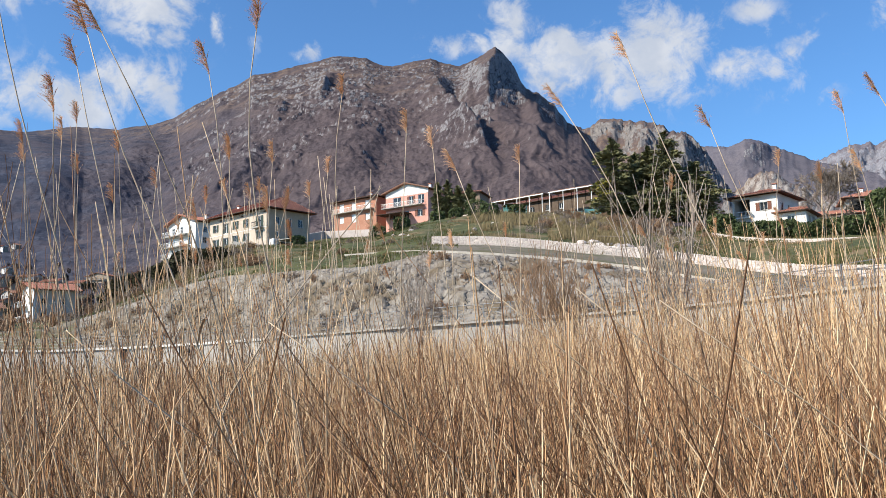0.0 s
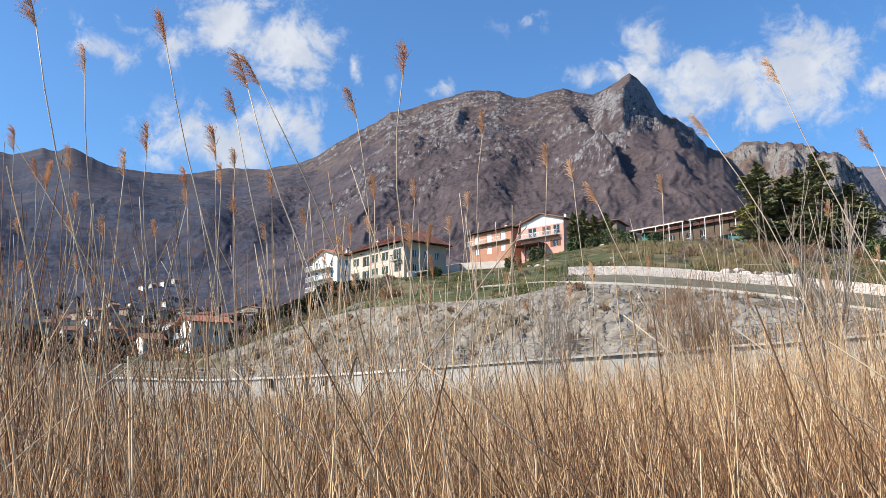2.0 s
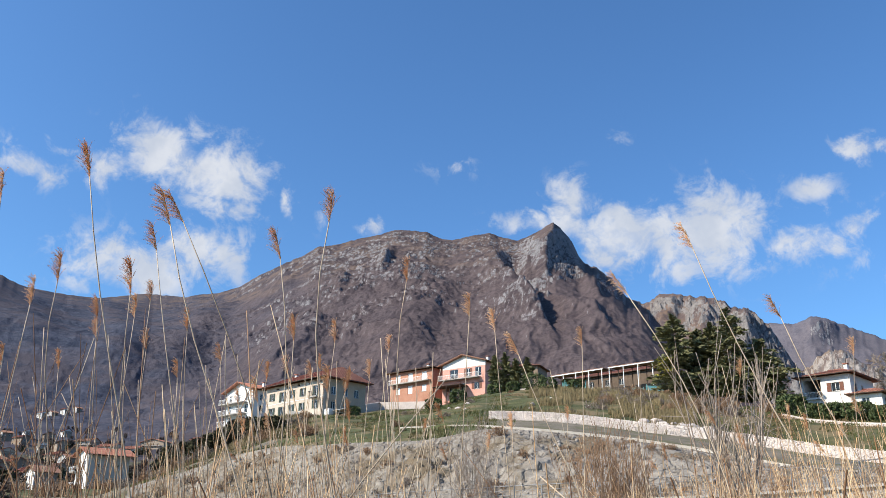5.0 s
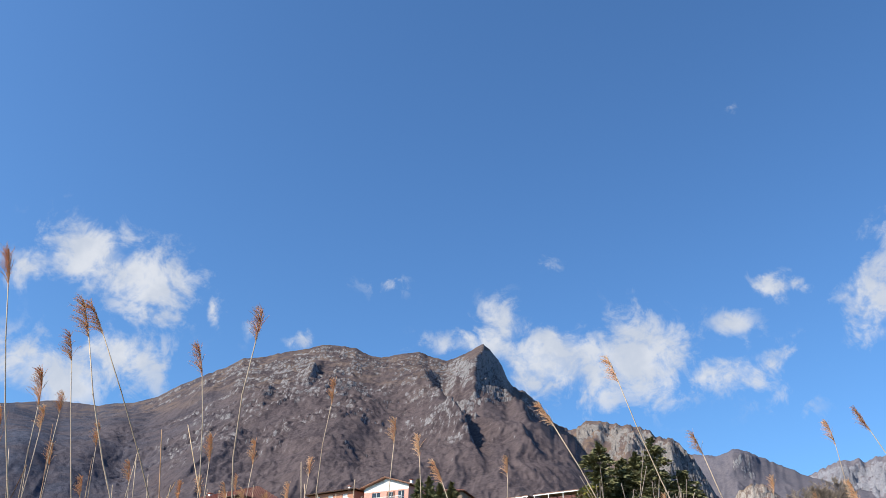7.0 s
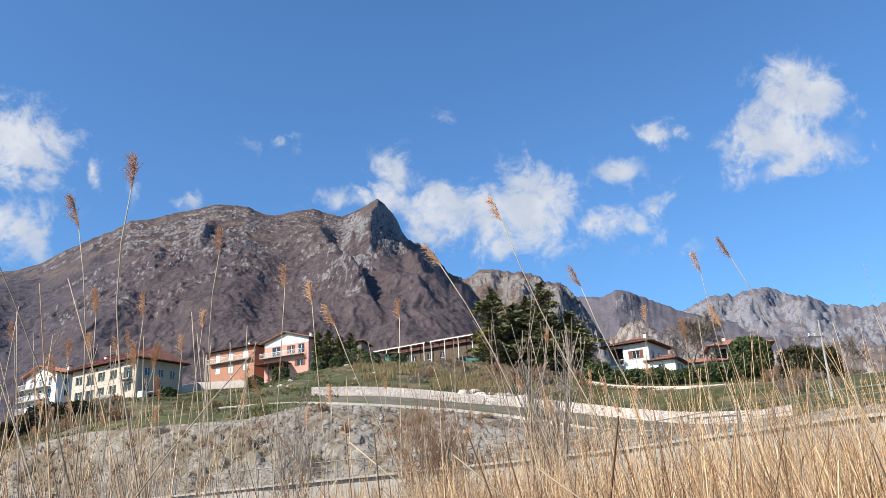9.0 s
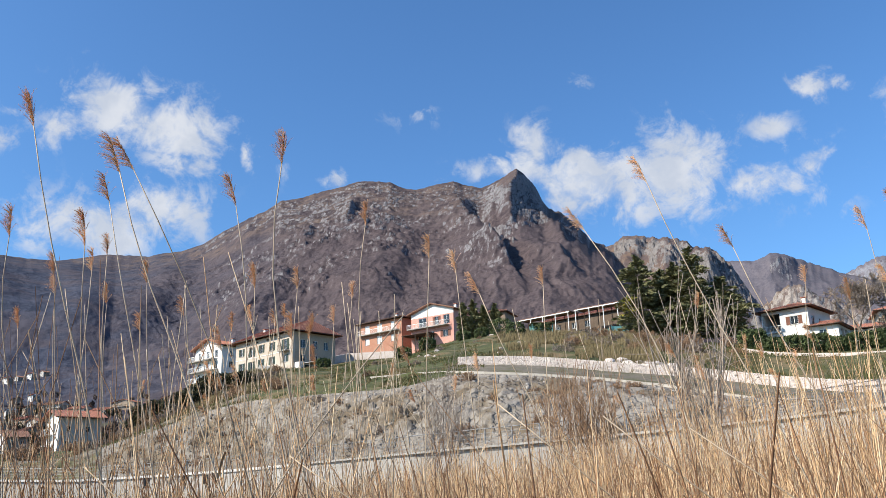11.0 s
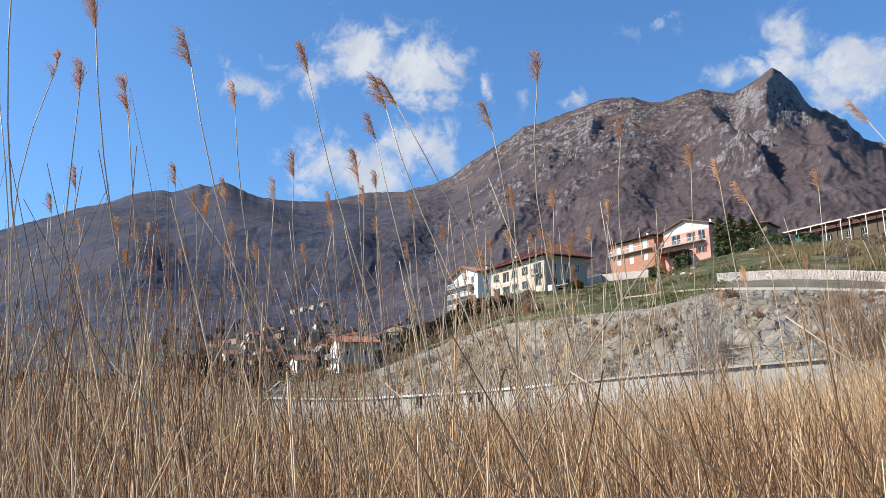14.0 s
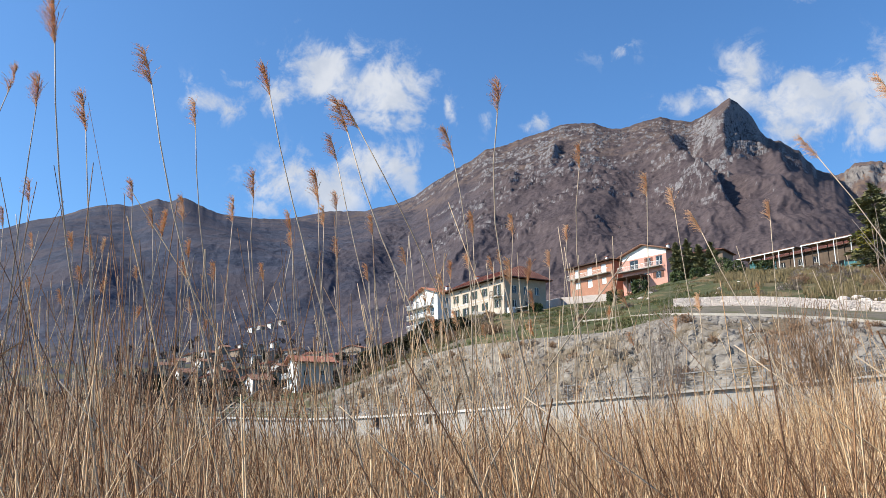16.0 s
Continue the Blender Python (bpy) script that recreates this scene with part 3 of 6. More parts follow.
def wall_along(name, table, a0, a1, below, above, thick, material, label, category, step=0.5, dr=0.0):
    """A wall that follows a line of the land."""
    az = np.arange(a0, a1 + 1e-6, step)
    e, r = line(table, az)
    s, c = np.sin(np.radians(az)), np.cos(np.radians(az))
    z = EYE + r * np.tan(np.radians(e))
    rr = [r + dr, r + dr, r + dr + thick, r + dr + thick]
    zz = [z - below, z + above, z + above, z - below]
    pts = np.stack([np.stack([q * s, q * c, h], -1) for q, h in zip(rr, zz)])
    bm = bmesh.new()
    vs = [[bm.verts.new(p) for p in row] for row in pts]
    n = len(az)
    for k in range(3):
        for i in range(n - 1):
            bm.faces.new((vs[k][i], vs[k + 1][i], vs[k + 1][i + 1], vs[k][i + 1]))
    for i in (0, n - 1):
        bm.faces.new([vs[k][i] for k in range(4)])
    bmesh.ops.recalc_face_normals(bm, faces=bm.faces)
    ob = part(name, bm, MAT[material])
    return tagged(ob, label, category, kind="structure")


def kerb_line():
    """The kerb's stations on the strip between the brow and the stone wall: heading, height, distance."""
    rows = []
    for az, el in KERB:
        (e0, r0), (e1, r1) = ((float(q[0]) for q in line(t, np.array([az]))) for t in (BROW, UPPER))
        z0, z1 = r0 * math.tan(radians(e0)), r1 * math.tan(radians(e1))
        s = min((k / 50 for k in range(51)), key=lambda q: abs((z0 + (z1 - z0) * q + 0.15) / (r0 + (r1 - r0) * q) - math.tan(radians(el))))
        rows.append((az, el, r0 + (r1 - r0) * s))
    return rows


wall_along("shore_wall", WALL, -56, 46, 4.6, 0.0, 0.35, "concrete", "tall grey concrete retaining wall at the lake shore", "wall")
wall_along("wall_coping", WALL, -56, -12, 0.08, 0.14, 0.68, "coping", "white painted coping along the shore wall", "coping", dr=-0.28)
wall_along("wall_coping", WALL, -12, 46, -0.003, 0.14, 0.68, "concrete", "grey concrete coping along the shore wall", "coping", dr=-0.28)
wall_along("upper_stone_wall", UPPER, -0.8, 30.8, 0.6, 0.95, 0.5, "stone_wall", "low pinkish white stone wall beside the upper road", "stone wall", 0.4)
wall_along("kerb_wall", kerb_line(), -6.9, 23.9, 0.6, 0.12, 0.3, "kerb", "low pale kerb wall along the upper road", "wall", 0.4)


def rock_blocks():
    """Angular blocks that stand out of the cut rock face, joined into one mesh."""
    rng = np.random.RandomState(18)
    n = 800
    az, f = rng.uniform(-22, 30, n), rng.rand(n) ** 0.9
    (e0, r0), (e1, r1) = line(WALL, az), line(BROW, az)
    r0 = r0 + 5.5
    z0, z1 = EYE + (r0 - 5.5) * np.tan(np.radians(e0)), EYE + r1 * np.tan(np.radians(e1))
    r, z = r0 + (r1 - r0) * f, z0 + (z1 - z0) * f + 0.6 * np.sin(np.pi * f)
    c = np.stack([r * np.sin(np.radians(az)), r * np.cos(np.radians(az)), z], -1)
    cube = np.array([(a, b, d) for a in (-1, 1) for b in (-1, 1) for d in (-1, 1)], float)
    quad = np.array([(0, 1, 3, 2), (4, 6, 7, 5), (0, 4, 5, 1), (2, 3, 7, 6), (0, 2, 6, 4), (1, 5, 7, 3)])
    v = cube[None] * (0.04 + 0.10 * rng.rand(n, 1, 1) ** 2) * (0.5 + 1.0 * rng.rand(n, 1, 3)) + rng.randn(n, 8, 3) * 0.03
    t = rng.rand(n) * 6.28
    x = v[..., 0] * np.cos(t)[:, None] - v[..., 2] * np.sin(t)[:, None]
    v[..., 2] = v[..., 0] * np.sin(t)[:, None] + v[..., 2] * np.cos(t)[:, None]
    v[..., 0] = x
    faces = (np.arange(n) * 8)[:, None, None] + quad[None]
    tagged(soup("rock_blocks", (c[:, None] + v).reshape(-1, 3), faces.reshape(-1, 4), MAT["blocks"]), "angular grey blocks on the cut rock face", "rocks", kind="stuff")


rock_blocks()


def meadow_tufts(name, n, a0, a1, lower, upper, bulge, seed, material, label, tall=1.0):
    """Tufts of dry and green grass all over a sheet of ground, joined into one mesh."""
    rng = np.random.RandomState(seed)
    az, f = rng.uniform(a0, a1, n), rng.rand(n) * 0.98
    (e0, r0), (e1, r1) = line(lower, az), line(upper, az)
    r = r0 + (r1 - r0) * f
    z = EYE + r0 * np.tan(np.radians(e0)) * (1 - f) + r1 * np.tan(np.radians(e1)) * f + bulge * np.sin(np.pi * f)
    keep = fbm(r * 0.12, az * 0.9 + 30, 3, 4) > 0.42
    az, r, z, n = az[keep], r[keep], z[keep], int(keep.sum())
    c = np.stack([r * np.sin(np.radians(az)), r * np.cos(np.radians(az)), z - 0.05], -1)
    verts = np.zeros((n, 4, 3, 3))
    for k in range(4):
        t = rng.rand(n) * 6.28
        d = np.stack([np.cos(t), np.sin(t), np.zeros(n)], -1)
        h = (0.10 + 0.28 * rng.rand(n) ** 1.6) * tall
        lean = rng.randn(n, 2) * 0.12
        verts[:, k, 0], verts[:, k, 1] = c - d * 0.045, c + d * 0.045
        verts[:, k, 2] = c + np.stack([lean[:, 0], lean[:, 1], h], -1)
    tagged(soup(name, verts.reshape(-1, 3), np.arange(n * 12).reshape(-1, 3), MAT[material]), label, "grass", kind="stuff")


meadow_tufts("grass_tufts", 42000, -24, 40, UPPER, HOUSES, 0.6, 19, "grass", "tufts of dry and green grass on the meadow")
meadow_tufts("bank_grass", 4500, -24, 1, BROW, UPPER, 0.1, 20, "grass", "tufts of dry and green grass on the bank")
meadow_tufts("dry_grass", 14000, 2.0, 13.0, UPPER, HOUSES, 0.6, 21, "dry_grass", "tall straw-coloured grass below the pergolas", 3.0)
meadow_tufts("dry_grass", 7000, -23.0, -13.0, UPPER, HOUSES, 0.6, 22, "dry_grass", "tall straw-coloured grass below the white house", 2.4)

# ---- mountains ----
RIDGE = [(-56, 8.0), (-51.45, 10.31), (-50.25, 10.85), (-49.16, 11.28), (-47.9, 11.83), (-46.43, 12.37), (-45.1, 12.89), (-43.73, 13.46), (-41.97, 13.94), (-40.9, 14.45), (-39.81, 14.81), (-38.69, 15.02), (-37.93, 14.91),
         (-37.18, 15.17), (-36.24, 15.55), (-35.45, 15.39), (-34.88, 15.68), (-34.49, 15.77), (-33.7, 15.45), (-32.7, 15.05), (-31.91, 14.83), (-30.52, 14.7), (-29.12, 14.66), (-27.73, 14.68), (-26.15, 14.99), (-24.55, 15.36),
         (-22.13, 15.36), (-20.92, 15.68), (-19.9, 15.84), (-18.47, 16.45), (-17.24, 17.3), (-15.58, 18.23), (-14.34, 18.86), (-13.3, 19.6), (-11.86, 19.84), (-10.21, 20.33), (-8.99, 20.6), (-7.76, 21.0), (-6.55, 21.03), (-5.37, 20.93)]
RIDGE += [(-4.41, 20.51), (-3.44, 20.42), (-2.26, 20.67), (-1.29, 20.86), (-0.72, 20.9), (0.39, 20.59), (1.31, 20.4), (2.07, 20.67), (3.02, 21.08), (3.6, 21.42), (3.98, 21.58), (4.48, 21.22), (5.12, 20.48), (5.48, 19.82), (5.7, 19.25),
          (6.01, 18.85), (6.49, 18.5), (6.98, 18.38), (7.45, 17.95), (8.05, 17.62), (8.27, 17.16), (8.66, 16.75), (8.93, 16.35), (9.4, 16.1), (9.9, 15.9), (11.5, 14.2), (13, 12.5), (16, 10.2), (22, 7.6)]
CRAG = [(8, 14.5), (9.9, 15.75), (10.47, 15.9), (10.89, 16.22), (11.3, 16.32), (11.91, 16.37), (12.9, 16.16), (13.89, 16.03), (14.49, 16.0), (15.45, 15.59), (15.81, 15.18), (16.21, 15.23), (17.16, 14.9), (17.7, 14.41),
        (18.12, 13.88), (18.7, 12.82), (19.33, 11.53), (20.2, 10.4), (21.5, 9.6), (23, 9.0), (30, 8.0), (46, 6)]
FAR = [(12, 12.5), (17.0, 13.4), (18.12, 14.0), (18.81, 13.95), (19.56, 13.85), (20.15, 14.0), (20.74, 14.25), (21.01, 14.23), (21.29, 14.09), (22.0, 13.77), (22.53, 13.5), (23.23, 13.18), (23.92, 12.85), (24.43, 12.62), (25.1, 12.3), (27, 11.6), (30, 10.8), (36, 9.0), (46, 8)]
EAST_RANGE = [(20, 9.5), (23, 11.4), (24.6, 12.3), (25.31, 12.5), (26.07, 12.84), (26.62, 13.0), (27.51, 13.05), (28.04, 13.1), (28.35, 12.89), (29.07, 13.13), (29.61, 13.28), (30.12, 13.29), (30.6, 13.16), (31.08, 13.03), (31.53, 12.77),
              (31.83, 12.55), (32.29, 12.39), (32.93, 12.34), (33.35, 12.01), (33.86, 11.7), (36, 11.2), (40, 11.6), (46, 10.5)]


def soften(az, q, width):
    """q along the headings, smoothed over about that many degrees."""
    n = max(1, int(width / (az[1] - az[0])))
    k = np.hanning(2 * n + 1)
    return np.convolve(np.pad(q, n, mode="edge"), k / k.sum(), "valid")


def mountain(name, table, az, r_near, r_far, base_el, rows, power, rough, cells, seed, material, label, jag=0.06, ribs=(), cliffs=0.0, calm=1.0, recede=None, rock_zone=None, west=None):
    """A mountainside: climbs from r_near to the ridge at r_far, whose outline follows the table of heading and height.
    ribs: rocky spurs, each a line of (heading, height) from its top down, its height in metres and its gentle and steep half widths in degrees.
    recede: how much farther off than r_far the top of the slope lies; rock_zone: headings and shares of cliff on the upper face."""
    a, e = np.array(table, float).T
    E = np.interp(az, a, e) + (fbm(az * 3.1, az * 0 + 3.0, 5, seed + 9) - 0.5) * jag * 2
    E = np.where(az < -17, soften(az, E, 0.2), E + (fbm(az * 6.0, az * 0 + 8.0, 3, seed + 13) - 0.5) * jag * np.interp(az, [2, 5], [0.5, 3.0]))
    s = np.linspace(0, 1.0, rows)[:, None]
    extra = recede(az)[None] * np.clip((s - 0.55) / 0.45, 0, 1) ** 1.3 if recede else 0.0
    r = r_near + (r_far(az) - r_near)[None] * s + extra
    R = r[-1]
    hb, H = r_near * np.tan(np.radians(base_el(az))), R * np.tan(np.radians(E))
    broad, mid = soften(az, H, 5.0), soften(az, H, 1.2)
    near, top = np.clip((s - 0.3) / 0.4, 0, 1), np.clip((s - 0.7) / 0.3, 0, 1) ** 1.1
    shape = broad[None] + (mid - broad)[None] * near + (H - mid)[None] * top
    h = hb[None] + (shape - hb[None]) * s ** power
    base_angle = np.degrees(np.arctan2(h, r))
    x, y = r * np.sin(np.radians(az))[None], r * np.cos(np.radians(az))[None]
    quiet = np.interp(az, [-26, -17], [calm, 1.0])[None]
    fade = np.clip(s * 3, 0, 1) * (0.25 + 0.75 * np.clip((1 - s) / 0.2, 0, 1))
    # relief: broad swells, gullies that run down the slope, and fine ribs between them
    arc = np.radians(az)[None] * 2600.0 + 0 * s
    bend = (fbm(x * cells, y * cells, 4, seed + 2) - 0.5) * 420
    h = h + rough * 1.5 * (fbm(x * cells * 1.3 + 11, y * cells * 1.3, 5, seed + 1) - 0.5) * fade * quiet
    h = h + rough * 0.75 * (fbm((arc + bend) * cells * 3.2 + 50, r * cells * 0.8, 6, seed, True) - 0.62) * fade * quiet
    h = h + rough * 0.30 * (fbm((arc + bend * 0.6) * cells * 9 + 20, r * cells * 3.2, 5, seed + 3, True) - 0.62) * fade * quiet
    h = h + 5.0 * (fbm(x * 0.055, y * 0.055, 3, seed + 14, True) - 0.6) * fade * quiet     # the rough surface of the woods
    # spurs with one gentle and one steep flank
    wander = (fbm(x * 0.006, y * 0.006, 4, seed + 4) - 0.5) * 0.9
    for line_pts, height, gentle, steep in ribs:
        where = []
        for pa, pe in line_pts:
            col = base_angle[:, int(np.argmin(np.abs(az - pa)))]
            where.append((float(np.interp(pe, np.maximum.accumulate(col), s[:, 0])), pa))
        where.sort()
        s0, s1 = where[0][0], where[-1][0]
        q = az[None] + wander * min(1.0, 0.45 / steep) ** 2 - np.interp(s, [w[0] for w in where], [w[1] for w in where])
        form = np.where(q < 0, np.exp(-(q / gentle) ** 2), np.exp(-(q / steep) ** 2))
        jagged = 1.0 + 0.6 * min(1.0, 0.45 / steep) ** 2 * (fbm(r * 0.011, az[None] * 1.2 + 0 * s, 4, seed + 8) - 0.5)
        h = h + height * form * jagged * np.clip((s - s0) / 0.12, 0, 1) * np.clip((s1 + 0.05 - s) / 0.1, 0.15 if s1 > 0.93 else 0, 1)
    # broken bands of cliff
    if cliffs:
        zone = np.interp(az, *rock_zone)[None] if rock_zone else 1.0
        patch = fbm(x * cells * 2.2 + 5, y * cells * 2.2, 5, seed + 6) + 0.16 * np.clip((s - 0.55) / 0.35, 0, 1)
        mask = np.clip((patch - 0.60 + 0.10 * (1 - zone)) / 0.06, 0, 1) * zone * np.clip((s - 0.35) / 0.2, 0, 1) * np.clip((1 - s) / 0.03, 0, 1) * quiet
        for step, freq in ((cliffs, 0.010), (cliffs * 0.45, 0.022)):
            level = h / step + fbm(x * freq, y * freq, 5, seed + int(step)) * 5.0
            stepped = np.floor(level) + np.clip((level - np.floor(level) - 0.6) / 0.25, 0, 1)
            h = h + (stepped - level + 0.5) * step * 0.75 * mask
        h = h + (fbm(x * 0.045, y * 0.045, 4, seed + 7, True) - 0.6) * 13.0 * mask
    # nothing on the way up stands over the ridge behind it
    limit = np.tan(np.radians(E))[None] * (0.86 + 0.14 * s) * r
    k = 0.4 + 30 * (1 - s)
    h = limit - k * np.logaddexp(0, (limit - h) / k) + k * 0.3 * (1 - s)
    back = np.stack([x[-1] * 1.04, y[-1] * 1.04, h[-1] * 0.75 + EYE], -1)[None]
    pts = np.concatenate([np.stack([x, y, h + EYE], -1), back])
    if west:
        cut = int(np.searchsorted(az, west[0]))
        sheet(west[1], pts[:, :cut + 1], west[2], west[3], "mountain", smooth=False)
        sheet(name, pts[:, cut:], material, label, "mountain", smooth=False)
    else:
        sheet(name, pts, material, label, "mountain", smooth=False)
    return pts[:-1]


M_AZ = np.arange(-56, 22.01, 0.08)
# spurs of the main mountain, from the top down
RIBS = [([(3.95, 21.5), (3.7, 20.4), (3.4, 18.8), (3.0, 17.2)], 85, 1.1, 0.42),
        ([(0.1, 19.0), (-0.2, 18.4), (1.17, 16.56), (2.79, 14.55), (4.0, 13.0)], 46, 1.8, 0.36),
        ([(2.2, 18.6), (1.9, 17.8), (2.1, 16.8)], 30, 0.7, 0.3),
        ([(6.88, 18.2), (6.3, 17.6), (7.2, 16.2)], 55, 0.8, 0.4),
        ([(6.4, 15.6), (6.9, 14.8), (8.0, 13.7)], 52, 1.4, 0.45),
        ([(-8.1, 19.4), (-8.4, 18.6), (-8.7, 17.4)], 42, 1.2, 0.40),
        ([(-11.2, 17.4), (-11.4, 16.8), (-11.8, 15.9)], 40, 1.3, 0.36),
        ([(-15.2, 17.6), (-16.0, 15.6)], 18, 1.6, 0.5),
        ([(-2.4, 20.0), (-2.9, 18.8), (-4.6, 15.9), (-7.8, 11.9)], 20, 3.0, 1.4),
        ([(-13.0, 14.5), (-14.5, 12.0), (-16.5, 9.5)], 26, 3.0, 1.2),
        ([(-20.5, 14.5), (-22.0, 11.5), (-24.0, 8.5)], 50, 3.5, 2.0),
        ([(-28.0, 14.0), (-26.2, 11.0), (-26.5, 8.0)], 60, 4.0, 2.4),
        ([(-35.0, 15.2), (-32.5, 12.0), (-31.0, 8.5)], 80, 6.0, 3.2),
        ([(-43.5, 12.8), (-41.0, 9.5), (-40.0, 7.0)], 50, 5.0, 3.0)]
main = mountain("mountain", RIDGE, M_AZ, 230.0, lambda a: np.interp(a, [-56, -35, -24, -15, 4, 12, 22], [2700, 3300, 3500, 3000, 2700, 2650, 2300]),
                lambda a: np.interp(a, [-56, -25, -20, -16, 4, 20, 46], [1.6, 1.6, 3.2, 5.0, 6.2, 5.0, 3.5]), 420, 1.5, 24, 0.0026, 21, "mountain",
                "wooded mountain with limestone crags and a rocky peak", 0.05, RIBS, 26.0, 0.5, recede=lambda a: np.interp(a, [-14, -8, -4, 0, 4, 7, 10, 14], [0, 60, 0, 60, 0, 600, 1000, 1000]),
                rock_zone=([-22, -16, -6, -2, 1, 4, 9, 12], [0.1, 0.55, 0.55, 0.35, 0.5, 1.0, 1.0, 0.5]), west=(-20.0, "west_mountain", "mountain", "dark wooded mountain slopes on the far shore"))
crag = mountain("crag_ridge", CRAG, np.arange(6, 46.01, 0.1), 700.0, lambda a: np.interp(a, [6, 12, 20, 46], [3300, 3100, 2500, 2000]),
                lambda a: np.interp(a, [6, 46], [4.0, 3.0]), 190, 1.9, 60, 0.0032, 33, "crag", "rocky limestone ridge above bare woods", 0.10,
                [([(12.2, 16.2), (11.6, 13.5), (11.0, 11.0)], 60, 1.6, 0.6), ([(14.4, 15.8), (14.2, 13.5), (13.6, 11.0)], 60, 1.2, 0.5), ([(16.3, 15.0), (16.6, 13.2), (16.2, 10.5)], 70, 1.2, 0.5)], 55.0)
knoll = mountain("rocky_knoll", [(15, 9.0), (18.5, 10.2), (20.0, 11.0), (20.9, 11.75), (21.6, 12.05), (22.4, 11.85), (23.2, 11.1), (25, 10.2), (30, 9.2), (46, 8)], np.arange(15, 46.01, 0.1), 700.0,
                 lambda a: np.full_like(a, 2500.0), lambda a: np.full_like(a, 3.5), 110, 1.8, 45, 0.004, 57, "knoll", "wooded hill with a pale rocky top", 0.12, (), 36.0)
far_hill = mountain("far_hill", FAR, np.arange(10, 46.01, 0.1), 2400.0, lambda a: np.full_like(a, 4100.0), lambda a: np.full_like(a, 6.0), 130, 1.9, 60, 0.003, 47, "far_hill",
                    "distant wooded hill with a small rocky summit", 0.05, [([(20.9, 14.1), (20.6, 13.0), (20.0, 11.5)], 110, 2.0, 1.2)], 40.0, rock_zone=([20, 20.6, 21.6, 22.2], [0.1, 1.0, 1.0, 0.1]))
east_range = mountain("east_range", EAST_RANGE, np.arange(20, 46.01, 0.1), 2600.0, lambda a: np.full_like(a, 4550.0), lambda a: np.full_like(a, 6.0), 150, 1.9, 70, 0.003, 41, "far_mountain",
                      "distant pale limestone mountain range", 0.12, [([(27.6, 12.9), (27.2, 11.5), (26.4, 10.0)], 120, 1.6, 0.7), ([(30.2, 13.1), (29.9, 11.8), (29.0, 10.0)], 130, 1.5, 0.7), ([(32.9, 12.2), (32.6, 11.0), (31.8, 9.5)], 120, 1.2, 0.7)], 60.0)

# ---- houses ----


def wall_panel(name, parent, length, height, holes, m, material, thick=0.3, label=""):
    """A wall from x = 0 to length, outer face on y = 0, with openings (x, z, width, height) cut right through."""
    xs = sorted({round(q, 3) for q in (0.0, length, *(h[0] for h in holes), *(h[0] + h[2] for h in holes))})
    zs = sorted({round(q, 3) for q in (0.0, height, *(h[1] for h in holes), *(h[1] + h[3] for h in holes))})
    bm = bmesh.new()
    cache = {}

    def v(x, y, z):
        k = (round(x, 4), round(y, 4), round(z, 4))
        if k not in cache:
            cache[k] = bm.verts.new(k)
        return cache[k]

    solid = {}
    for i in range(len(xs) - 1):
        for j in range(len(zs) - 1):
            cx, cz = (xs[i] + xs[i + 1]) / 2, (zs[j] + zs[j + 1]) / 2
            solid[i, j] = not any(h[0] < cx < h[0] + h[2] and h[1] < cz < h[1] + h[3] for h in holes)
    for (i, j), s in solid.items():
        if not s:
            continue
        x0, x1, z0, z1 = xs[i], xs[i + 1], zs[j], zs[j + 1]
        bm.faces.new((v(x0, 0, z0), v(x1, 0, z0), v(x1, 0, z1), v(x0, 0, z1)))
        bm.faces.new((v(x0, thick, z0), v(x0, thick, z1), v(x1, thick, z1), v(x1, thick, z0)))
        for di, dj, a, b in ((-1, 0, (x0, z0), (x0, z1)), (1, 0, (x1, z1), (x1, z0)), (0, -1, (x1, z0), (x0, z0)), (0, 1, (x0, z1), (x1, z1))):
            if not solid.get((i + di, j + dj), False):
                bm.faces.new((v(a[0], 0, a[1]), v(b[0], 0, b[1]), v(b[0], thick, b[1]), v(a[0], thick, a[1])))
    bmesh.ops.recalc_face_normals(bm, faces=bm.faces)
    ob = part(name, bm, MAT[material], parent, label)
    ob.matrix_local = m
    return ob


def window(parent, x, z, w, h, m, shutters, frame_mat="frame_white", sill=True, door=False, half=False):
    """A window or glazed door in an opening of a wall: frame, panes, sill and, where named, shutters."""
    f = 0.07
    bm = boxed(x, x + f, 0.12, 0.2, z, z + h)
    for b in ((x + w - f, x + w, z, z + h), (x + f, x + w - f, z, z + f), (x + f, x + w - f, z + h - f, z + h), (x + w / 2 - f / 2, x + w / 2 + f / 2, z + f, z + h - f)):
        box(bm, b[0], b[1], 0.12, 0.2, b[2], b[3])
    ob = part("balcony_door" if door else "window", bm, MAT[frame_mat], parent)
    ob.matrix_local = m
    part("pane", boxed(x + f, x + w / 2 - f / 2, 0.15, 0.165, z + f, z + h - f), MAT["glass"], ob)
    part("pane", boxed(x + w / 2 + f / 2, x + w - f, 0.15, 0.165, z + f, z + h - f), MAT["glass"], ob)
    if sill and not door:
        part("sill", boxed(x - 0.08, x + w + 0.08, -0.08, 0.1, z - 0.08, z, bevel=0.01), MAT["concrete"], ob)
    if shutters:
        for x0 in (x - w / 2 - 0.02, x + w + 0.02):
            bm = boxed(x0, x0 + w / 2, -0.06, -0.01, z, z + h)
            face = min(bm.faces, key=lambda q: q.calc_center_median().y)
            bmesh.ops.inset_region(bm, faces=[face], thickness=0.06, depth=-0.02)
            part("shutter", bm, MAT[shutters], ob)
    return ob


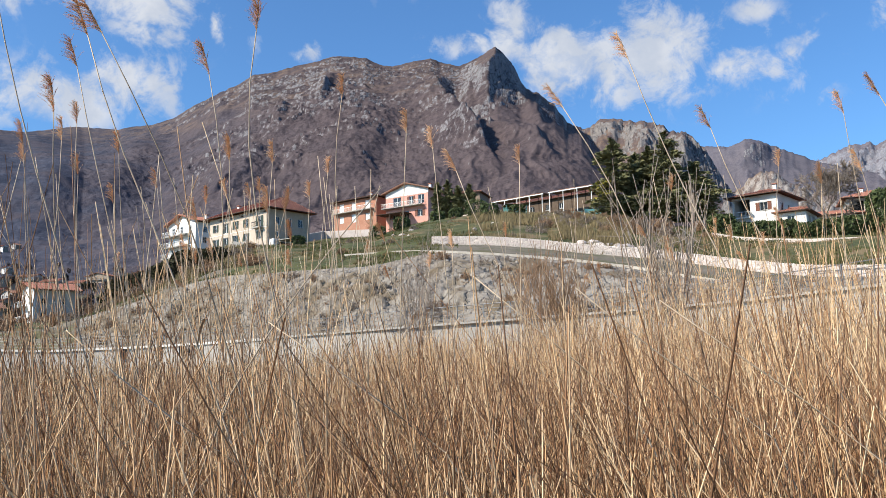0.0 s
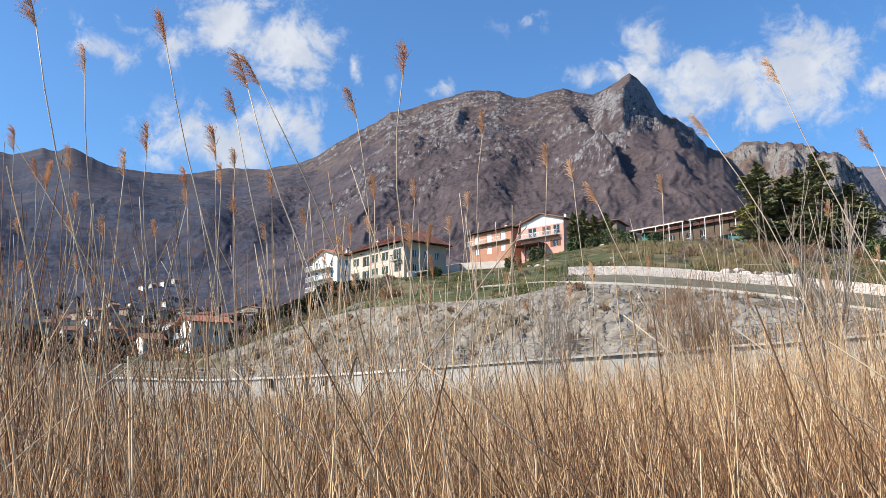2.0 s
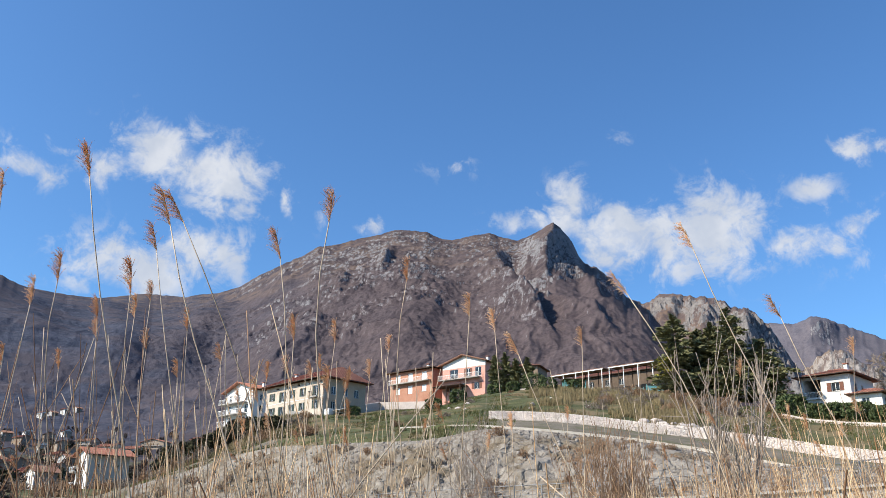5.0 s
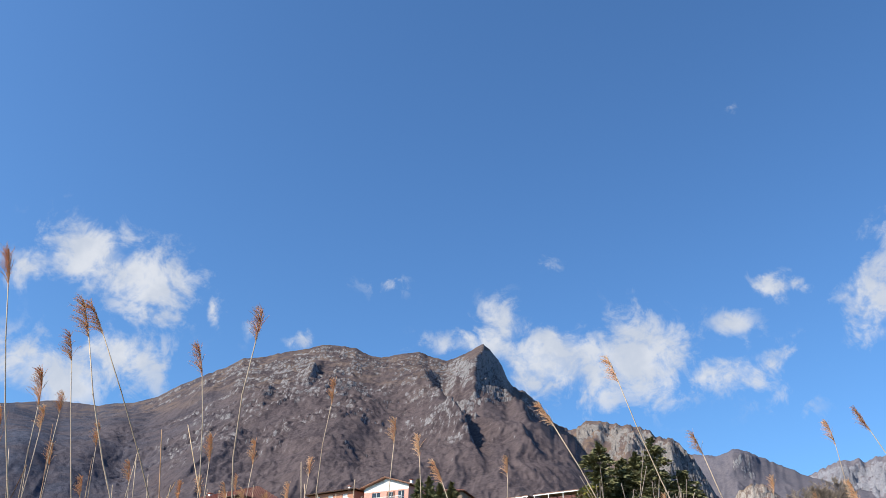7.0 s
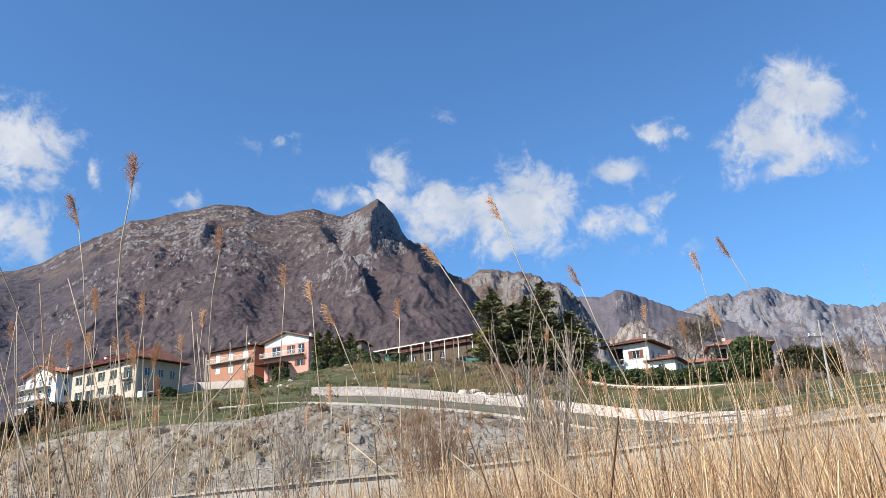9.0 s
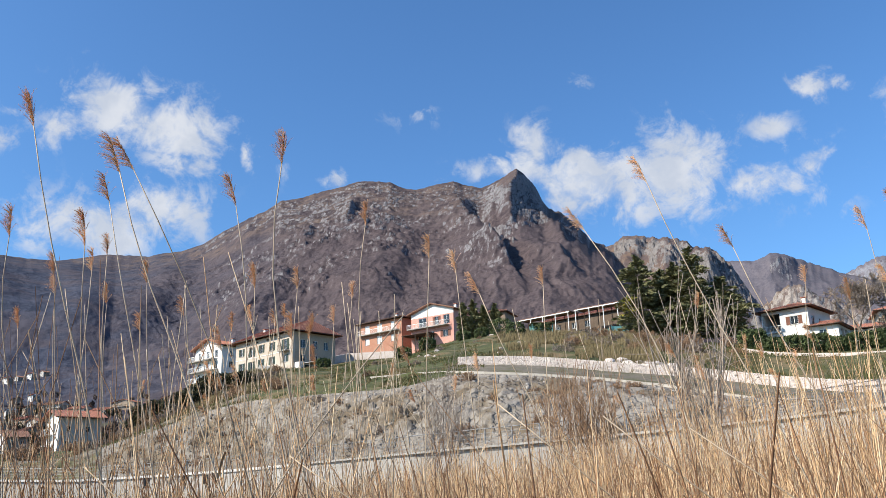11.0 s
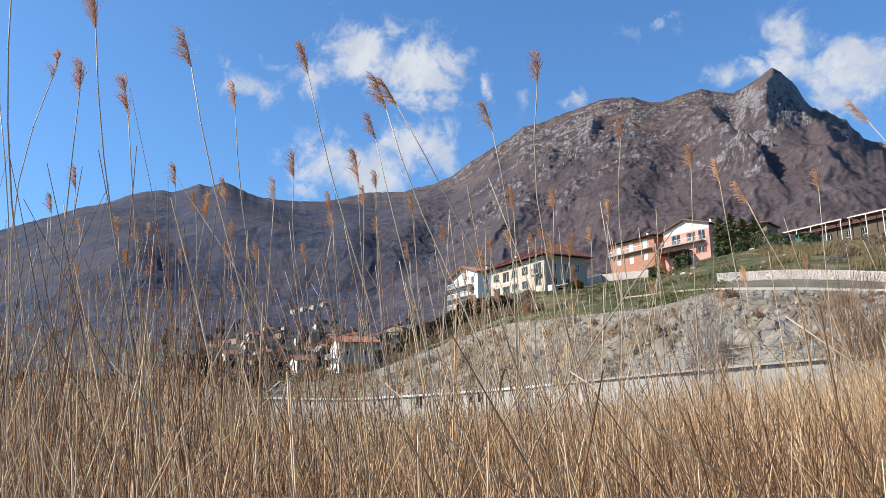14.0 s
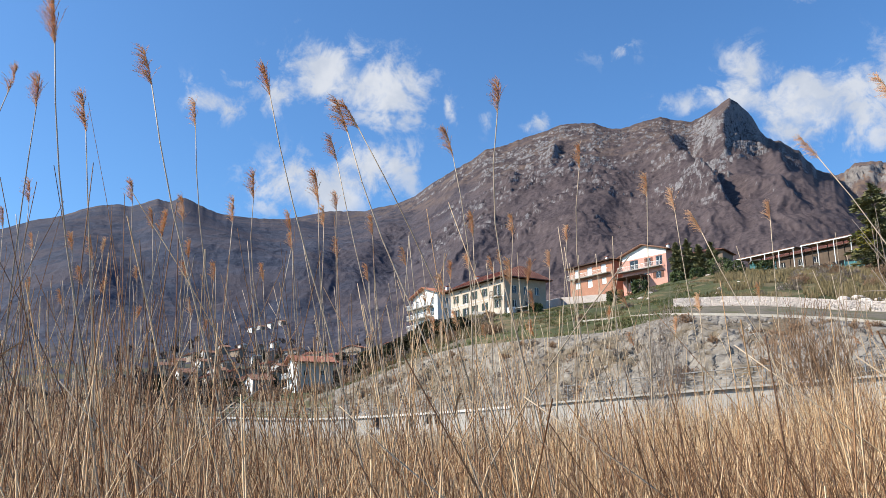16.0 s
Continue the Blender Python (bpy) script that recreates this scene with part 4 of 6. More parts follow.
def balcony(parent, x0, x1, z, m, depth=1.0, slab="concrete", rail="frame_white"):
    ob = part("balcony", boxed(x0, x1, -depth, 0.0, z - 0.24, z, bevel=0.02), MAT[slab], parent)
    ob.matrix_local = m
    part("handrail", boxed(x0, x1, -depth, -depth + 0.05, z + 0.9, z + 0.97), MAT[rail], ob)
    for x in (x0, x1 - 0.05):
        part("side_rail", boxed(x, x + 0.05, -depth + 0.05, 0, z + 0.9, z + 0.97), MAT[rail], ob)
    n = max(3, int((x1 - x0) / 0.22))
    first = part("baluster", boxed(0, 0.03, 0.01, 0.04, 0, 0.9), MAT[rail], ob)
    for k in range(n + 1):
        bar = first if k == 0 else new("baluster", first.data)
        bar.parent = ob
        bar.matrix_local = Matrix.Translation((x0 + (x1 - x0 - 0.03) * k / n, -depth, z))
    return ob


def hip_roof(parent, w, d, z, rise, over, material, ridge_x=True, inset=None):
    """A hipped roof of some thickness over a w by d plan; inset 0 gives gables."""
    t = 0.16
    inset = (d / 2 + over if ridge_x else w / 2 + over) if inset is None else inset
    bm = bmesh.new()

    def layer(dz):
        c = [bm.verts.new(p) for p in ((-over, -over, z + dz), (w + over, -over, z + dz), (w + over, d + over, z + dz), (-over, d + over, z + dz))]
        if ridge_x:
            r = [bm.verts.new((-over + inset, d / 2, z + rise + dz)), bm.verts.new((w + over - inset, d / 2, z + rise + dz))]
        else:
            r = [bm.verts.new((w / 2, -over + inset, z + rise + dz)), bm.verts.new((w / 2, d + over - inset, z + rise + dz))]
        return c, r

    if inset == 0:
        # two sloping slabs that leave the gables open
        for sgn in (0, 1):
            pts = []
            for dz in (t, 0):
                if ridge_x:
                    y0 = -over if sgn == 0 else d + over
                    pts.append([(-over, y0, z + dz), (w + over, y0, z + dz), (w + over, d / 2, z + rise + dz), (-over, d / 2, z + rise + dz)])
                else:
                    x0 = -over if sgn == 0 else w + over
                    pts.append([(x0, -over, z + dz), (x0, d + over, z + dz), (w / 2, d + over, z + rise + dz), (w / 2, -over, z + rise + dz)])
            hi, lo = ([bm.verts.new(p) for p in q] for q in pts)
            bm.faces.new(hi)
            bm.faces.new(lo[::-1])
            for k in range(4):
                bm.faces.new((hi[k], lo[k], lo[(k + 1) % 4], hi[(k + 1) % 4]))
    else:
        (c, r), (cl, rl) = layer(t), layer(0)
        for (c, r), flip in (((c, r), False), ((cl, rl), True)):
            if ridge_x:
                fs = [(c[0], c[1], r[1], r[0]), (c[1], c[2], r[1]), (c[2], c[3], r[0], r[1]), (c[3], c[0], r[0])]
            else:
                fs = [(c[0], c[1], r[0]), (c[1], c[2], r[1], r[0]), (c[2], c[3], r[1]), (c[3], c[0], r[0], r[1])]
            for f in fs:
                bm.faces.new(f[::-1] if flip else f)
        up = [v for v in bm.verts][:4]
        lo = [v for v in bm.verts][6:10]
        for k in range(4):
            bm.faces.new((up[k], lo[k], lo[(k + 1) % 4], up[(k + 1) % 4]))
    bmesh.ops.recalc_face_normals(bm, faces=bm.faces)
    roof = part("roof", bm, MAT[material], parent)
    # courses of half-round tiles as thin ribs running down the slopes
    bm = bmesh.new()
    if ridge_x and inset < 0.5:
        n = int((w + 2 * over) / 0.55)
        for k in range(n + 1):
            x = -over + (w + 2 * over) * k / n
            for y0 in (-over, d + over):
                tube(bm, [(x, y0, z + t + 0.02), (x, d / 2, z + rise + t + 0.02)], [0.09, 0.09], 4)
    elif not ridge_x and inset < 0.5:
        n = int((d + 2 * over) / 0.55)
        for k in range(n + 1):
            y = -over + (d + 2 * over) * k / n
            for x0 in (-over, w + over):
                tube(bm, [(x0, y, z + t + 0.02), (w / 2, y, z + rise + t + 0.02)], [0.09, 0.09], 4)
    elif ridge_x:
        n = int((w + 2 * over) / 0.55)
        for k in range(n + 1):
            x = -over + (w + 2 * over) * k / n
            s = min(1.0, (x + over) / inset, (w + over - x) / inset)
            for y0 in (-over, d + over):
                tube(bm, [(x, y0, z + t + 0.02), (x, y0 + (d / 2 - y0) * max(s, 0.02), z + rise * max(s, 0.02) + t + 0.02)], [0.09, 0.09], 4)
        n = int((d + 2 * over) / 0.55)
        for k in range(n + 1):
            y = -over + (d + 2 * over) * k / n
            s = max(0.02, min(y + over, d + over - y) / (d / 2 + over))
            for x0, sg in ((-over, 1), (w + over, -1)):
                tube(bm, [(x0, y, z + t + 0.02), (x0 + sg * inset * s, y, z + rise * s + t + 0.02)], [0.09, 0.09], 4)
    if bm.verts:
        part("roof_ribbing", bm, MAT[material], roof)
    else:
        bm.free()
    bm = bmesh.new()
    if inset != 0 or ridge_x:
        box(bm, -over - 0.1, w + over + 0.1, -over - 0.1, -over, z + 0.02, z + 0.14)
    if inset != 0 or not ridge_x:
        box(bm, w + over, w + over + 0.1, -over, d + over, z + 0.02, z + 0.14)
    part("gutter", bm, MAT["timber"], roof)
    return roof


def chimney(parent, x, y, z, h=1.1, w=0.6, material="white"):
    ob = part("chimney", boxed(x - w / 2, x + w / 2, y - w / 2, y + w / 2, z, z + h, bevel=0.02), MAT[material], parent)
    bm = boxed(x - w / 2 - 0.12, x + w / 2 + 0.12, y - w / 2 - 0.12, y + w / 2 + 0.12, z + h + 0.15, z + h + 0.25)
    for dx in (-0.22, 0.16):
        box(bm, x + dx, x + dx + 0.06, y - 0.2, y + 0.2, z + h - 0.01, z + h + 0.16)
    part("chimney_cap", bm, MAT["tiles"], ob)


def house(label, origin, yaw, w, d, h, wall, roof_mat, rise, over, fronts=(), rights=(), lefts=(), ridge_x=True, inset=None, shutters="shutter_green",
          side=None, base=2.5, chimneys=(), group=""):
    """A plastered house. origin: the foot of its front wall's left end. fronts, rights, lefts: openings (x, z, width, height, kind) of the walls;
    kind: w window, d glazed door, o plain opening."""
    top = empty("house", Matrix.Translation(origin) @ pose(0, 0, 0, 0, 0, yaw), label, "house", group)
    sides = [("front_wall", w, fronts, Matrix.Identity(4), wall), ("right_wall", d - 0.6, rights, pose(w, 0.3, 0, 0, 0, 90), side or wall),
             ("back_wall", w, (), pose(w, d, 0, 0, 0, 180), side or wall), ("left_wall", d - 0.6, lefts, pose(0, d - 0.3, 0, 0, 0, -90), side or wall)]
    for name, length, holes, m, mat in sides:
        wall_panel(name, top, length, h + base, [(x, z + base, a, b) for x, z, a, b, k in holes], m @ pose(0, 0, -base), mat)
        for x, z, a, b, k in holes:
            if k in "wd":
                window(top, x, z, a, b, m, shutters if name == "front_wall" and (k == "w" or shutters == "shutter_green") else None, door=k == "d")
    part("floor_slab", boxed(0.3, w - 0.3, 0.3, d - 0.3, h * 0.48, h * 0.52), MAT["concrete"], top)
    part("inner_walls", boxed(1.6, w - 1.6, 1.6, d - 1.6, -base, h - 0.1), MAT["room"], top)
    part("ceiling", boxed(0.3, w - 0.3, 0.3, d - 0.3, h - 0.1, h), MAT["concrete"], top)
    if inset == 0:
        for q in ((0, 0.3), (d - 0.3, d)) if not ridge_x else ((0, 0.3), (w - 0.3, w)):
            bm = bmesh.new()
            L = w if not ridge_x else d
            k = rise * (L / 2) / (L / 2 + over)
            e = rise - k
            P = (lambda a, b, z: (a, b, z)) if not ridge_x else (lambda a, b, z: (b, a, z))
            v0 = [bm.verts.new(P(a, q[0], z)) for a, z in ((0, h), (L, h), (L, h + e), (L / 2, h + rise - 0.02), (0, h + e))]
            v1 = [bm.verts.new(P(a, q[1], z)) for a, z in ((0, h), (L, h), (L, h + e), (L / 2, h + rise - 0.02), (0, h + e))]
            bm.faces.new(v0)
            bm.faces.new(v1[::-1])
            for i in range(5):
                bm.faces.new((v0[i], v1[i], v1[(i + 1) % 5], v0[(i + 1) % 5]))
            bmesh.ops.recalc_face_normals(bm, faces=bm.faces)
            part("gable", bm, MAT[wall], top)
    roof = hip_roof(top, w, d, h, rise, over, roof_mat, ridge_x, inset)
    for x, y in chimneys:
        chimney(roof, x, y, h + rise * 0.55)
    return top


def on_land(az, r, z):
    return Vector((r * math.sin(radians(az)), r * math.cos(radians(az)), z))


def win_row(xs, z, w, h, kind="w"):
    return [(x, z, w, h, kind) for x in xs]


# cream farmhouse with green shutters, its long side in the sun
# the other walls have darker plaster to stand for their shade
cream = house("long cream plastered house with a red tiled roof and green shutters", on_land(-15.98, 165.3, 24.0), -41.5, 18.6, 9.6, 6.1, "cream", "tiles", 2.7, 1.0,
              fronts=win_row([1.6], 3.5, 0.9, 1.4) + win_row([5.0], 3.0, 1.0, 1.9, "d") + win_row([8.2], 3.4, 0.9, 1.5) + win_row([11.6], 3.4, 0.9, 1.5) + win_row([15.6], 3.0, 1.1, 2.0, "d")
              + win_row([1.7], 0.7, 1.0, 1.4) + win_row([5.0], 0.1, 1.1, 2.0, "d") + win_row([8.2, 11.6, 15.7], 0.8, 0.95, 1.4)
              + [(x, 5.45, 0.7, 0.32, "o") for x in (3.4, 6.8, 10.2, 13.8, 17.2)],
              rights=win_row([1.3, 4.1, 6.6], 3.3, 1.1, 1.5) + win_row([1.4, 4.3], 0.7, 1.0, 1.4), inset=2.4, shutters="shutter_green", side="cream_shaded", chimneys=((16.0, 5.2), (4.5, 3.6)))
balcony(cream, 14.9, 17.4, 2.9, Matrix.Identity(4), 0.9, rail="dark")
bm = boxed(-0.02, 18.6, -0.05, 0, 2.72, 2.82)
part("string_course", bm, MAT["white"], cream)
part("downpipe", tube(bmesh.new(), [(18.5, -0.12, 6.0), (18.5, -0.12, -2)], [0.06, 0.06], 6), MAT["timber"], cream)

# white three-storey house with long balconies beside it
white = house("white three-storey house with long balconies and a red gabled roof", on_land(-18.6, 194.4, 26.0), -41.5, 11.0, 9.0, 7.3, "white", "tiles", 2.0, 0.9,
              fronts=win_row([1.2], 0.1, 1.2, 1.9, "d") + win_row([5.6], 0.1, 1.3, 1.9, "d") + win_row([1.2, 4.6, 8.0], 2.5, 1.3, 1.9, "d") + win_row([1.4, 4.8, 8.2], 5.0, 1.1, 1.7, "d"),
              rights=win_row([1.6, 5.4], 2.8, 1.0, 1.3) + win_row([1.6, 5.4], 5.2, 1.0, 1.3), ridge_x=False, inset=0, shutters="shutter_brown", base=5.0, chimneys=((8.0, 4.5),))
for z in (0.0, 2.4, 4.85):
    balcony(white, -0.8, 9.0, z, Matrix.Identity(4), 1.4)

# orange house with a brown roof
orange = house("orange plastered house with white windows and a brown tiled roof", on_land(-7.62, 205.0, 36.0), -38.0, 14.3, 9.0, 5.8, "orange", "tiles_brown", 1.6, 0.9,
               fronts=win_row([1.8, 6.0, 10.6], 3.2, 1.6, 2.1, "d") + win_row([1.9, 10.7], 0.5, 1.5, 1.6) + win_row([6.0], 0.3, 1.6, 2.0, "d"),
               rights=win_row([3.6], 3.3, 1.0, 1.4), shutters=None, base=7.0, chimneys=((9.0, 4.0),))
for ob in [q for w in orange.children for q in w.children if q.name.startswith("pane")]:      # closed white blinds behind the glass
    ob.data.materials[0] = MAT["frame_white"]
balcony(orange, 0.3, 13.6, 3.05, Matrix.Identity(4), 1.1)

# pink house with a white gable
pink = house("pink plastered house with a white gable and a wide balcony", on_land(-4.01, 192.3, 34.3), -34.0, 12.2, 10.0, 7.1, "pink", "tiles_brown", 2.0, 0.8,
             fronts=win_row([2.2], 4.0, 2.3, 2.1, "d") + win_row([6.9], 4.2, 1.1, 1.8) + win_row([9.4], 4.0, 1.7, 2.1, "d") + win_row([2.0, 9.2], 1.1, 1.4, 1.5) + win_row([5.4], 0.6, 1.3, 2.1, "d"),
             ridge_x=False, inset=0, shutters="shutter_brown", base=7.0, chimneys=((9.4, 5.0),))
balcony(pink, -0.4, 11.0, 3.75, Matrix.Identity(4), 1.3)
bm = bmesh.new()
tri = [(-0.02, -0.012, 6.3), (12.22, -0.012, 6.3), (12.22, -0.012, 7.25), (6.1, -0.012, 9.0), (-0.02, -0.012, 7.25)]
f = [bm.verts.new(p) for p in tri]
g2 = [bm.verts.new((p[0], 0.1, p[2])) for p in tri]
bm.faces.new(f)
bm.faces.new(g2[::-1])
for i in range(5):
    bm.faces.new((f[i], g2[i], g2[(i + 1) % 5], f[(i + 1) % 5]))
part("white_gable_board", bm, MAT["white"], pink)
porch = part("porch_roof", boxed(-0.5, 7.5, -3.2, 0.0, 1.85, 2.0, bevel=0.02), MAT["timber"], pink)
for x in (-0.4, 3.4, 7.3):
    part("porch_post", boxed(x, x + 0.16, -3.1, -2.94, -2.0, 1.85), MAT["timber"], porch)

# brown house behind the dark trees
brown = house("brown house with a red roof half hidden by trees", on_land(0.3, 212.0, 39.4), -20.0, 9.0, 8.0, 6.0, "brown", "tiles", 1.4, 0.7,
              fronts=win_row([1.5, 4.0, 6.6], 3.4, 1.0, 1.4) + win_row([1.5, 6.6], 0.9, 1.0, 1.4), shutters=None, base=9.0)

# white villa with a loggia, on the right of the cedars
villa = house("white villa with a red hipped roof and a shaded loggia", on_land(19.59, 147.8, 22.2), -42.0, 7.7, 10.0, 6.6, "white", "tiles", 1.7, 1.0,
              fronts=[(0.25, 0.15, 2.8, 2.2, "o"), (0.25, 3.25, 2.8, 2.9, "o")] + win_row([4.7], 4.0, 1.3, 1.4) + win_row([4.7], 0.5, 1.3, 1.35),
              rights=win_row([1.0], 3.9, 1.5, 1.5) + win_row([4.2], 3.9, 1.0, 1.4), shutters="shutter_brown", chimneys=((6.2, 3.4),))
balcony(villa, 0.1, 3.1, 3.15, Matrix.Identity(4), 0.5, "white")
annex = house("low white annex with a red tiled roof beside the villa", on_land(22.35, 139.0, 21.7), -37.0, 4.2, 7.0, 2.6, "white", "tiles", 1.2, 0.7,
              fronts=win_row([1.4], 1.0, 1.1, 1.1), rights=[(1.2, 0.2, 1.6, 2.0, "o"), (3.6, 0.2, 1.6, 2.0, "o")], shutters=None)
house("long low house with a red roof and an open porch", on_land(24.0, 153.0, 22.6), -20.0, 9.0, 6.0, 2.9, "white", "tiles", 1.2, 1.0,
                   fronts=[(0.4, 0.1, 2.2, 2.4, "o"), (3.2, 0.1, 2.2, 2.4, "o"), (6.0, 0.1, 2.4, 2.4, "o")], shutters=None)
house("cream villa with a red roof behind the round evergreen", on_land(26.4, 168.0, 25.3), -20.0, 11.0, 8.0, 5.4, "cream", "tiles", 1.8, 0.9,
               fronts=[(0.5, 2.7, 2.4, 2.2, "o")] + win_row([4.4, 7.6], 3.2, 1.1, 1.4) + win_row([1.2, 4.4, 7.6], 0.5, 1.1, 1.4), shutters="shutter_brown", chimneys=((3.0, 3.0),))

# gabled white house above the road, its shaded flank towards the lake
# the walls beside the front are greyed to deepen their shade
gable = house("white gabled house with a red roof and stacked balconies", on_land(-27.15, 193.0, 11.3), -47.0, 7.6, 8.2, 6.6, "white", "tiles", 1.7, 1.0,
              fronts=win_row([1.0, 4.6], 3.7, 1.1, 1.9, "d") + win_row([1.0, 4.6], 0.5, 1.1, 1.9, "d"), rights=win_row([1.2, 5.0], 3.8, 0.9, 1.2) + win_row([1.2], 0.9, 0.9, 1.2),
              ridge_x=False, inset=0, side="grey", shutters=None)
balcony(gable, 0.0, 4.0, 3.5, Matrix.Identity(4), 1.4)
balcony(gable, 0.0, 4.0, 0.4, Matrix.Identity(4), 1.4)


def pergola(origin, yaw, length, bays, height, label):
    """A white steel pergola: beams on posts."""
    top = empty("pergola", Matrix.Translation(origin) @ pose(0, 0, 0, 0, 0, yaw), label, "pergola")
    part("front_beam", boxed(-0.3, length + 0.3, -0.08, 0.08, height, height + 0.2, bevel=0.02), MAT["frame_white"], top)
    part("rear_beam", boxed(-0.3, length + 0.3, 3.4, 3.6, height + 0.3, height + 0.5), MAT["timber"], top)
    for k in range(bays + 1):
        x = length * k / bays
        for y in (0.0, 3.5):
            part("post", boxed(x - 0.06, x + 0.06, y - 0.06, y + 0.06, -4.5, height + (0.3 if y else 0)), MAT["timber" if y else "frame_white"], top)
        part("rafter", boxed(x - 0.06, x + 0.06, 0.1, 3.4, height + 0.1, height + 0.22), MAT["timber"], top)
    part("roof", boxed(-0.2, length + 0.2, 0.15, 3.9, height + 0.32, height + 0.4), MAT["tiles_brown"], top)
    return top


pergola(on_land(3.53, 178.6, 34.2), -41.0, 13.0, 4, 2.3, "white steel pergola with a brown roof on the hillside")
pergola(on_land(7.5, 170.0, 33.9), -39.0, 9.8, 3, 2.6, "white steel pergola with tall posts beside the cedars")
# its walls are coloured as dark as the shade below the roof
house("low brown house behind the pergolas with a red roof and shade-dark walls", on_land(4.6, 185.0, 33.6), -40.0, 23.0, 6.0, 3.2, "under_roof_shade", "tiles", 1.3, 0.6,
                  fronts=win_row([2.0, 6.0, 10.0, 13.4], 0.9, 1.1, 1.3), shutters=None, base=5.0, chimneys=((4.0, 3.0),))
shed = empty("garden_shed", Matrix.Translation(on_land(4.45, 156.0, 29.7)) @ pose(0, 0, 0, 0, 0, 8), "turquoise garden shed with a green tarpaulin roof", "shed")
for x in (0.0, 1.3, 2.6, 3.9):
    part("post", boxed(x, x + 0.1, 0.0, 0.1, -1.0, 2.0), MAT["turquoise"], shed)
part("panel", boxed(0.1, 3.9, 0.02, 0.07, 0.0, 1.1), MAT["turquoise"], shed)
part("back_panel", boxed(0.0, 4.0, 2.4, 2.46, -1.0, 2.0), MAT["turquoise"], shed)
part("roof", boxed(-0.2, 4.2, -0.3, 2.7, 2.0, 2.12, bevel=0.03), MAT["meadow"], shed)
for k, (a, r) in enumerate(((7.3, 163.0), (8.6, 161.5), (9.9, 160.0))):
    fence = empty("garden_fence", Matrix.Translation(on_land(a, r, 29.9)) @ pose(0, 0, 0, 0, 0, 12), "turquoise garden fence panel on the hillside", "fence", "turquoise fence panels")
    part("panel", boxed(0.0, 3.4, 0.0, 0.04, 0.1, 1.1), MAT["turquoise"], fence)
    for x in (0.0, 1.7, 3.32):
        part("post", boxed(x, x + 0.08, -0.06, -0.002, -1.0, 1.3), MAT["turquoise"], fence)

# garden walls below the cream house
def garden_wall(p, q, h0, h1, material, label):
    """A low wall from p to q, whose top is h0 and h1 above them."""
    d = q - p
    L = math.hypot(d.x, d.y)
    bm = boxed(0, L, 0, 0.35, -2.4, 0.0, bevel=0.03)
    for v in bm.verts:
        f = v.co.x / L
        v.co.z += d.z * f + ((h0 + (h1 - h0) * f) if v.co.z > -1 else 0)
    ob = tagged(part("garden_wall", bm, MAT[material]), label, "wall", kind="structure")
    ob.matrix_world = Matrix.Translation(p) @ Matrix.Rotation(math.atan2(d.y, d.x), 4, "Z")


garden_wall(place(-14.45, 7.6, 142.0), place(-11.5, 7.6, 137.0), 2.1, 1.2, "concrete", "grey plastered garden wall in front of the cream house")
garden_wall(place(-9.8, 8.25, 159.7), place(-8.3, 8.6, 177.5), 1.9, 1.9, "stone_wall", "rough stone terrace wall beside the cream house")
garden_wall(place(-8.3, 8.6, 177.4), place(-4.1, 8.75, 171.6), 1.9, 1.9, "stone_wall", "grey stone terrace wall below the orange house")
garden_wall(place(-0.3, 9.9, 172.0), place(3.2, 10.35, 164.0), 0.35, 0.35, "stone_wall", "low pale stone edge of the lawn")
garden_wall(place(3.3, 9.55, 152.0), place(6.1, 9.9, 150.0), 0.3, 0.3, "stone_wall", "low pale stone edge of the lawn")
lean_to = empty("lean_to_shed", Matrix.Translation(place(-11.35, 7.75, 140.0)) @ pose(0, 0, 0, 0, 0, -38), "dark lean-to shed with a grey sheet roof by the garden wall", "shed")
part("side_wall", boxed(0, 0.1, 0, 2.4, -1.0, 1.7), MAT["dark"], lean_to)
part("side_wall", boxed(2.7, 2.8, 0, 2.4, -1.0, 1.7), MAT["dark"], lean_to)
part("rear_wall", boxed(0, 2.8, 2.4, 2.5, -1.0, 1.9), MAT["dark"], lean_to)
part("roof", boxed(-0.3, 3.1, -0.5, 2.7, 1.9, 2.0, bevel=0.02), MAT["grey"], lean_to)
tank = tagged(part("water_tank", boxed(-0.6, 0.6, -0.5, 0.5, -0.2, 1.2, bevel=0.08), MAT["white"]), "white plastic water tank beside the lean-to shed", "tank")
tank.matrix_world = Matrix.Translation(place(-11.75, 8.15, 140.0)) @ pose(0, 0, 0, 0, 0, -38)

# ---- plants ----


def sticks(segs, radii, sides=3):
    """Vertices and faces of many thin tapering sticks. segs: (n, 2, 3); radii: (n, 2)."""
    segs, radii = np.asarray(segs, float), np.asarray(radii, float)
    d = segs[:, 1] - segs[:, 0]
    d /= np.linalg.norm(d, axis=1, keepdims=True) + 1e-9
    ref = np.where(np.abs(d[:, 2:3]) > 0.9, [[1.0, 0, 0]], [[0, 0, 1.0]])
    u = np.cross(d, ref)
    u /= np.linalg.norm(u, axis=1, keepdims=True) + 1e-9
    v = np.cross(d, u)
    n = len(segs)
    verts = np.zeros((n, 2, sides, 3))
    for k in range(2):
        for j in range(sides):
            q = 2 * math.pi * j / sides
            verts[:, k, j] = segs[:, k] + (u * math.cos(q) + v * math.sin(q)) * radii[:, k:k + 1]
    i0 = (np.arange(n) * 2 * sides)[:, None]
    j = np.arange(sides)[None]
    faces = np.stack([i0 + j, i0 + (j + 1) % sides, i0 + sides + (j + 1) % sides, i0 + sides + j], -1).reshape(-1, 4)
    return verts.reshape(-1, 3), faces


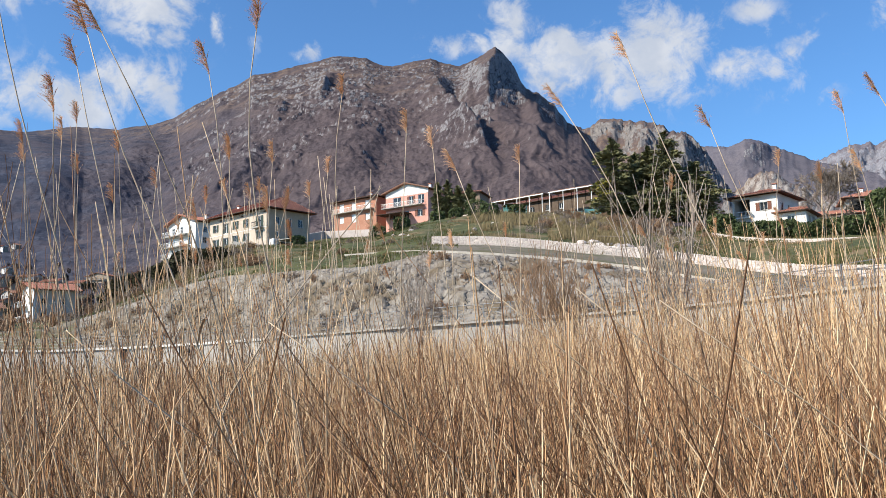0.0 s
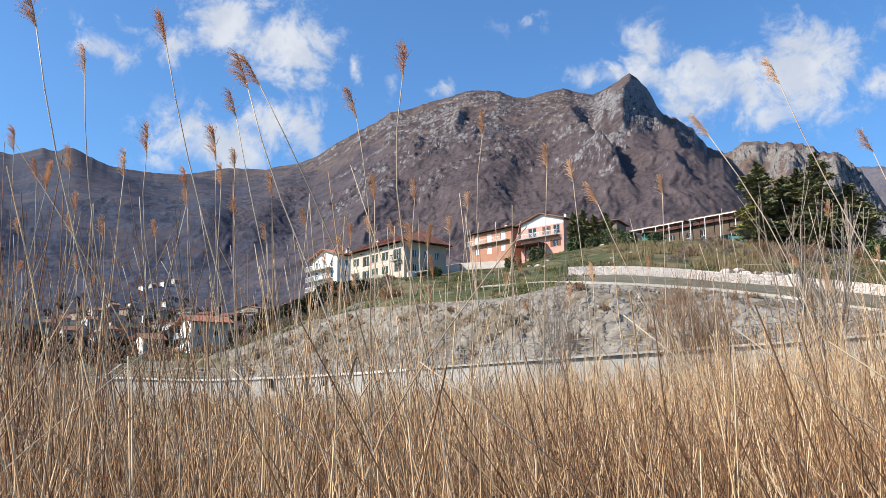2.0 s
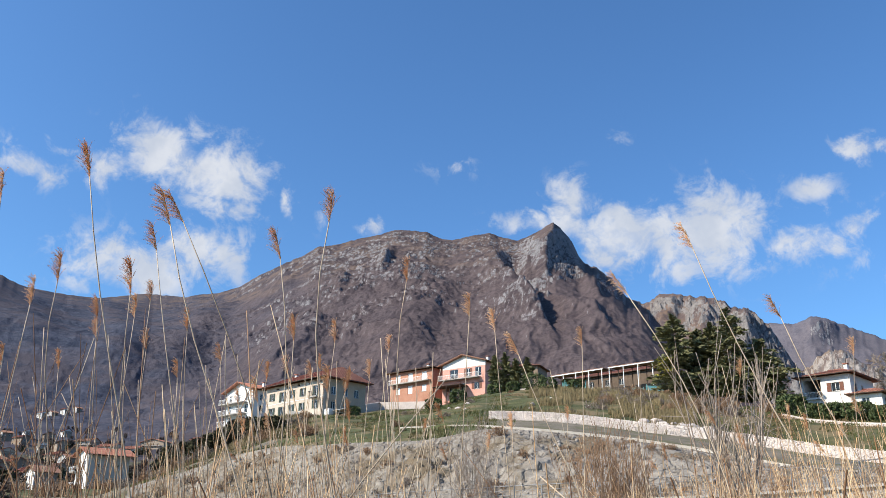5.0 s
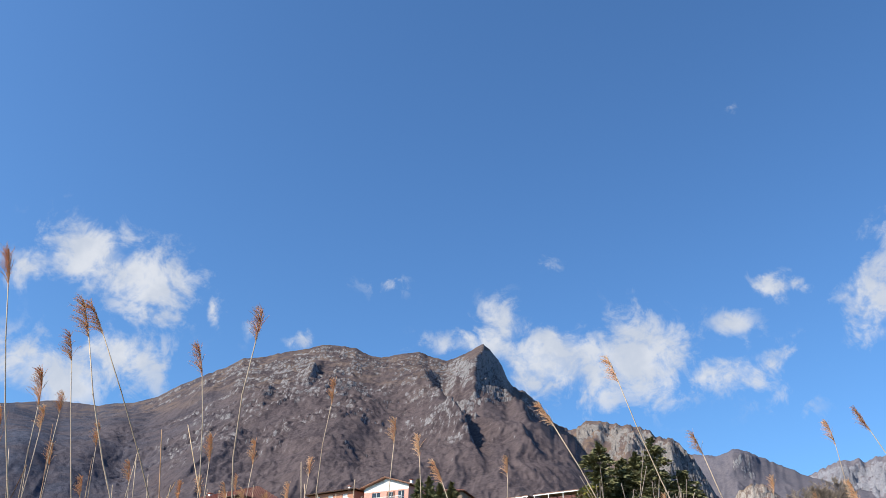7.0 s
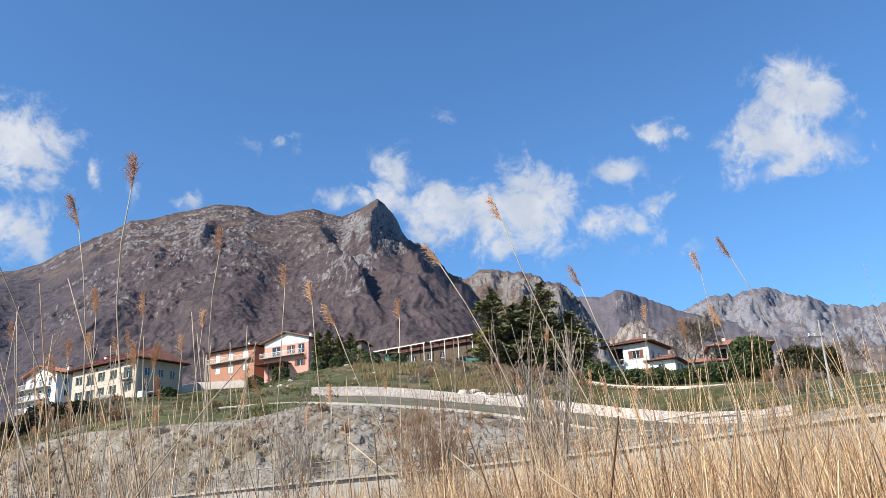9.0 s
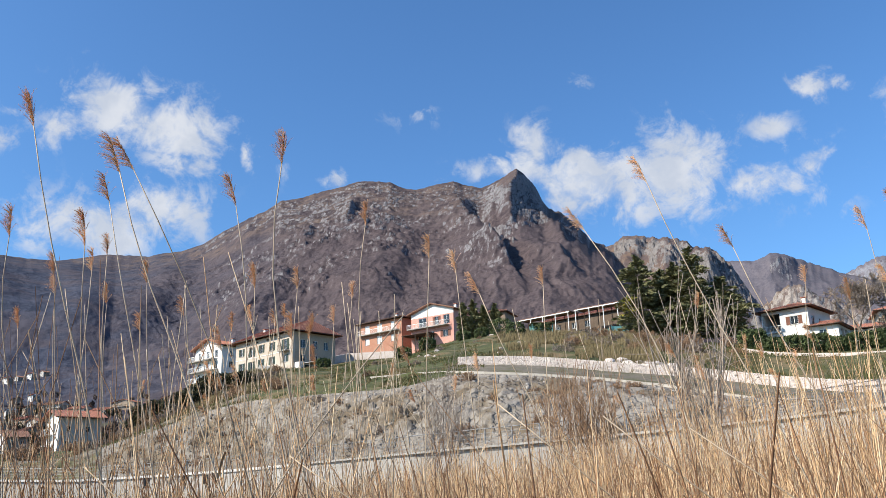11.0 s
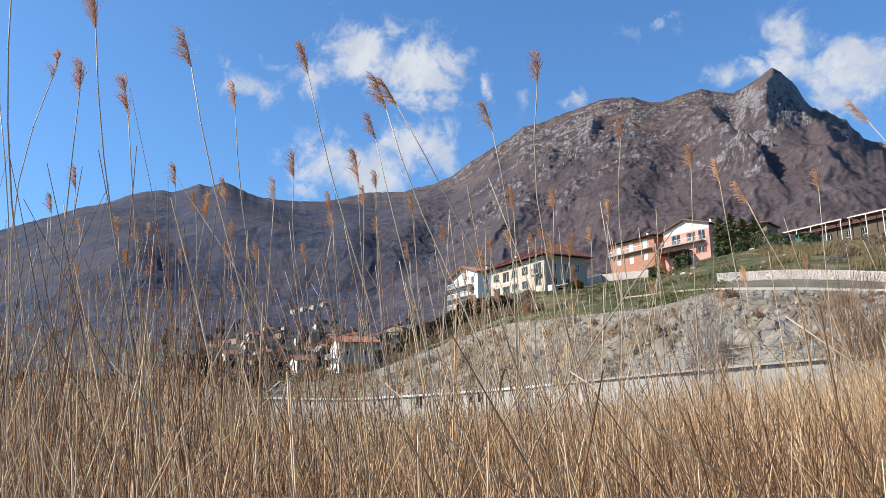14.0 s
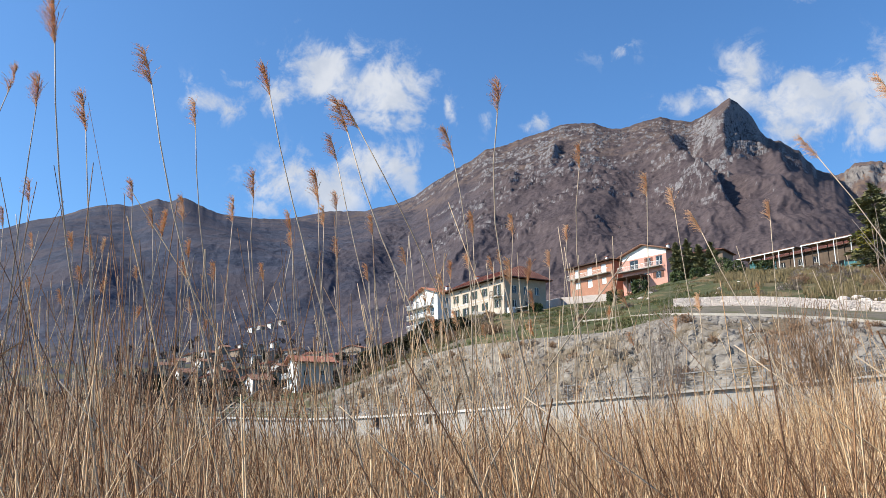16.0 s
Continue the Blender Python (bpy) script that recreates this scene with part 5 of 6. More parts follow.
def leaves(centres, size, rng, flat=0.0, stretch=1.6, along=None):
    """Vertices and faces of small leaf sprays, one slightly folded pair of triangles each. flat: 1 lays them level."""
    n = len(centres)
    a = rng.randn(n, 3)
    if along is not None:
        a = along + a * 0.35
    a[:, 2] *= 1 - flat
    a /= np.linalg.norm(a, axis=1, keepdims=True)
    b = rng.randn(n, 3)
    if flat:
        b[:, 2] *= 1 - flat * 0.7
    b = np.cross(a, np.cross(b, a))
    b /= np.linalg.norm(b, axis=1, keepdims=True) + 1e-9
    s = (size * (0.6 + 0.8 * rng.rand(n)))[:, None]
    nrm = np.cross(a, b) * s * 0.25
    verts = np.stack([centres - a * s * stretch, centres - b * s * 0.6 + nrm, centres + a * s * stretch, centres + b * s * 0.6 + nrm], 1)
    i = (np.arange(n) * 4)[:, None]
    faces = np.concatenate([i + [[0, 1, 2]], i + [[0, 2, 3]]])
    return verts.reshape(-1, 3), faces


def conifer(origin, height, radius, seed, label, yellow=False, category="conifer"):
    """A cedar: trunk, drooping tiers of limbs and many sprays of needles, with gaps between the tiers."""
    rng = np.random.RandomState(seed)
    top = empty("conifer", Matrix.Translation(origin), label, category, "conifers on the slope")
    part("trunk", tube(bmesh.new(), [(0, 0, -1), (0.1, 0.05, height * 0.5), (0, 0, height)], [0.35, 0.22, 0.03], 8), MAT["bark"], top)
    segs, rad, pts, dirs = [], [], [], []
    z = height * 0.08
    while z < height * 0.97:
        t = z / height
        reach = radius * (1 - t ** 1.7) ** 0.85 * min(1.0, 0.6 + 1.2 * t) * (0.5 + 0.75 * rng.rand())
        for _ in range(rng.randint(4, 8)):
            a = rng.rand() * 2 * math.pi
            L = reach * (0.55 + 0.6 * rng.rand())
            rise = 0.18 - 0.25 * (1 - t)
            p0 = np.array([0, 0, z + rng.randn() * 0.2])
            p1 = p0 + [math.cos(a) * L * 0.55, math.sin(a) * L * 0.55, L * (rise + 0.10)]
            p2 = p0 + [math.cos(a) * L, math.sin(a) * L, L * rise]
            segs += [(p0, p1), (p1, p2)]
            rad += [(0.06 + 0.02 * L * 0.3, 0.04), (0.04, 0.01)]
            m = int(10 + L * 13)
            s = 0.15 + 0.88 * rng.rand(m) ** 0.8
            c = np.where(s[:, None] < 0.55, p0 + (p1 - p0) * (s / 0.55)[:, None], p1 + (p2 - p1) * ((s - 0.55) / 0.45)[:, None])
            side = np.array([-math.sin(a), math.cos(a), 0])
            c = c + side * (rng.randn(m) * L * 0.13)[:, None] + rng.randn(m, 3) * [0.08, 0.08, 0.13]
            pts.append(c)
            dirs.append(np.tile(p2 - p0, (m, 1)) / L)
        z += height * (0.022 + 0.016 * rng.rand())
    v, f = sticks(segs, rad)
    soup("branchwork", v, f, MAT["bark"], top)
    pts, dirs = np.concatenate(pts), np.concatenate(dirs)
    v, f = leaves(pts, 0.21, rng, 0.45, 1.8, dirs)
    soup("crown", v, f, MAT["needles"], top)
    if yellow:
        keep = (pts[:, 2] < height * 0.55) & (pts[:, 2] > height * 0.25) & (pts[:, 0] < -radius * 0.25) & (rng.rand(len(pts)) < 0.5)
        v, f = leaves(pts[keep] + [0, -0.1, 0.05], 0.2, rng, 0.6, 1.9)
        soup("yellow_sprays", v, f, MAT["needles_yellow"], top)
    return top


def bare_tree(name, origin, height, spread, seed, label, category="tree", depth=6, stems=1, trunk=0.16, material="twigs", group="", up=0.25, length=0.32, lean=0.25, scale_r=1.0):
    """A leafless tree or shrub: limbs that fork again and again down to fine twigs."""
    rng = np.random.RandomState(seed)
    top = empty(name, Matrix.Translation(origin), label, category, group)
    thick, thick_r, thin, thin_r = [], [], [], []

    def grow(p, d, L, r, level):
        bend = d + rng.randn(3) * 0.12
        q = p + bend / np.linalg.norm(bend) * L
        r1 = r * 0.72
        (thick if level < 2 else thin).append((p, q))
        (thick_r if level < 2 else thin_r).append((r, r1))
        if level >= depth:
            return
        for _ in range(3 if rng.rand() < 0.62 else 2):
            e = d + rng.randn(3) * 0.48 * spread
            e[2] += up
            grow(q, e / np.linalg.norm(e), L * (0.66 + 0.26 * rng.rand()), r1 * 0.78, level + 1)
        if level > 1:
            e = d + rng.randn(3) * 0.8
            grow(p + (q - p) * 0.6, e / np.linalg.norm(e), L * 0.5, r1 * 0.5, max(level + 1, depth - 1))

    for k in range(stems):
        d = np.array([rng.randn() * lean, rng.randn() * lean, 1.0])
        off = np.array([rng.randn() * 0.15, rng.randn() * 0.15, -0.3]) * (stems > 1) + np.array([0, 0, -0.4])
        grow(off, d / np.linalg.norm(d), height * length * (0.8 + 0.4 * rng.rand()), trunk, 0 if stems == 1 else 1)
    v, f = sticks(thick, thick_r, 6)
    soup("trunk" if stems == 1 else "stem_tuft", v, f, MAT["bark" if material != "willow" else "willow"], top)
    v, f = sticks(thin, np.maximum(np.array(thin_r), 0.008 * scale_r))
    soup("crown", v, f, MAT[material], top)
    return top


def leafy(name, origin, size, n, leaf, seed, label, category, material="hedge", group=""):
    """An evergreen shrub, hedge or round tree: a lumpy body of many leaves on short inner branches."""
    rng = np.random.RandomState(seed)
    top = empty(name, Matrix.Translation(origin), label, category, group)
    sx, sy, sz = size
    d = rng.randn(n, 3)
    d /= np.linalg.norm(d, axis=1, keepdims=True)
    d = np.sign(d) * np.abs(d) ** 0.75
    lump = 0.78 + 0.34 * fbm(d[:, 0] * 2.4 + 5, d[:, 1] * 2.4 + d[:, 2] * 2 + 5, 4, seed)
    c = d * lump[:, None] * (1 - 0.35 * rng.rand(n, 1) ** 2) * [[sx / 2, sy / 2, sz / 2]] + [[0, 0, sz * 0.46]]
    v, f = leaves(c, leaf, rng)
    soup("foliage", v, f, MAT[material], top)
    ends = c[rng.randint(0, n, 60)]
    base = np.stack([ends[:, 0] * 0.3, ends[:, 1] * 0.3, np.full(60, -0.3)], -1)
    v, f = sticks(np.stack([base, ends * 0.9], 1), np.tile([[0.05, 0.015]], (60, 1)))
    soup("branchwork", v, f, MAT["bark"], top)
    return top


# the cedars between the pergolas and the villa
conifer(place(11.9, 9.4, 140), 14.6, 5.0, 11, "dark green cedar with some yellowing sprays", True)
conifer(place(13.4, 9.2, 146), 12.6, 4.8, 12, "broad dark green cedar in a group")
conifer(place(15.5, 9.0, 139), 16.2, 5.6, 13, "tallest dark green cedar of the group")
conifer(place(17.3, 8.8, 141), 11.0, 5.6, 14, "low spreading dark green cedar")
conifer(place(14.3, 9.1, 143), 13.6, 5.0, 15, "dark green cedar standing in a group")
for k, (a, h) in enumerate(((-0.35, 8.2), (0.35, 8.6), (1.1, 7.4), (1.9, 7.8))):
    conifer(place(a, 9.85, 170), h, 1.9, 16 + k, "small dark conifer between the pink and the brown house")

bare_tree("bare_tree", place(25.3, 7.9, 142), 10.5, 1.0, 21, "large leafless tree with a dense rounded crown", depth=8, trunk=0.28, up=0.10, length=0.27, scale_r=5.0)
bare_tree("bare_tree", place(32.2, 7.4, 150), 9.0, 1.0, 22, "leafless grey tree near the shore road", depth=6, trunk=0.25, up=0.12, length=0.27, scale_r=4.0)
bare_tree("bare_tree", place(34.8, 7.0, 146), 8.0, 1.0, 23, "leafless grey tree near the shore road", depth=6, trunk=0.22, up=0.12, length=0.27, scale_r=4.0)
bare_tree("bare_tree", place(37.5, 6.6, 140), 8.0, 1.0, 24, "leafless grey tree near the shore road", depth=6, trunk=0.22, up=0.12, length=0.27, scale_r=4.0)

# pale willow shrubs at the edge of the reeds
bare_tree("willow_shrub", (9.1, 33.6, 0.0), 8.2, 0.42, 31, "pale leafless willow shrub with upright stems among the reeds", "shrub", depth=4, stems=8, trunk=0.085, up=0.6, length=0.37, lean=0.16, scale_r=1.8, material="willow")
bare_tree("willow_shrub", (5.0, 37.5, 0.0), 6.8, 0.55, 32, "brownish leafless shrub among the reeds", "shrub", depth=5, stems=12, trunk=0.04, up=0.7, length=0.30, lean=0.2, scale_r=1.2, material="brush")
bare_tree("willow_shrub", (-1.5, 44.0, 0.0), 7.6, 0.5, 33, "brown leafless shrub before the shore wall", "shrub", depth=4, stems=9, trunk=0.035, up=0.8, length=0.34, lean=0.2, scale_r=1.0, material="twigs")
bare_tree("willow_shrub", (-10.6, 50.0, 0.0), 7.4, 0.6, 34, "brown leafless shrub before the shore wall", "shrub", depth=4, stems=9, trunk=0.035, up=0.75, length=0.33, lean=0.25, scale_r=1.0, material="twigs")

# evergreen hedges round the villa and the round tree
for k, (a, f, sx, sz) in enumerate(((18.9, 0.72, 4.4, 3.0), (20.1, 0.64, 3.0, 2.0), (21.4, 0.62, 4.2, 2.3), (22.7, 0.60, 4.2, 2.5), (23.9, 0.60, 2.8, 1.9), (25.2, 0.62, 4.2, 2.4), (26.6, 0.64, 4.4, 2.6))):
    leafy("hedge", on_meadow(a, f), (sx, 2.6, sz), 1700, 0.17, 50 + k, "dark green evergreen hedge in front of the villa", "hedge", group="hedges at the villa")
leafy("evergreen_tree", on_meadow(28.75, 0.72), (5.6, 5.2, 6.0), 4200, 0.2, 60, "round dark olive-green evergreen tree beside the houses", "tree", "hedge")
for k, (a, e, r, s) in enumerate(((31.6, 6.4, 128, 4.6), (33.0, 6.3, 126, 4.2))):
    leafy("evergreen_shrub", on_meadow(a, 0.7), (s, s, s), 2200, 0.17, 70 + k, "large dark olive shrub on the bank", "shrub", "scrub_leaf")
for k, (a, f, s) in enumerate(((-2.9, 0.6, 2.4), (-0.4, 0.75, 2.2), (2.4, 0.75, 3.4), (3.3, 0.7, 2.6), (-4.6, 0.55, 2.2), (-10.1, 0.6, 1.8), (0.9, 0.8, 2.2), (5.2, 0.8, 2.4))):
    leafy("evergreen_shrub", on_meadow(a, f), (s * 1.3, s, s), 700, 0.16, 80 + k, "rounded dark green shrub on the meadow", "shrub", group="shrubs on the meadow")
for k, (a, f, sx, sz) in enumerate(((-18.1, 0.22, 5.0, 2.4), (-17.4, 0.30, 5.0, 2.8), (-16.8, 0.30, 4.4, 2.6), (-16.2, 0.28, 4.0, 2.2), (-15.4, 0.25, 3.6, 2.0), (-18.8, 0.15, 4.6, 2.6), (-19.7, 0.15, 4.6, 2.6), (-20.6, 0.2, 5.0, 3.0), (-21.4, 0.3, 5.0, 3.4))):
    leafy("evergreen_bush", on_meadow(a, f), (sx, 4.0, sz), 1500, 0.17, 300 + k, "dark olive bush on the bank below the white house", "shrub", "scrub_leaf", "bushes below the white house")
rnd = random.Random(31)
SCRUB = [(rnd.uniform(-22.5, -13.0), rnd.uniform(0.0, 0.5), rnd.uniform(1.6, 3.2)) for _ in range(30)]
SCRUB += [(rnd.uniform(6.5, 18.0), rnd.uniform(0.25, 0.95), rnd.uniform(2.0, 3.6)) for _ in range(34)]
SCRUB += [(rnd.uniform(29.5, 39.0), rnd.uniform(0.3, 1.0), rnd.uniform(2.0, 3.4)) for _ in range(20)]
SCRUB += [(rnd.uniform(-50.0, -22.0), rnd.uniform(0.0, 1.0), rnd.uniform(2.5, 4.5)) for _ in range(60)]
SCRUB += [(rnd.uniform(-12.0, 6.0), rnd.uniform(0.0, 0.9), rnd.uniform(1.0, 1.8)) for _ in range(14)]
bushes = {}
for k, (a, f, s) in enumerate(SCRUB):
    kind = k % 6
    p = on_meadow(a, f)
    if kind not in bushes:
        bushes[kind] = bare_tree("scrub_bush", p, 3.0, 1.0, 100 + k, "tangled brown leafless scrub on the bank", "shrub", depth=5, stems=6, trunk=0.04, up=0.15, length=0.22, lean=0.55,
                                 material="brush" if kind % 2 else "twigs", group="scrub on the bank", scale_r=3.2)
    else:
        ob = copy_thing(bushes[kind], Matrix.Translation(p) @ pose(0, 0, 0, 0, 0, rnd.uniform(0, 360)))
        ob.scale = (s / 3.0,) * 3
# low brush that grows out of the rock face
for k in range(120):
    a, f = rnd.uniform(-24, 24), rnd.uniform(0.1, 0.95)
    (e0, r0), (e1, r1) = ((float(q[0]) for q in line(t, np.array([a]))) for t in (WALL, BROW))
    r0 += 5.5
    r = r0 + (r1 - r0) * f
    z = EYE + (r0 - 5.5) * math.tan(radians(e0)) * (1 - f) + r1 * math.tan(radians(e1)) * f
    ob = copy_thing(bushes[k % 6], Matrix.Translation(on_land(a, r - 0.3, z - 0.2)) @ pose(0, 0, 0, 0, 0, rnd.uniform(0, 360)))
    ob.scale = (rnd.uniform(0.2, 0.7),) * 3
    tagged(ob, "small brown leafless brush growing on the rock slope", "shrub", "brush on the rock")

# ---- the village and the woods on the lower mountainside ----
SLOPE = main          # rows outwards, columns by heading


# wall, roof, width, depth and height of the eaves of each kind of village house
VILLAGE = [("white", "tiles", 8.4, 7.0, 3.6), ("grey", "tiles_brown", 9.5, 7.6, 3.0), ("flank", "tiles_brown", 10.5, 7.4, 3.2), ("cream", "tiles", 11.0, 7.0, 3.4), ("white", "tiles_brown", 7.4, 6.8, 4.2), ("brown", "tiles", 12.0, 7.6, 3.2)]
LABELS = ["white village house with a red roof", "low grey village house with a brown roof", "drab brown village house with a brown roof", "long cream village house with a red roof",
          "narrow white village house with a brown roof", "long brown village house with a red roof"]


# heading and height in degrees of the foot of each house
SPOTS = [(-29.9, 6.95), (-29.3, 7.1), (-33.9, 4.9), (-32.3, 4.75), (-34.6, 4.3), (-31.0, 5.3), (-30.5, 5.7), (-32.9, 5.15), (-30.3, 3.7), (-30.7, 2.75), (-29.9, 2.6), (-29.1, 4.3), (-28.6, 7.3), (-27.9, 7.45),
         (-28.7, 5.05), (-31.7, 4.3), (-33.2, 4.3), (-31.3, 3.6), (-29.6, 4.9), (-28.3, 4.2), (-28.9, 3.4), (-30.0, 3.2), (-35.3, 3.9), (-36.1, 3.6), (-33.7, 3.7), (-32.4, 3.8), (-31.9, 3.2), (-32.9, 3.1), (-34.4, 3.3),
         (-29.4, 5.6), (-28.4, 5.9), (-31.8, 5.55), (-27.9, 4.7), (-20.6, 5.7)]
# the larger houses behind the gabled one: heading and height of the foot, width in degrees, and the kind
ROW = [(-27.55, 5.25, 1.4, "grey", "tiles_brown", 4.2, "grey village house with a dark tree before it"), (-26.15, 5.15, 1.35, "cream", "tiles", 2.9, "low cream house with a wide red tiled roof"),
       (-24.75, 5.05, 1.3, "white", "tiles", 2.9, "low white house with a wide red tiled roof"), (-23.55, 5.45, 1.75, "flank", "tiles", 4.4, "brown house with a wide red gabled roof")]


def slope_where(az, el):
    """How far off the mountainside first reaches a height of el degrees, past the flat by the shore."""
    col = int(round((az - M_AZ[0]) / (M_AZ[1] - M_AZ[0])))
    p = SLOPE[:, col]
    r = np.hypot(p[:, 0], p[:, 1])
    e = np.degrees(np.arctan2(p[:, 2] - EYE, r))
    k = np.nonzero((e >= el) & (r > 285))[0]
    return float(r[k[0]]), float(p[k[0], 2])


def village():
    rng = np.random.RandomState(77)
    protos = []
    for n, (a, el) in enumerate(SPOTS):
        r, z = slope_where(a, el)
        k = n % len(VILLAGE)
        m = Matrix.Translation((r * math.sin(radians(a)), r * math.cos(radians(a)), z + 1.2)) @ pose(0, 0, 0, 0, 0, rng.uniform(-56, -20))
        if n < len(VILLAGE):
            wall, roof, w, d, h = VILLAGE[k]
            # brown side walls deepen the shade on the flanks
            ups = win_row([1.2, w / 2 - 0.5, w - 2.2], h - 2.2, 1.0, 1.3) + win_row([1.2, w - 2.2], h - 4.9, 1.1, 1.6)
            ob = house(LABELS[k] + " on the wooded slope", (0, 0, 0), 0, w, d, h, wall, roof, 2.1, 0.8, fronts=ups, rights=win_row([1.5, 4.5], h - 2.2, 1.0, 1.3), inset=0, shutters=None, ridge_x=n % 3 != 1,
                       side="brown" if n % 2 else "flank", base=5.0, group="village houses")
            ob.matrix_world = m
            protos.append(ob)
        else:
            copy_thing(protos[k], m)
    for n, (a, el, wide, wall, roof, h, label) in enumerate(ROW):
        r, z = slope_where(a, el)
        # here too the side walls are browned for shade
        w = r * radians(wide)
        ob = house(label + " on the slope", on_land(a, r, z + 0.6), -18.0, w, 9.0, h, wall, roof, 2.6, 1.2, fronts=win_row([w * q for q in (0.12, 0.4, 0.7)], h - 2.3, 1.3, 1.5), inset=0, shutters=None,
                   ridge_x=n != 3, base=5.0, side="flank")
        if n in (0, 3):
            balcony(ob, w * 0.1, w * 0.9, h - 2.5, Matrix.Identity(4), 1.3, rail="timber")


village()


def crowns(name, c, size, material, label, seed, per=150, leaf=0.16):
    """Trees among the far houses, joined into one mesh: each a lumpy crown of many sprays. c: the foot of each; size: its height."""
    rng = np.random.RandomState(seed)
    n = len(c)
    d = rng.randn(n, per, 3)
    d /= np.linalg.norm(d, axis=2, keepdims=True)
    lobe = rng.randn(n, 5, 3)
    lobe /= np.linalg.norm(lobe, axis=2, keepdims=True)
    lump = 0.62 + 0.4 * np.clip(np.einsum("npk,nlk->npl", d, lobe).max(2), 0, 1) ** 2
    wide = (0.32 + 0.14 * rng.rand(n))[:, None]
    q = d * (lump * (1 - 0.5 * rng.rand(n, per) ** 2))[..., None]
    pts = c[:, None] + np.stack([q[..., 0] * wide, q[..., 1] * wide, 0.52 + q[..., 2] * 0.5], -1) * size[:, None, None]
    v, f = leaves(pts.reshape(-1, 3), np.repeat(size, per) * leaf * 0.5, rng)
    return tagged(soup(name, v, f, MAT[material]), label, "trees", kind="stuff")


def woods():
    rng = np.random.RandomState(5)
    for name, n, a0, a1, e0, e1, material, label, sizes in (("village_evergreens", 60, -36, -22, 2.4, 5.2, "scrub_leaf", "dark evergreen trees among the village houses", (4.0, 8.0)),
                                                            ("village_trees", 170, -38, -20.5, 2.4, 6.4, "wood_brown", "brown leafless trees and gardens among the village houses", (3.5, 7.5))):
        foot = []
        for _ in range(n):
            a, e = rng.uniform(a0, a1), e0 + (e1 - e0) * rng.rand() ** 1.3
            r, z = slope_where(a, e)
            foot.append((r * math.sin(radians(a)), r * math.cos(radians(a)), z - 0.5))
        crowns(name, np.array(foot), rng.uniform(*sizes, n), material, label, 7)
    # the dark thicket along the shore to the west of the road
    n = 150
    az = rng.uniform(-56, -30.5, n)
    e, r = line(BROW, az)
    r = r + rng.uniform(-6, 40, n)
    foot = np.stack([r * np.sin(np.radians(az)), r * np.cos(np.radians(az)), EYE + r * np.tan(np.radians(e * 0.9)) - 0.8], -1)
    crowns("shore_thicket", foot, rng.uniform(2.0, 4.4, n), "wood_brown", "dark leafless thicket along the shore", 8, 220, 0.11)


woods()

# ---- railing along the shore road ----


def railing():
    """A galvanised railing on the coping: posts with four long rails."""
    az = np.arange(-50, 44.01, 0.25)
    e, r = line(WALL, az)
    r = r + 0.1
    x, y, z = r * np.sin(np.radians(az)), r * np.cos(np.radians(az)), EYE + (r - 0.1) * np.tan(np.radians(e)) + 0.14
    run = np.concatenate([[0], np.cumsum(np.hypot(np.diff(x), np.diff(y)))])
    at = lambda s: Vector((np.interp(s, run, x), np.interp(s, run, y), np.interp(s, run, z)))
    top = empty("railing", Matrix.Identity(4), "long galvanised steel railing on the shore wall", "railing")
    post = None
    for s in np.arange(1.0, run[-1], 2.0):
        p = at(s)
        if post is None:
            bm = boxed(-0.035, 0.035, -0.035, 0.035, 0.0, 1.1, bevel=0.006)
            box(bm, -0.08, 0.08, -0.08, 0.08, 0.0, 0.02)
            post = part("post", bm, MAT["steel"], top)
            ob = post
        else:
            ob = new("post", post.data)
            ob.parent = top
        d = at(s + 0.3) - at(s - 0.3)
        ob.matrix_local = Matrix.Translation(p) @ Matrix.Rotation(math.atan2(d.y, d.x), 4, "Z")
    for h, rad in ((1.12, 0.03), (0.82, 0.018), (0.54, 0.018), (0.26, 0.018)):
        pts = [at(s) + Vector((0, 0, h)) for s in np.arange(0, run[-1], 1.0)]
        part("top_rail" if h > 1 else "rail", tube(bmesh.new(), pts, [rad] * len(pts), 5), MAT["steel"], top)


railing()
# dark drain mouths in the shore wall
for a in (-21.14, -18.89, -17.54, -16.93):
    e, r = line(WALL, np.array([a]))
    bm = bmesh.new()
    z1 = EYE + float(r[0]) * math.tan(radians(float(e[0]))) - 0.05
    box(bm, -0.3, 0.3, -0.35, 0.0, -0.95, 0.0, bevel=0.02)
    ob = tagged(part("drain_mouth", bm, MAT["dark"]), "dark steel drain box hung on the concrete shore wall", "drain", "drain boxes on the wall")
    ob.matrix_world = Matrix.Translation(on_land(a, float(r[0]), z1)) @ pose(0, 0, 0, 0, 0, -a)
# a gate of steel bars and a pale utility pole by the road
gate = empty("road_gate", Matrix.Translation(place(24.4, 3.78, 46.0)) @ pose(0, 0, 0, 0, 0, -20), "grey steel road gate with vertical bars", "gate")
part("gate_frame", box(box(boxed(0, 3.2, 0, 0.06, 1.25, 1.32), 0, 3.2, 0, 0.06, 0.1, 0.17), 1.57, 1.63, 0, 0.06, 0.17, 1.25), MAT["steel"], gate)
for x in (0.0, 3.2):
    part("gate_post", boxed(x - 0.06, x + 0.06, 0, 0.12, 0, 1.5, bevel=0.01), MAT["steel"], gate)
for k in range(14):
    part("bar", boxed(0.15 + k * 0.21, 0.18 + k * 0.21, 0.02, 0.05, 0.17, 1.25), MAT["steel"], gate)
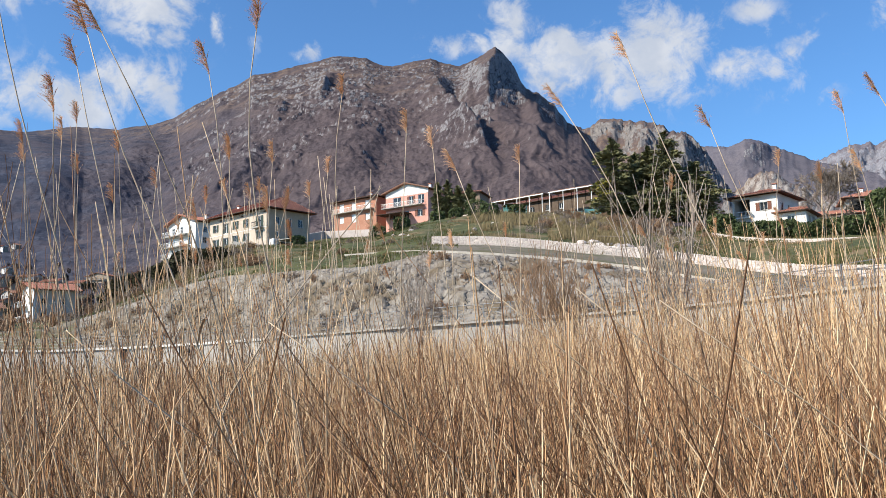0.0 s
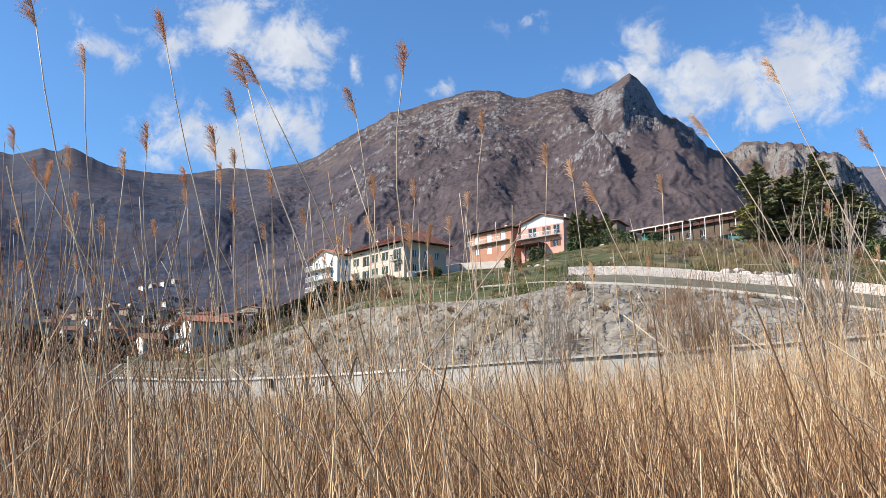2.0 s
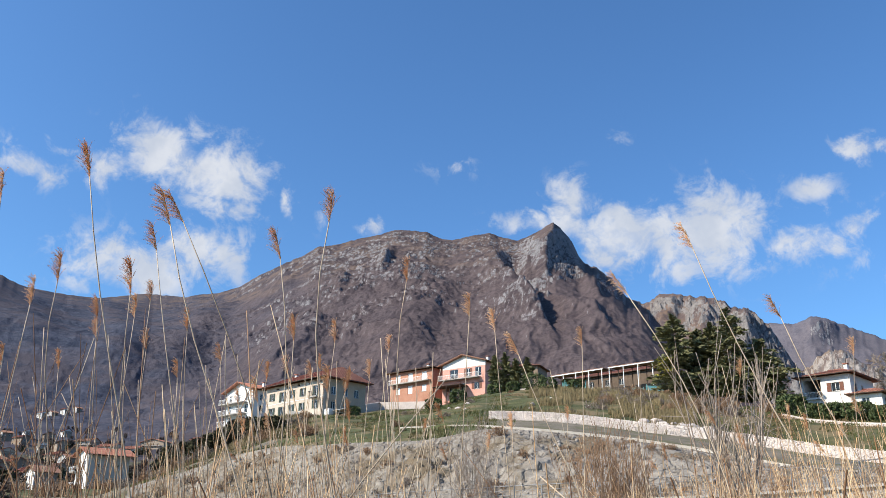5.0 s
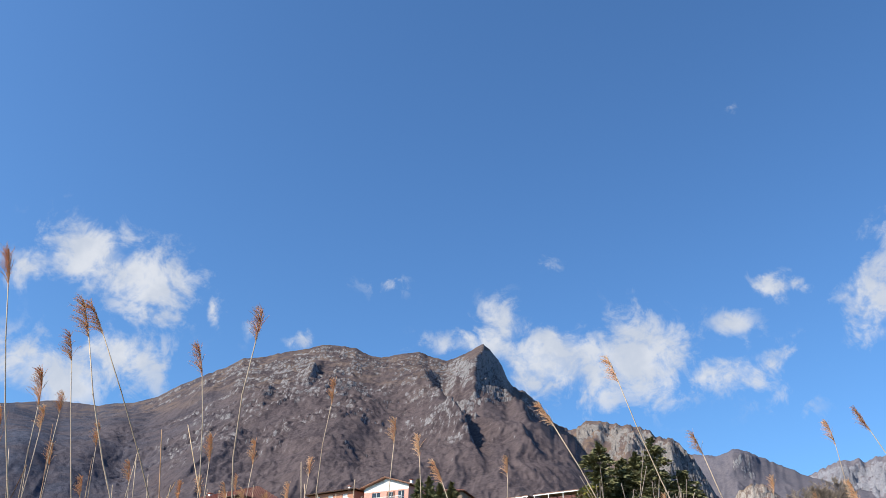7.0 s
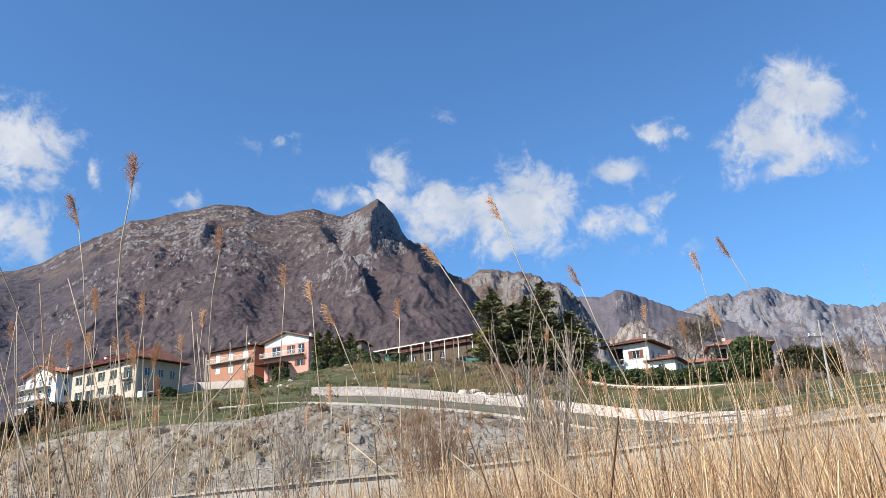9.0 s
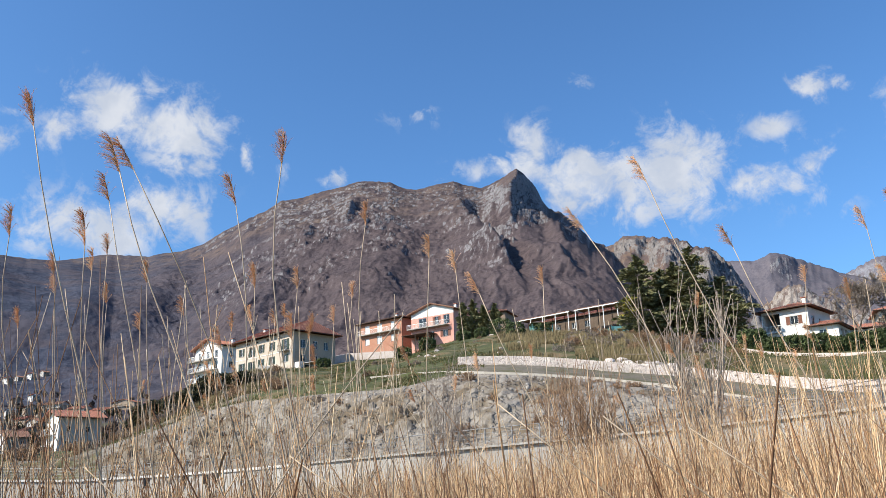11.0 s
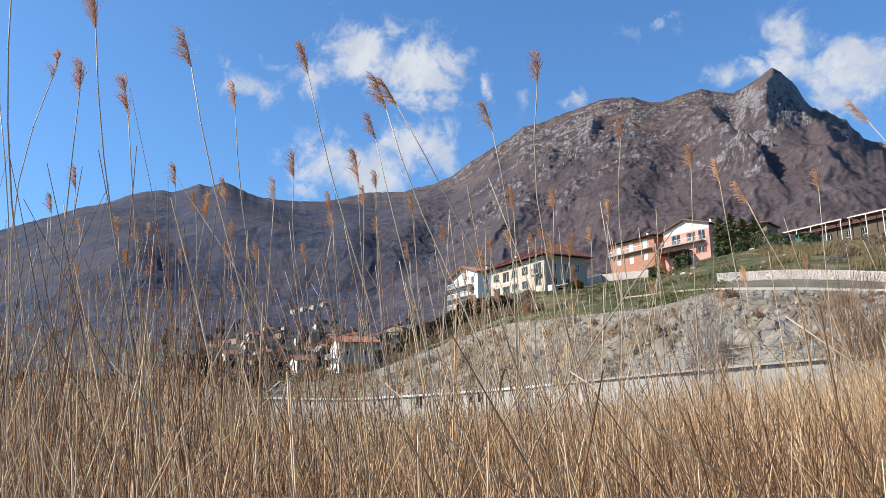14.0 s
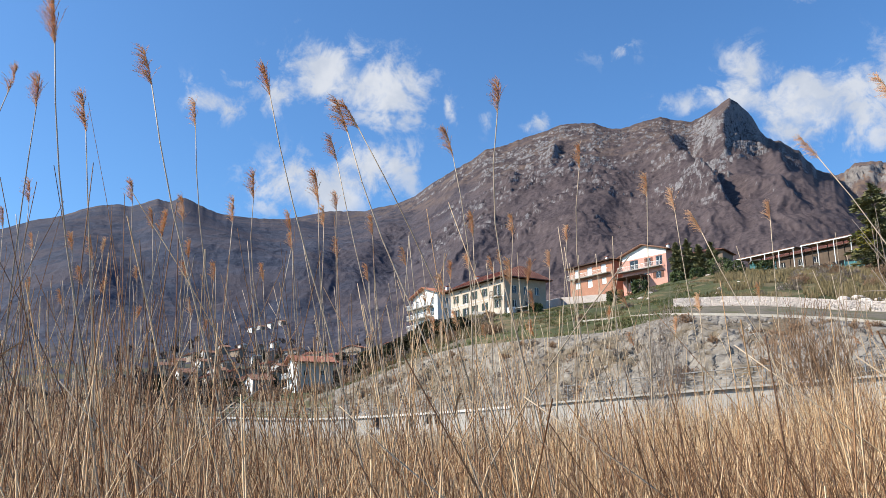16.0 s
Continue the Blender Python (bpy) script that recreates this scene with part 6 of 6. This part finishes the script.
pole = empty("utility_pole", Matrix.Translation(place(33.2, 4.5, 72.0)), "pale concrete utility pole with a short cross arm", "pole")
part("mast", tube(bmesh.new(), [(0, 0, -1), (0.05, 0, 8.0)], [0.12, 0.07], 10), MAT["concrete"], pole)
part("cross_arm", boxed(-1.1, 0.3, -0.05, 0.05, 6.6, 6.72, bevel=0.01), MAT["steel"], pole)
for x in (-1.0, -0.5, 0.2):
    part("insulator", tube(bmesh.new(), [(x, 0, 6.72), (x, 0, 6.95)], [0.04, 0.06], 8), MAT["frame_white"], pole)
# the low garden wall under the villa's hedge
for a0, f0, a1, f1 in ((18.2, 0.62, 19.5, 0.54), (19.5, 0.54, 21.8, 0.50), (21.8, 0.50, 24.2, 0.49), (24.2, 0.49, 26.6, 0.50), (26.6, 0.50, 29.0, 0.52)):
    p, q = on_meadow(a0, f0), on_meadow(a1, f1)
    d = q - p
    L = math.hypot(d.x, d.y)
    bm = boxed(0, L, 0, 0.3, -0.8, 0.35, bevel=0.02)
    for v in bm.verts:
        v.co.z += d.z * v.co.x / L
    ob = tagged(part("garden_kerb", bm, MAT["stone_wall"]), "low pale stone kerb below the hedge", "wall", kind="structure")
    ob.matrix_world = Matrix.Translation(p) @ Matrix.Rotation(math.atan2(d.y, d.x), 4, "Z")


def wall_stones():
    """Rough stones laid in courses on the face of the upper wall, joined into one mesh."""
    rng = np.random.RandomState(8)
    verts, faces = [], []
    cube = np.array([(a, b, c) for a in (0, 1) for b in (0, 1) for c in (0, 1)], float)
    quad = np.array([(0, 1, 3, 2), (4, 6, 7, 5), (0, 4, 5, 1), (2, 3, 7, 6), (0, 2, 6, 4), (1, 5, 7, 3)])
    for row in range(9):
        a = -0.7
        while a < 30.6:
            e, r = (float(q[0]) for q in line(UPPER, np.array([a])))
            w = 0.12 + 0.16 * rng.rand()
            da = math.degrees(w / r)
            base = on_land(a, r, EYE + r * math.tan(radians(e)))
            nxt = on_land(a + da, float(line(UPPER, np.array([a + da]))[1][0]), 0)
            u = Vector((nxt.x - base.x, nxt.y - base.y, 0)).normalized()
            n = Vector((u.y, -u.x, 0))
            h = 0.106
            z0 = base.z + 0.03 + row * 0.101 + rng.randn() * 0.008
            c = cube * [w * 1.08, 0.004 + 0.007 * rng.rand(), h * (1.0 + 0.06 * rng.rand())] + rng.randn(8, 3) * 0.003
            pts = np.array(base)[None] * [1, 1, 0] + [[0, 0, z0]] + c[:, :1] * np.array(u)[None] + c[:, 1:2] * np.array(n)[None] + c[:, 2:] * [[0, 0, 1]]
            faces.append(quad + 8 * len(verts))
            verts.append(pts)
            a += da * (1.0 + 0.08 * rng.rand())
    ob = soup("wall_stones", np.concatenate(verts), np.concatenate(faces), MAT["stones"])
    tagged(ob, "rough pinkish white stones of the upper wall", "stones", kind="stuff")


wall_stones()


def boulder(origin, size, seed):
    """A rough pale block of stone lying on the bank."""
    rng = random.Random(seed)
    bm = bmesh.new()
    bmesh.ops.create_icosphere(bm, subdivisions=2, radius=1.0)
    for v in bm.verts:
        v.co *= 0.75 + 0.4 * rng.random()
        v.co.x *= size * 0.8
        v.co.y *= size * 0.55
        v.co.z *= size * 0.42
    ob = part("boulder", bm, MAT["stone_wall"])
    ob.matrix_world = Matrix.Translation(origin) @ pose(0, 0, 0, 0, 0, rng.uniform(0, 180))
    return tagged(ob, "rough pale boulder on the bank above the stone wall", "boulder", "boulders above the wall")


rnd = random.Random(44)
for k in range(16):
    a = 9.6 + 4.4 * k / 15 + rnd.uniform(-0.15, 0.15)
    p = on_meadow(a, rnd.uniform(0.03, 0.10))
    boulder(p + Vector((0, 0, 0.45)), rnd.uniform(0.6, 1.3), 200 + k)
for k in range(10):
    a = rnd.uniform(-4.0, 6.0)
    boulder(on_meadow(a, rnd.uniform(0.15, 0.5)) + Vector((0, 0, 0.2)), rnd.uniform(0.35, 0.7), 240 + k)

# ---- the reed bed ----


def reed_field(name, n, r0, r1, a0, a1, height, spread, width, lean, material, seed, label, power=1.0, segs=3, sides=3, dead=0.08, tall=None):
    """n dry reeds joined into one mesh: bowed, tapering stems between r0 and r1 metres from the eye."""
    rng = np.random.RandomState(seed)
    r = np.sqrt(r0 ** 2 + (r1 ** 2 - r0 ** 2) * rng.rand(n) ** power)
    az = np.radians(a0 + (a1 - a0) * rng.rand(n))
    keep = r < np.interp(np.degrees(az), AZ, wall_top[1]) - 0.8
    r, az, n = r[keep], az[keep], int(keep.sum())
    base = np.stack([r * np.sin(az), r * np.cos(az), np.zeros(n)], -1)
    patch = fbm(base[:, 0] * 0.22 + 40, base[:, 1] * 0.22 + 40, 3, seed)
    H = height * (0.72 + 0.56 * patch) + spread * rng.randn(n)
    H = np.clip(H, 0.5, None)
    if tall:
        H *= np.interp(np.degrees(az), *tall)
    th = rng.rand(n) * 2 * np.pi
    L = np.abs(rng.randn(n)) * lean
    broken = rng.rand(n) < dead
    L = np.minimum(np.where(broken, L * 3.2 + 0.35, L), 0.95)
    dirx, diry = np.cos(th) * L - 0.06, np.sin(th) * L
    bow = rng.randn(n) * 0.10
    w = width * (0.6 + 0.8 * rng.rand(n)) / 2
    phase = rng.rand(n) * 6.28
    verts = np.zeros((n, segs + 1, sides, 3))
    for k in range(segs + 1):
        t = k / segs
        cx = base[:, 0] + H * (dirx * t ** 1.3 + bow * np.sin(np.pi * t) * 0.5)
        cy = base[:, 1] + H * (diry * t ** 1.3 + bow * np.cos(3 * t) * 0.2)
        cz = H * t * np.sqrt(np.clip(1 - L * L * 0.6, 0.15, 1)) - 0.02
        rad = w * (1 - 0.62 * t)
        for j in range(sides):
            q = phase + 2 * np.pi * j / sides
            verts[:, k, j] = np.stack([cx + rad * np.cos(q), cy + rad * np.sin(q), cz], -1)
    i0 = (np.arange(n) * (segs + 1) * sides)[:, None, None]
    kk, jj = np.arange(segs)[None, :, None], np.arange(sides)[None, None, :]
    a = i0 + kk * sides + jj
    b = i0 + kk * sides + (jj + 1) % sides
    faces = np.stack([a, b, b + sides, a + sides], -1).reshape(-1, 4)
    ob = soup(name, verts.reshape(-1, 3), faces, MAT[material], smooth=True)
    return tagged(ob, label, "reeds", kind="stuff")


EVEN = ([-60, -42, -30, -5, 10, 25, 46], [1.12, 1.08, 0.98, 0.97, 1.02, 1.10, 1.14])
SKEW = ([-60, -39, -34, -29, -14, -4, 8, 19, 27, 46], [1.35, 1.3, 1.05, 0.68, 0.78, 1.02, 1.14, 1.34, 1.45, 1.5])
reed_field("front_reeds", 620, 1.25, 2.6, -62, 48, 1.22, 0.14, 0.0085, 0.15, "reed", 9, "thick dry reed stems at the edge of the bed", segs=5, sides=5, dead=0.06)
reed_field("near_reeds", 6600, 2.5, 8, -60, 46, 1.56, 0.17, 0.0102, 0.28, "reed", 1, "dense golden dry reed stems standing in the bed", segs=4, sides=4, tall=EVEN)
reed_field("fallen_reeds", 4200, 1.6, 8, -60, 46, 1.2, 0.3, 0.0085, 0.45, "reed", 6, "broken dry reeds lying crosswise in the bed", segs=3, sides=4, dead=0.5)
reed_field("old_reeds", 1800, 2.2, 9, -60, 46, 1.68, 0.25, 0.0085, 0.35, "reed_old", 16, "old dark brown reeds lying crosswise among the golden ones", segs=4, sides=4, dead=0.35)
reed_field("tangled_reeds", 2200, 2.5, 6.2, -2, 48, 1.75, 0.2, 0.009, 0.62, "reed_old", 26, "tangled brown reeds bent over one another", segs=4, sides=4, dead=0.3)
reed_field("litter_reeds", 2600, 2.6, 7.5, -62, 48, 1.42, 0.15, 0.008, 0.6, "reed_old", 27, "low broken brown reeds at the foot of the bed", segs=3, sides=3, dead=0.4)
reed_field("middle_reeds", 15000, 8, 26, -58, 46, 1.90, 0.26, 0.0135, 0.18, "reed", 2, "dense golden dry reeds of the wide bed", tall=SKEW)
reed_field("far_reeds", 22000, 26, 92, -58, 46, 2.3, 0.38, 0.026, 0.12, "reed_far", 3, "pale straw-coloured far part of the reed bed", segs=2, tall=SKEW)
reed_field("tall_canes", 260, 3.8, 12, -60, 42, 2.35, 0.25, 0.0095, 0.13, "reed", 4, "tall bare canes rising out of the reed bed", segs=5, sides=4, dead=0.03)
reed_field("west_canes", 380, 3.8, 9.5, -58, -8, 2.5, 0.3, 0.0115, 0.13, "reed", 14, "tall bare canes rising out of the reed bed", segs=6, sides=4, dead=0.03)
reed_field("dark_canes", 330, 3.4, 8.5, -58, -18, 2.45, 0.35, 0.0095, 0.17, "reed_old", 15, "tall dark weathered canes among the pale ones", segs=6, sides=4, dead=0.05)

# ---- single tall reeds with plumes ----


def plume_mesh(seed, length=0.24, strands=62):
    """A feathery panicle along +z: long silky branchlets that sweep upwards, thin out and bend over to -x."""
    rng = np.random.RandomState(seed)
    segs, rad = [], []
    sweep = 0.02 + 0.10 * rng.rand()
    axis = lambda t: np.array([-sweep * length * t ** 2.2, 0, length * t])
    for k in range(strands):
        t = 0.80 * rng.rand() ** 0.85
        p = axis(t)
        L = length * (0.22 + 0.26 * rng.rand()) * (1.2 - 0.75 * t)
        a = rng.randn() * 1.0 + math.pi
        out = 0.10 + 0.52 * rng.rand() ** 1.3
        for j in range(5):
            d = np.array([math.cos(a) * out * (1 + j * 0.2) - 2.2 * sweep * t - 0.10 * j, math.sin(a) * out, 1.0 - j * 0.12])
            q = p + d / np.linalg.norm(d) * L / 5
            segs.append((p, q))
            rad.append((0.0012 - 0.00017 * j, 0.0011 - 0.00017 * j))
            for _ in range(3):
                h = d / np.linalg.norm(d) + rng.randn(3) * 0.30
                o = p + (q - p) * rng.rand()
                segs.append((o, o + h / np.linalg.norm(h) * (0.010 + 0.014 * rng.rand())))
                rad.append((0.0007, 0.0002))
            p = q
    for k in range(6):
        segs.append((axis(k / 7), axis((k + 1) / 7)))
        rad.append((0.0022 - 0.0002 * k, 0.0020 - 0.0002 * k))
    v, f = sticks(segs, rad)
    me = bpy.data.meshes.new("plume")
    me.from_pydata([tuple(p) for p in v], [], [tuple(map(int, q)) for q in f])
    me.materials.append(MAT["plume"])
    return me


PLUMES = [plume_mesh(s) for s in range(8)]


def tall_reed(az_tip, el_tip, az_mid, az_low, r, el_low, seed, plume=True, width=0.0105, stand=(0.0, 0.0), label="tall dry reed with a feathery brown plume"):
    """One reed: its stem bends through three headings at its tip, its middle and low down, and stands on the ground."""
    rng = random.Random(seed)
    el_mid = el_low + (el_tip - el_low) * 0.56
    E, A = (el_low, el_mid, el_tip), (az_low, az_mid, az_tip)
    top_z = EYE + r * math.tan(radians(el_tip))
    stem_top = top_z - (0.20 if plume else 0.0)

    def heading(el):
        def quad(x):
            return sum(A[i] * math.prod((x - E[j]) / (E[i] - E[j]) for j in range(3) if j != i) for i in range(3))
        if el >= el_low:
            return quad(el)
        slope = max(-0.45, min(0.45, quad(el_low + 0.2) * 5 - quad(el_low) * 5))
        return A[0] + slope * 0.8 * (el - el_low)

    pts = []
    n = 11
    for k in range(n + 1):
        z = stem_top * k / n
        el = math.degrees(math.atan2(z - EYE, r))
        pts.append(on_land(heading(max(el, el_low - 22)), r, z + stand[1] * k / n) + Vector((stand[0], 0, 0)))
    b = pts[0].copy()
    b.z = 0
    top = empty("reed", Matrix.Translation(b), label, "reed", "tall reeds")
    local = [p - b for p in pts]
    local[0].z = -0.03
    bm = tube(bmesh.new(), local, [width * (1 - 0.55 * k / n) / 2 for k in range(n + 1)], 5)
    for k in range(2, n, 2):                     # nodes on the cane
        p, d = local[k], (local[k] - local[k - 1]).normalized()
        tube(bm, [p - d * 0.004, p + d * 0.004], [width * (1 - 0.55 * k / n) * 0.6] * 2, 5)
    part("stem", bm, MAT["stem"], top, smooth=True)
    way = (local[-1] - local[-2]).normalized()
    if plume:
        ob = new("plume", PLUMES[seed % len(PLUMES)])
        ob.parent = top
        s = rng.uniform(0.85, 1.1)
        side = (Vector((math.cos(radians(az_tip)), -math.sin(radians(az_tip)), 0)) - way * way.x).normalized()   # the wind bends plumes to one side
        side = (side - way * side.dot(way)).normalized()
        turn = Matrix((side, way.cross(side), way)).transposed()
        ob.matrix_local = Matrix.Translation(local[-1] - way * 0.05) @ turn.to_4x4() @ Matrix.Rotation(rng.uniform(-1.1, 1.1), 4, "Z") @ Matrix.Scale(s, 4)
    for k in (4, 6):                             # dry leaf blades left on the cane
        if rng.random() < 0.45:
            p = local[k]
            L, a = rng.uniform(0.15, 0.35), rng.uniform(0, 6.28)
            u = Vector((math.cos(a), math.sin(a), rng.uniform(0.2, 1.2))).normalized()
            s = u.cross(Vector((0, 0, 1))).normalized() * 0.006
            bm = bmesh.new()
            rows = [(p, 0.4), (p + u * L * 0.4, 1.0), (p + u * L * 0.75 - Vector((0, 0, L * 0.12)), 0.7), (p + u * L - Vector((0, 0, L * 0.3)), 0.05)]
            vs = [(bm.verts.new(q - s * w), bm.verts.new(q + Vector((0, 0, -0.002)) * w), bm.verts.new(q + s * w)) for q, w in rows]
            for (a0, b0, c0), (a1, b1, c1) in zip(vs, vs[1:]):
                bm.faces.new((a0, b0, b1, a1))
                bm.faces.new((b0, c0, c1, b1))
            part("leaf", bm, MAT["stem"], top)
    return top


# heading of the tip, its height in degrees, headings half way and low on the stem
REEDS_A = [(-51.2, 21.7, -49.8, -48.9), (-43.5, 27.5, -42.6, -40.5), (-37.5, 25.9, -35.8, -32.9), (-44.9, 23.5, -46.9, -47.1), (-43.9, 22.9, -44.2, -44.4), (-41.2, 22.1, -40.5, -39.6), (-34.0, 22.8, -33.5, -32.1),
           (-29.4, 25.7, -27.5, -24.5), (-24.0, 23.8, -19.9, -15.9), (-23.9, 23.7, -21.8, -18.1), (-24.4, 21.0, -23.1, -21.3), (-16.0, 21.6, -14.8, -14.3), (-11.5, 25.0, -12.5, -11.4), (-6.0, 20.1, -6.8, -6.5),
           (-48.5, 29.3, -48.2, -46.5), (-49.1, 21.6, -48.0, -47.2), (-37.8, 17.0, -37.6, -37.4), (-36.4, 15.3, -36.2, -36.0), (-29.5, 18.1, -29.8, -29.0), (-25.2, 18.2, -25.1, -24.7)]
REEDS_B = [(-23.9, 17.2, -23.9, -23.5), (-34.4, 16.1, -34.3, -34.1), (-35.4, 14.9, -36.0, -36.7), (-27.3, 15.5, -26.8, -26.3), (-21.4, 15.5, -21.2, -20.6), (-31.0, 16.3, -31.2, -31.4), (-43.9, 16.2, -43.9, -43.8),
           (-43.5, 13.1, -43.4, -43.3), (-41.2, 13.3, -41.0, -40.4), (-40.0, 13.1, -39.8, -39.4), (-39.1, 13.2, -39.6, -40.2), (-37.2, 11.5, -37.0, -36.9), (-32.1, 11.9, -32.2, -32.3), (-38.6, 10.4, -39.6, -40.2),
           (-23.8, 13.7, -23.8, -23.6), (-29.0, 11.9, -28.8, -28.5), (-7.5, 14.4, -7.8, -8.3), (-11.2, 15.3, -11.5, -11.6), (-8.8, 12.8, -8.9, -9.1), (-14.2, 15.7, -14.1, -14.1)]
REEDS_C = [(12.5, 22.5, 15.1, 19.1), (7.2, 19.4, 11.0, 14.0), (17.9, 17.2, 19.5, 22.3), (26.5, 16.8, 26.9, 27.6), (22.8, 13.7, 22.3, 22.1), (27.1, 13.0, 27.7, 28.5), (5.5, 15.2, 5.4, 5.3),
           (-0.8, 16.7, -0.4, 0.2), (-2.4, 18.1, -2.7, -3.0), (0.3, 15.2, 1.9, 4.4), (16.1, 12.6, 15.3, 14.7), (18.6, 9.3, 18.3, 18.0), (-5.1, 8.8, -5.4, -5.5), (0.6, 9.1, 0.6, 0.7),
           (27.7, 17.8, 30.1, 30.9)]
REEDS_D = [(-40.6, 11.0, -40.2, -39.7), (-43.4, 10.3, -43.5, -43.6), (-41.7, 9.5, -41.4, -41.0), (-33.8, 13.3, -34.1, -34.0), (-34.2, 11.9, -33.8, -33.4), (-36.6, 8.7, -37.2, -37.9), (-33.6, 9.2, -33.6, -33.3),
           (-32.4, 8.0, -32.7, -33.0), (-27.1, 14.1, -26.9, -26.4), (-24.9, 16.1, -24.9, -25.2), (-13.1, 12.6, -12.6, -12.0), (-12.3, 12.9, -12.4, -12.2), (-15.8, 12.0, -16.1, -16.4), (-14.8, 12.7, -14.2, -13.7),
           (-15.6, 8.6, -15.4, -15.0), (-13.6, 7.7, -13.5, -13.2), (-45.3, 14.6, -45.2, -44.8), (-21.8, 12.1, -21.6, -21.2), (-19.2, 13.0, -18.8, -18.1), (-17.7, 10.2, -17.6, -17.2)]
seed = 0
for rows, low, stand in ((REEDS_A, 8.0, (-0.031, -0.015)), (REEDS_B, 6.0, (-0.031, -0.015)), (REEDS_C, 5.4, (0.04, -0.037)), (REEDS_D, 5.0, (-0.02, -0.012))):
    for a, e, am, al in rows:
        seed += 1
        r = min(11.0, max(3.4, 1.95 / math.tan(radians(e)) * (0.9 + 0.25 * ((seed * 37) % 10) / 10)))
        tall_reed(a, e, am, al, r, low, seed, stand=stand, width=0.0125)
# more of them, lower and farther in
rnd = random.Random(12)
for k in range(110):
    a, e = rnd.uniform(-54, 38), rnd.uniform(5.0, 12.5)
    seed += 1
    tilt = rnd.gauss(0.5, 1.0)
    tall_reed(a, e, a + tilt * 0.5, a + tilt * 1.2, min(15.0, rnd.uniform(1.3, 1.7) / math.tan(radians(e))), 3.0, seed, plume=k % 5 < 2 and a > -18)
# a thicker stand of them to the west
for k in range(90):
    a, e = rnd.uniform(-55, -4), rnd.uniform(5.0, 14.0)
    seed += 1
    tilt = rnd.gauss(0.4, 1.1)
    tall_reed(a, e, a + tilt * 0.5, a + tilt * 1.2, min(14.0, rnd.uniform(1.25, 1.6) / math.tan(radians(e))), 3.0, seed, plume=k % 6 < 2 and e < 8, width=0.0115)
# bare canes that lean across the others
for a, e, am, al, low, r in ((-4.3, 12.2, -9.3, -14.4, -2.0, 3.6), (-24.5, 2.5, -20.0, -13.0, -7.0, 3.2), (2.0, 6.0, 7.0, 13.0, -4.0, 3.4), (9.0, 5.0, 14.0, 21.0, -5.0, 3.0), (-42.0, 4.0, -38.0, -31.0, -6.0, 3.4),
                             (14.5, 4.0, 20.0, 27.0, -6.0, 2.8), (-12.0, 3.0, -6.0, 1.0, -7.0, 3.2), (-30.0, 3.5, -34.0, -39.0, -5.0, 3.3)):
    seed += 1
    tall_reed(a, e, am, al, r, low, seed, plume=False, width=0.011, stand=(0.04, -0.037), label="bare broken cane leaning across the reeds")
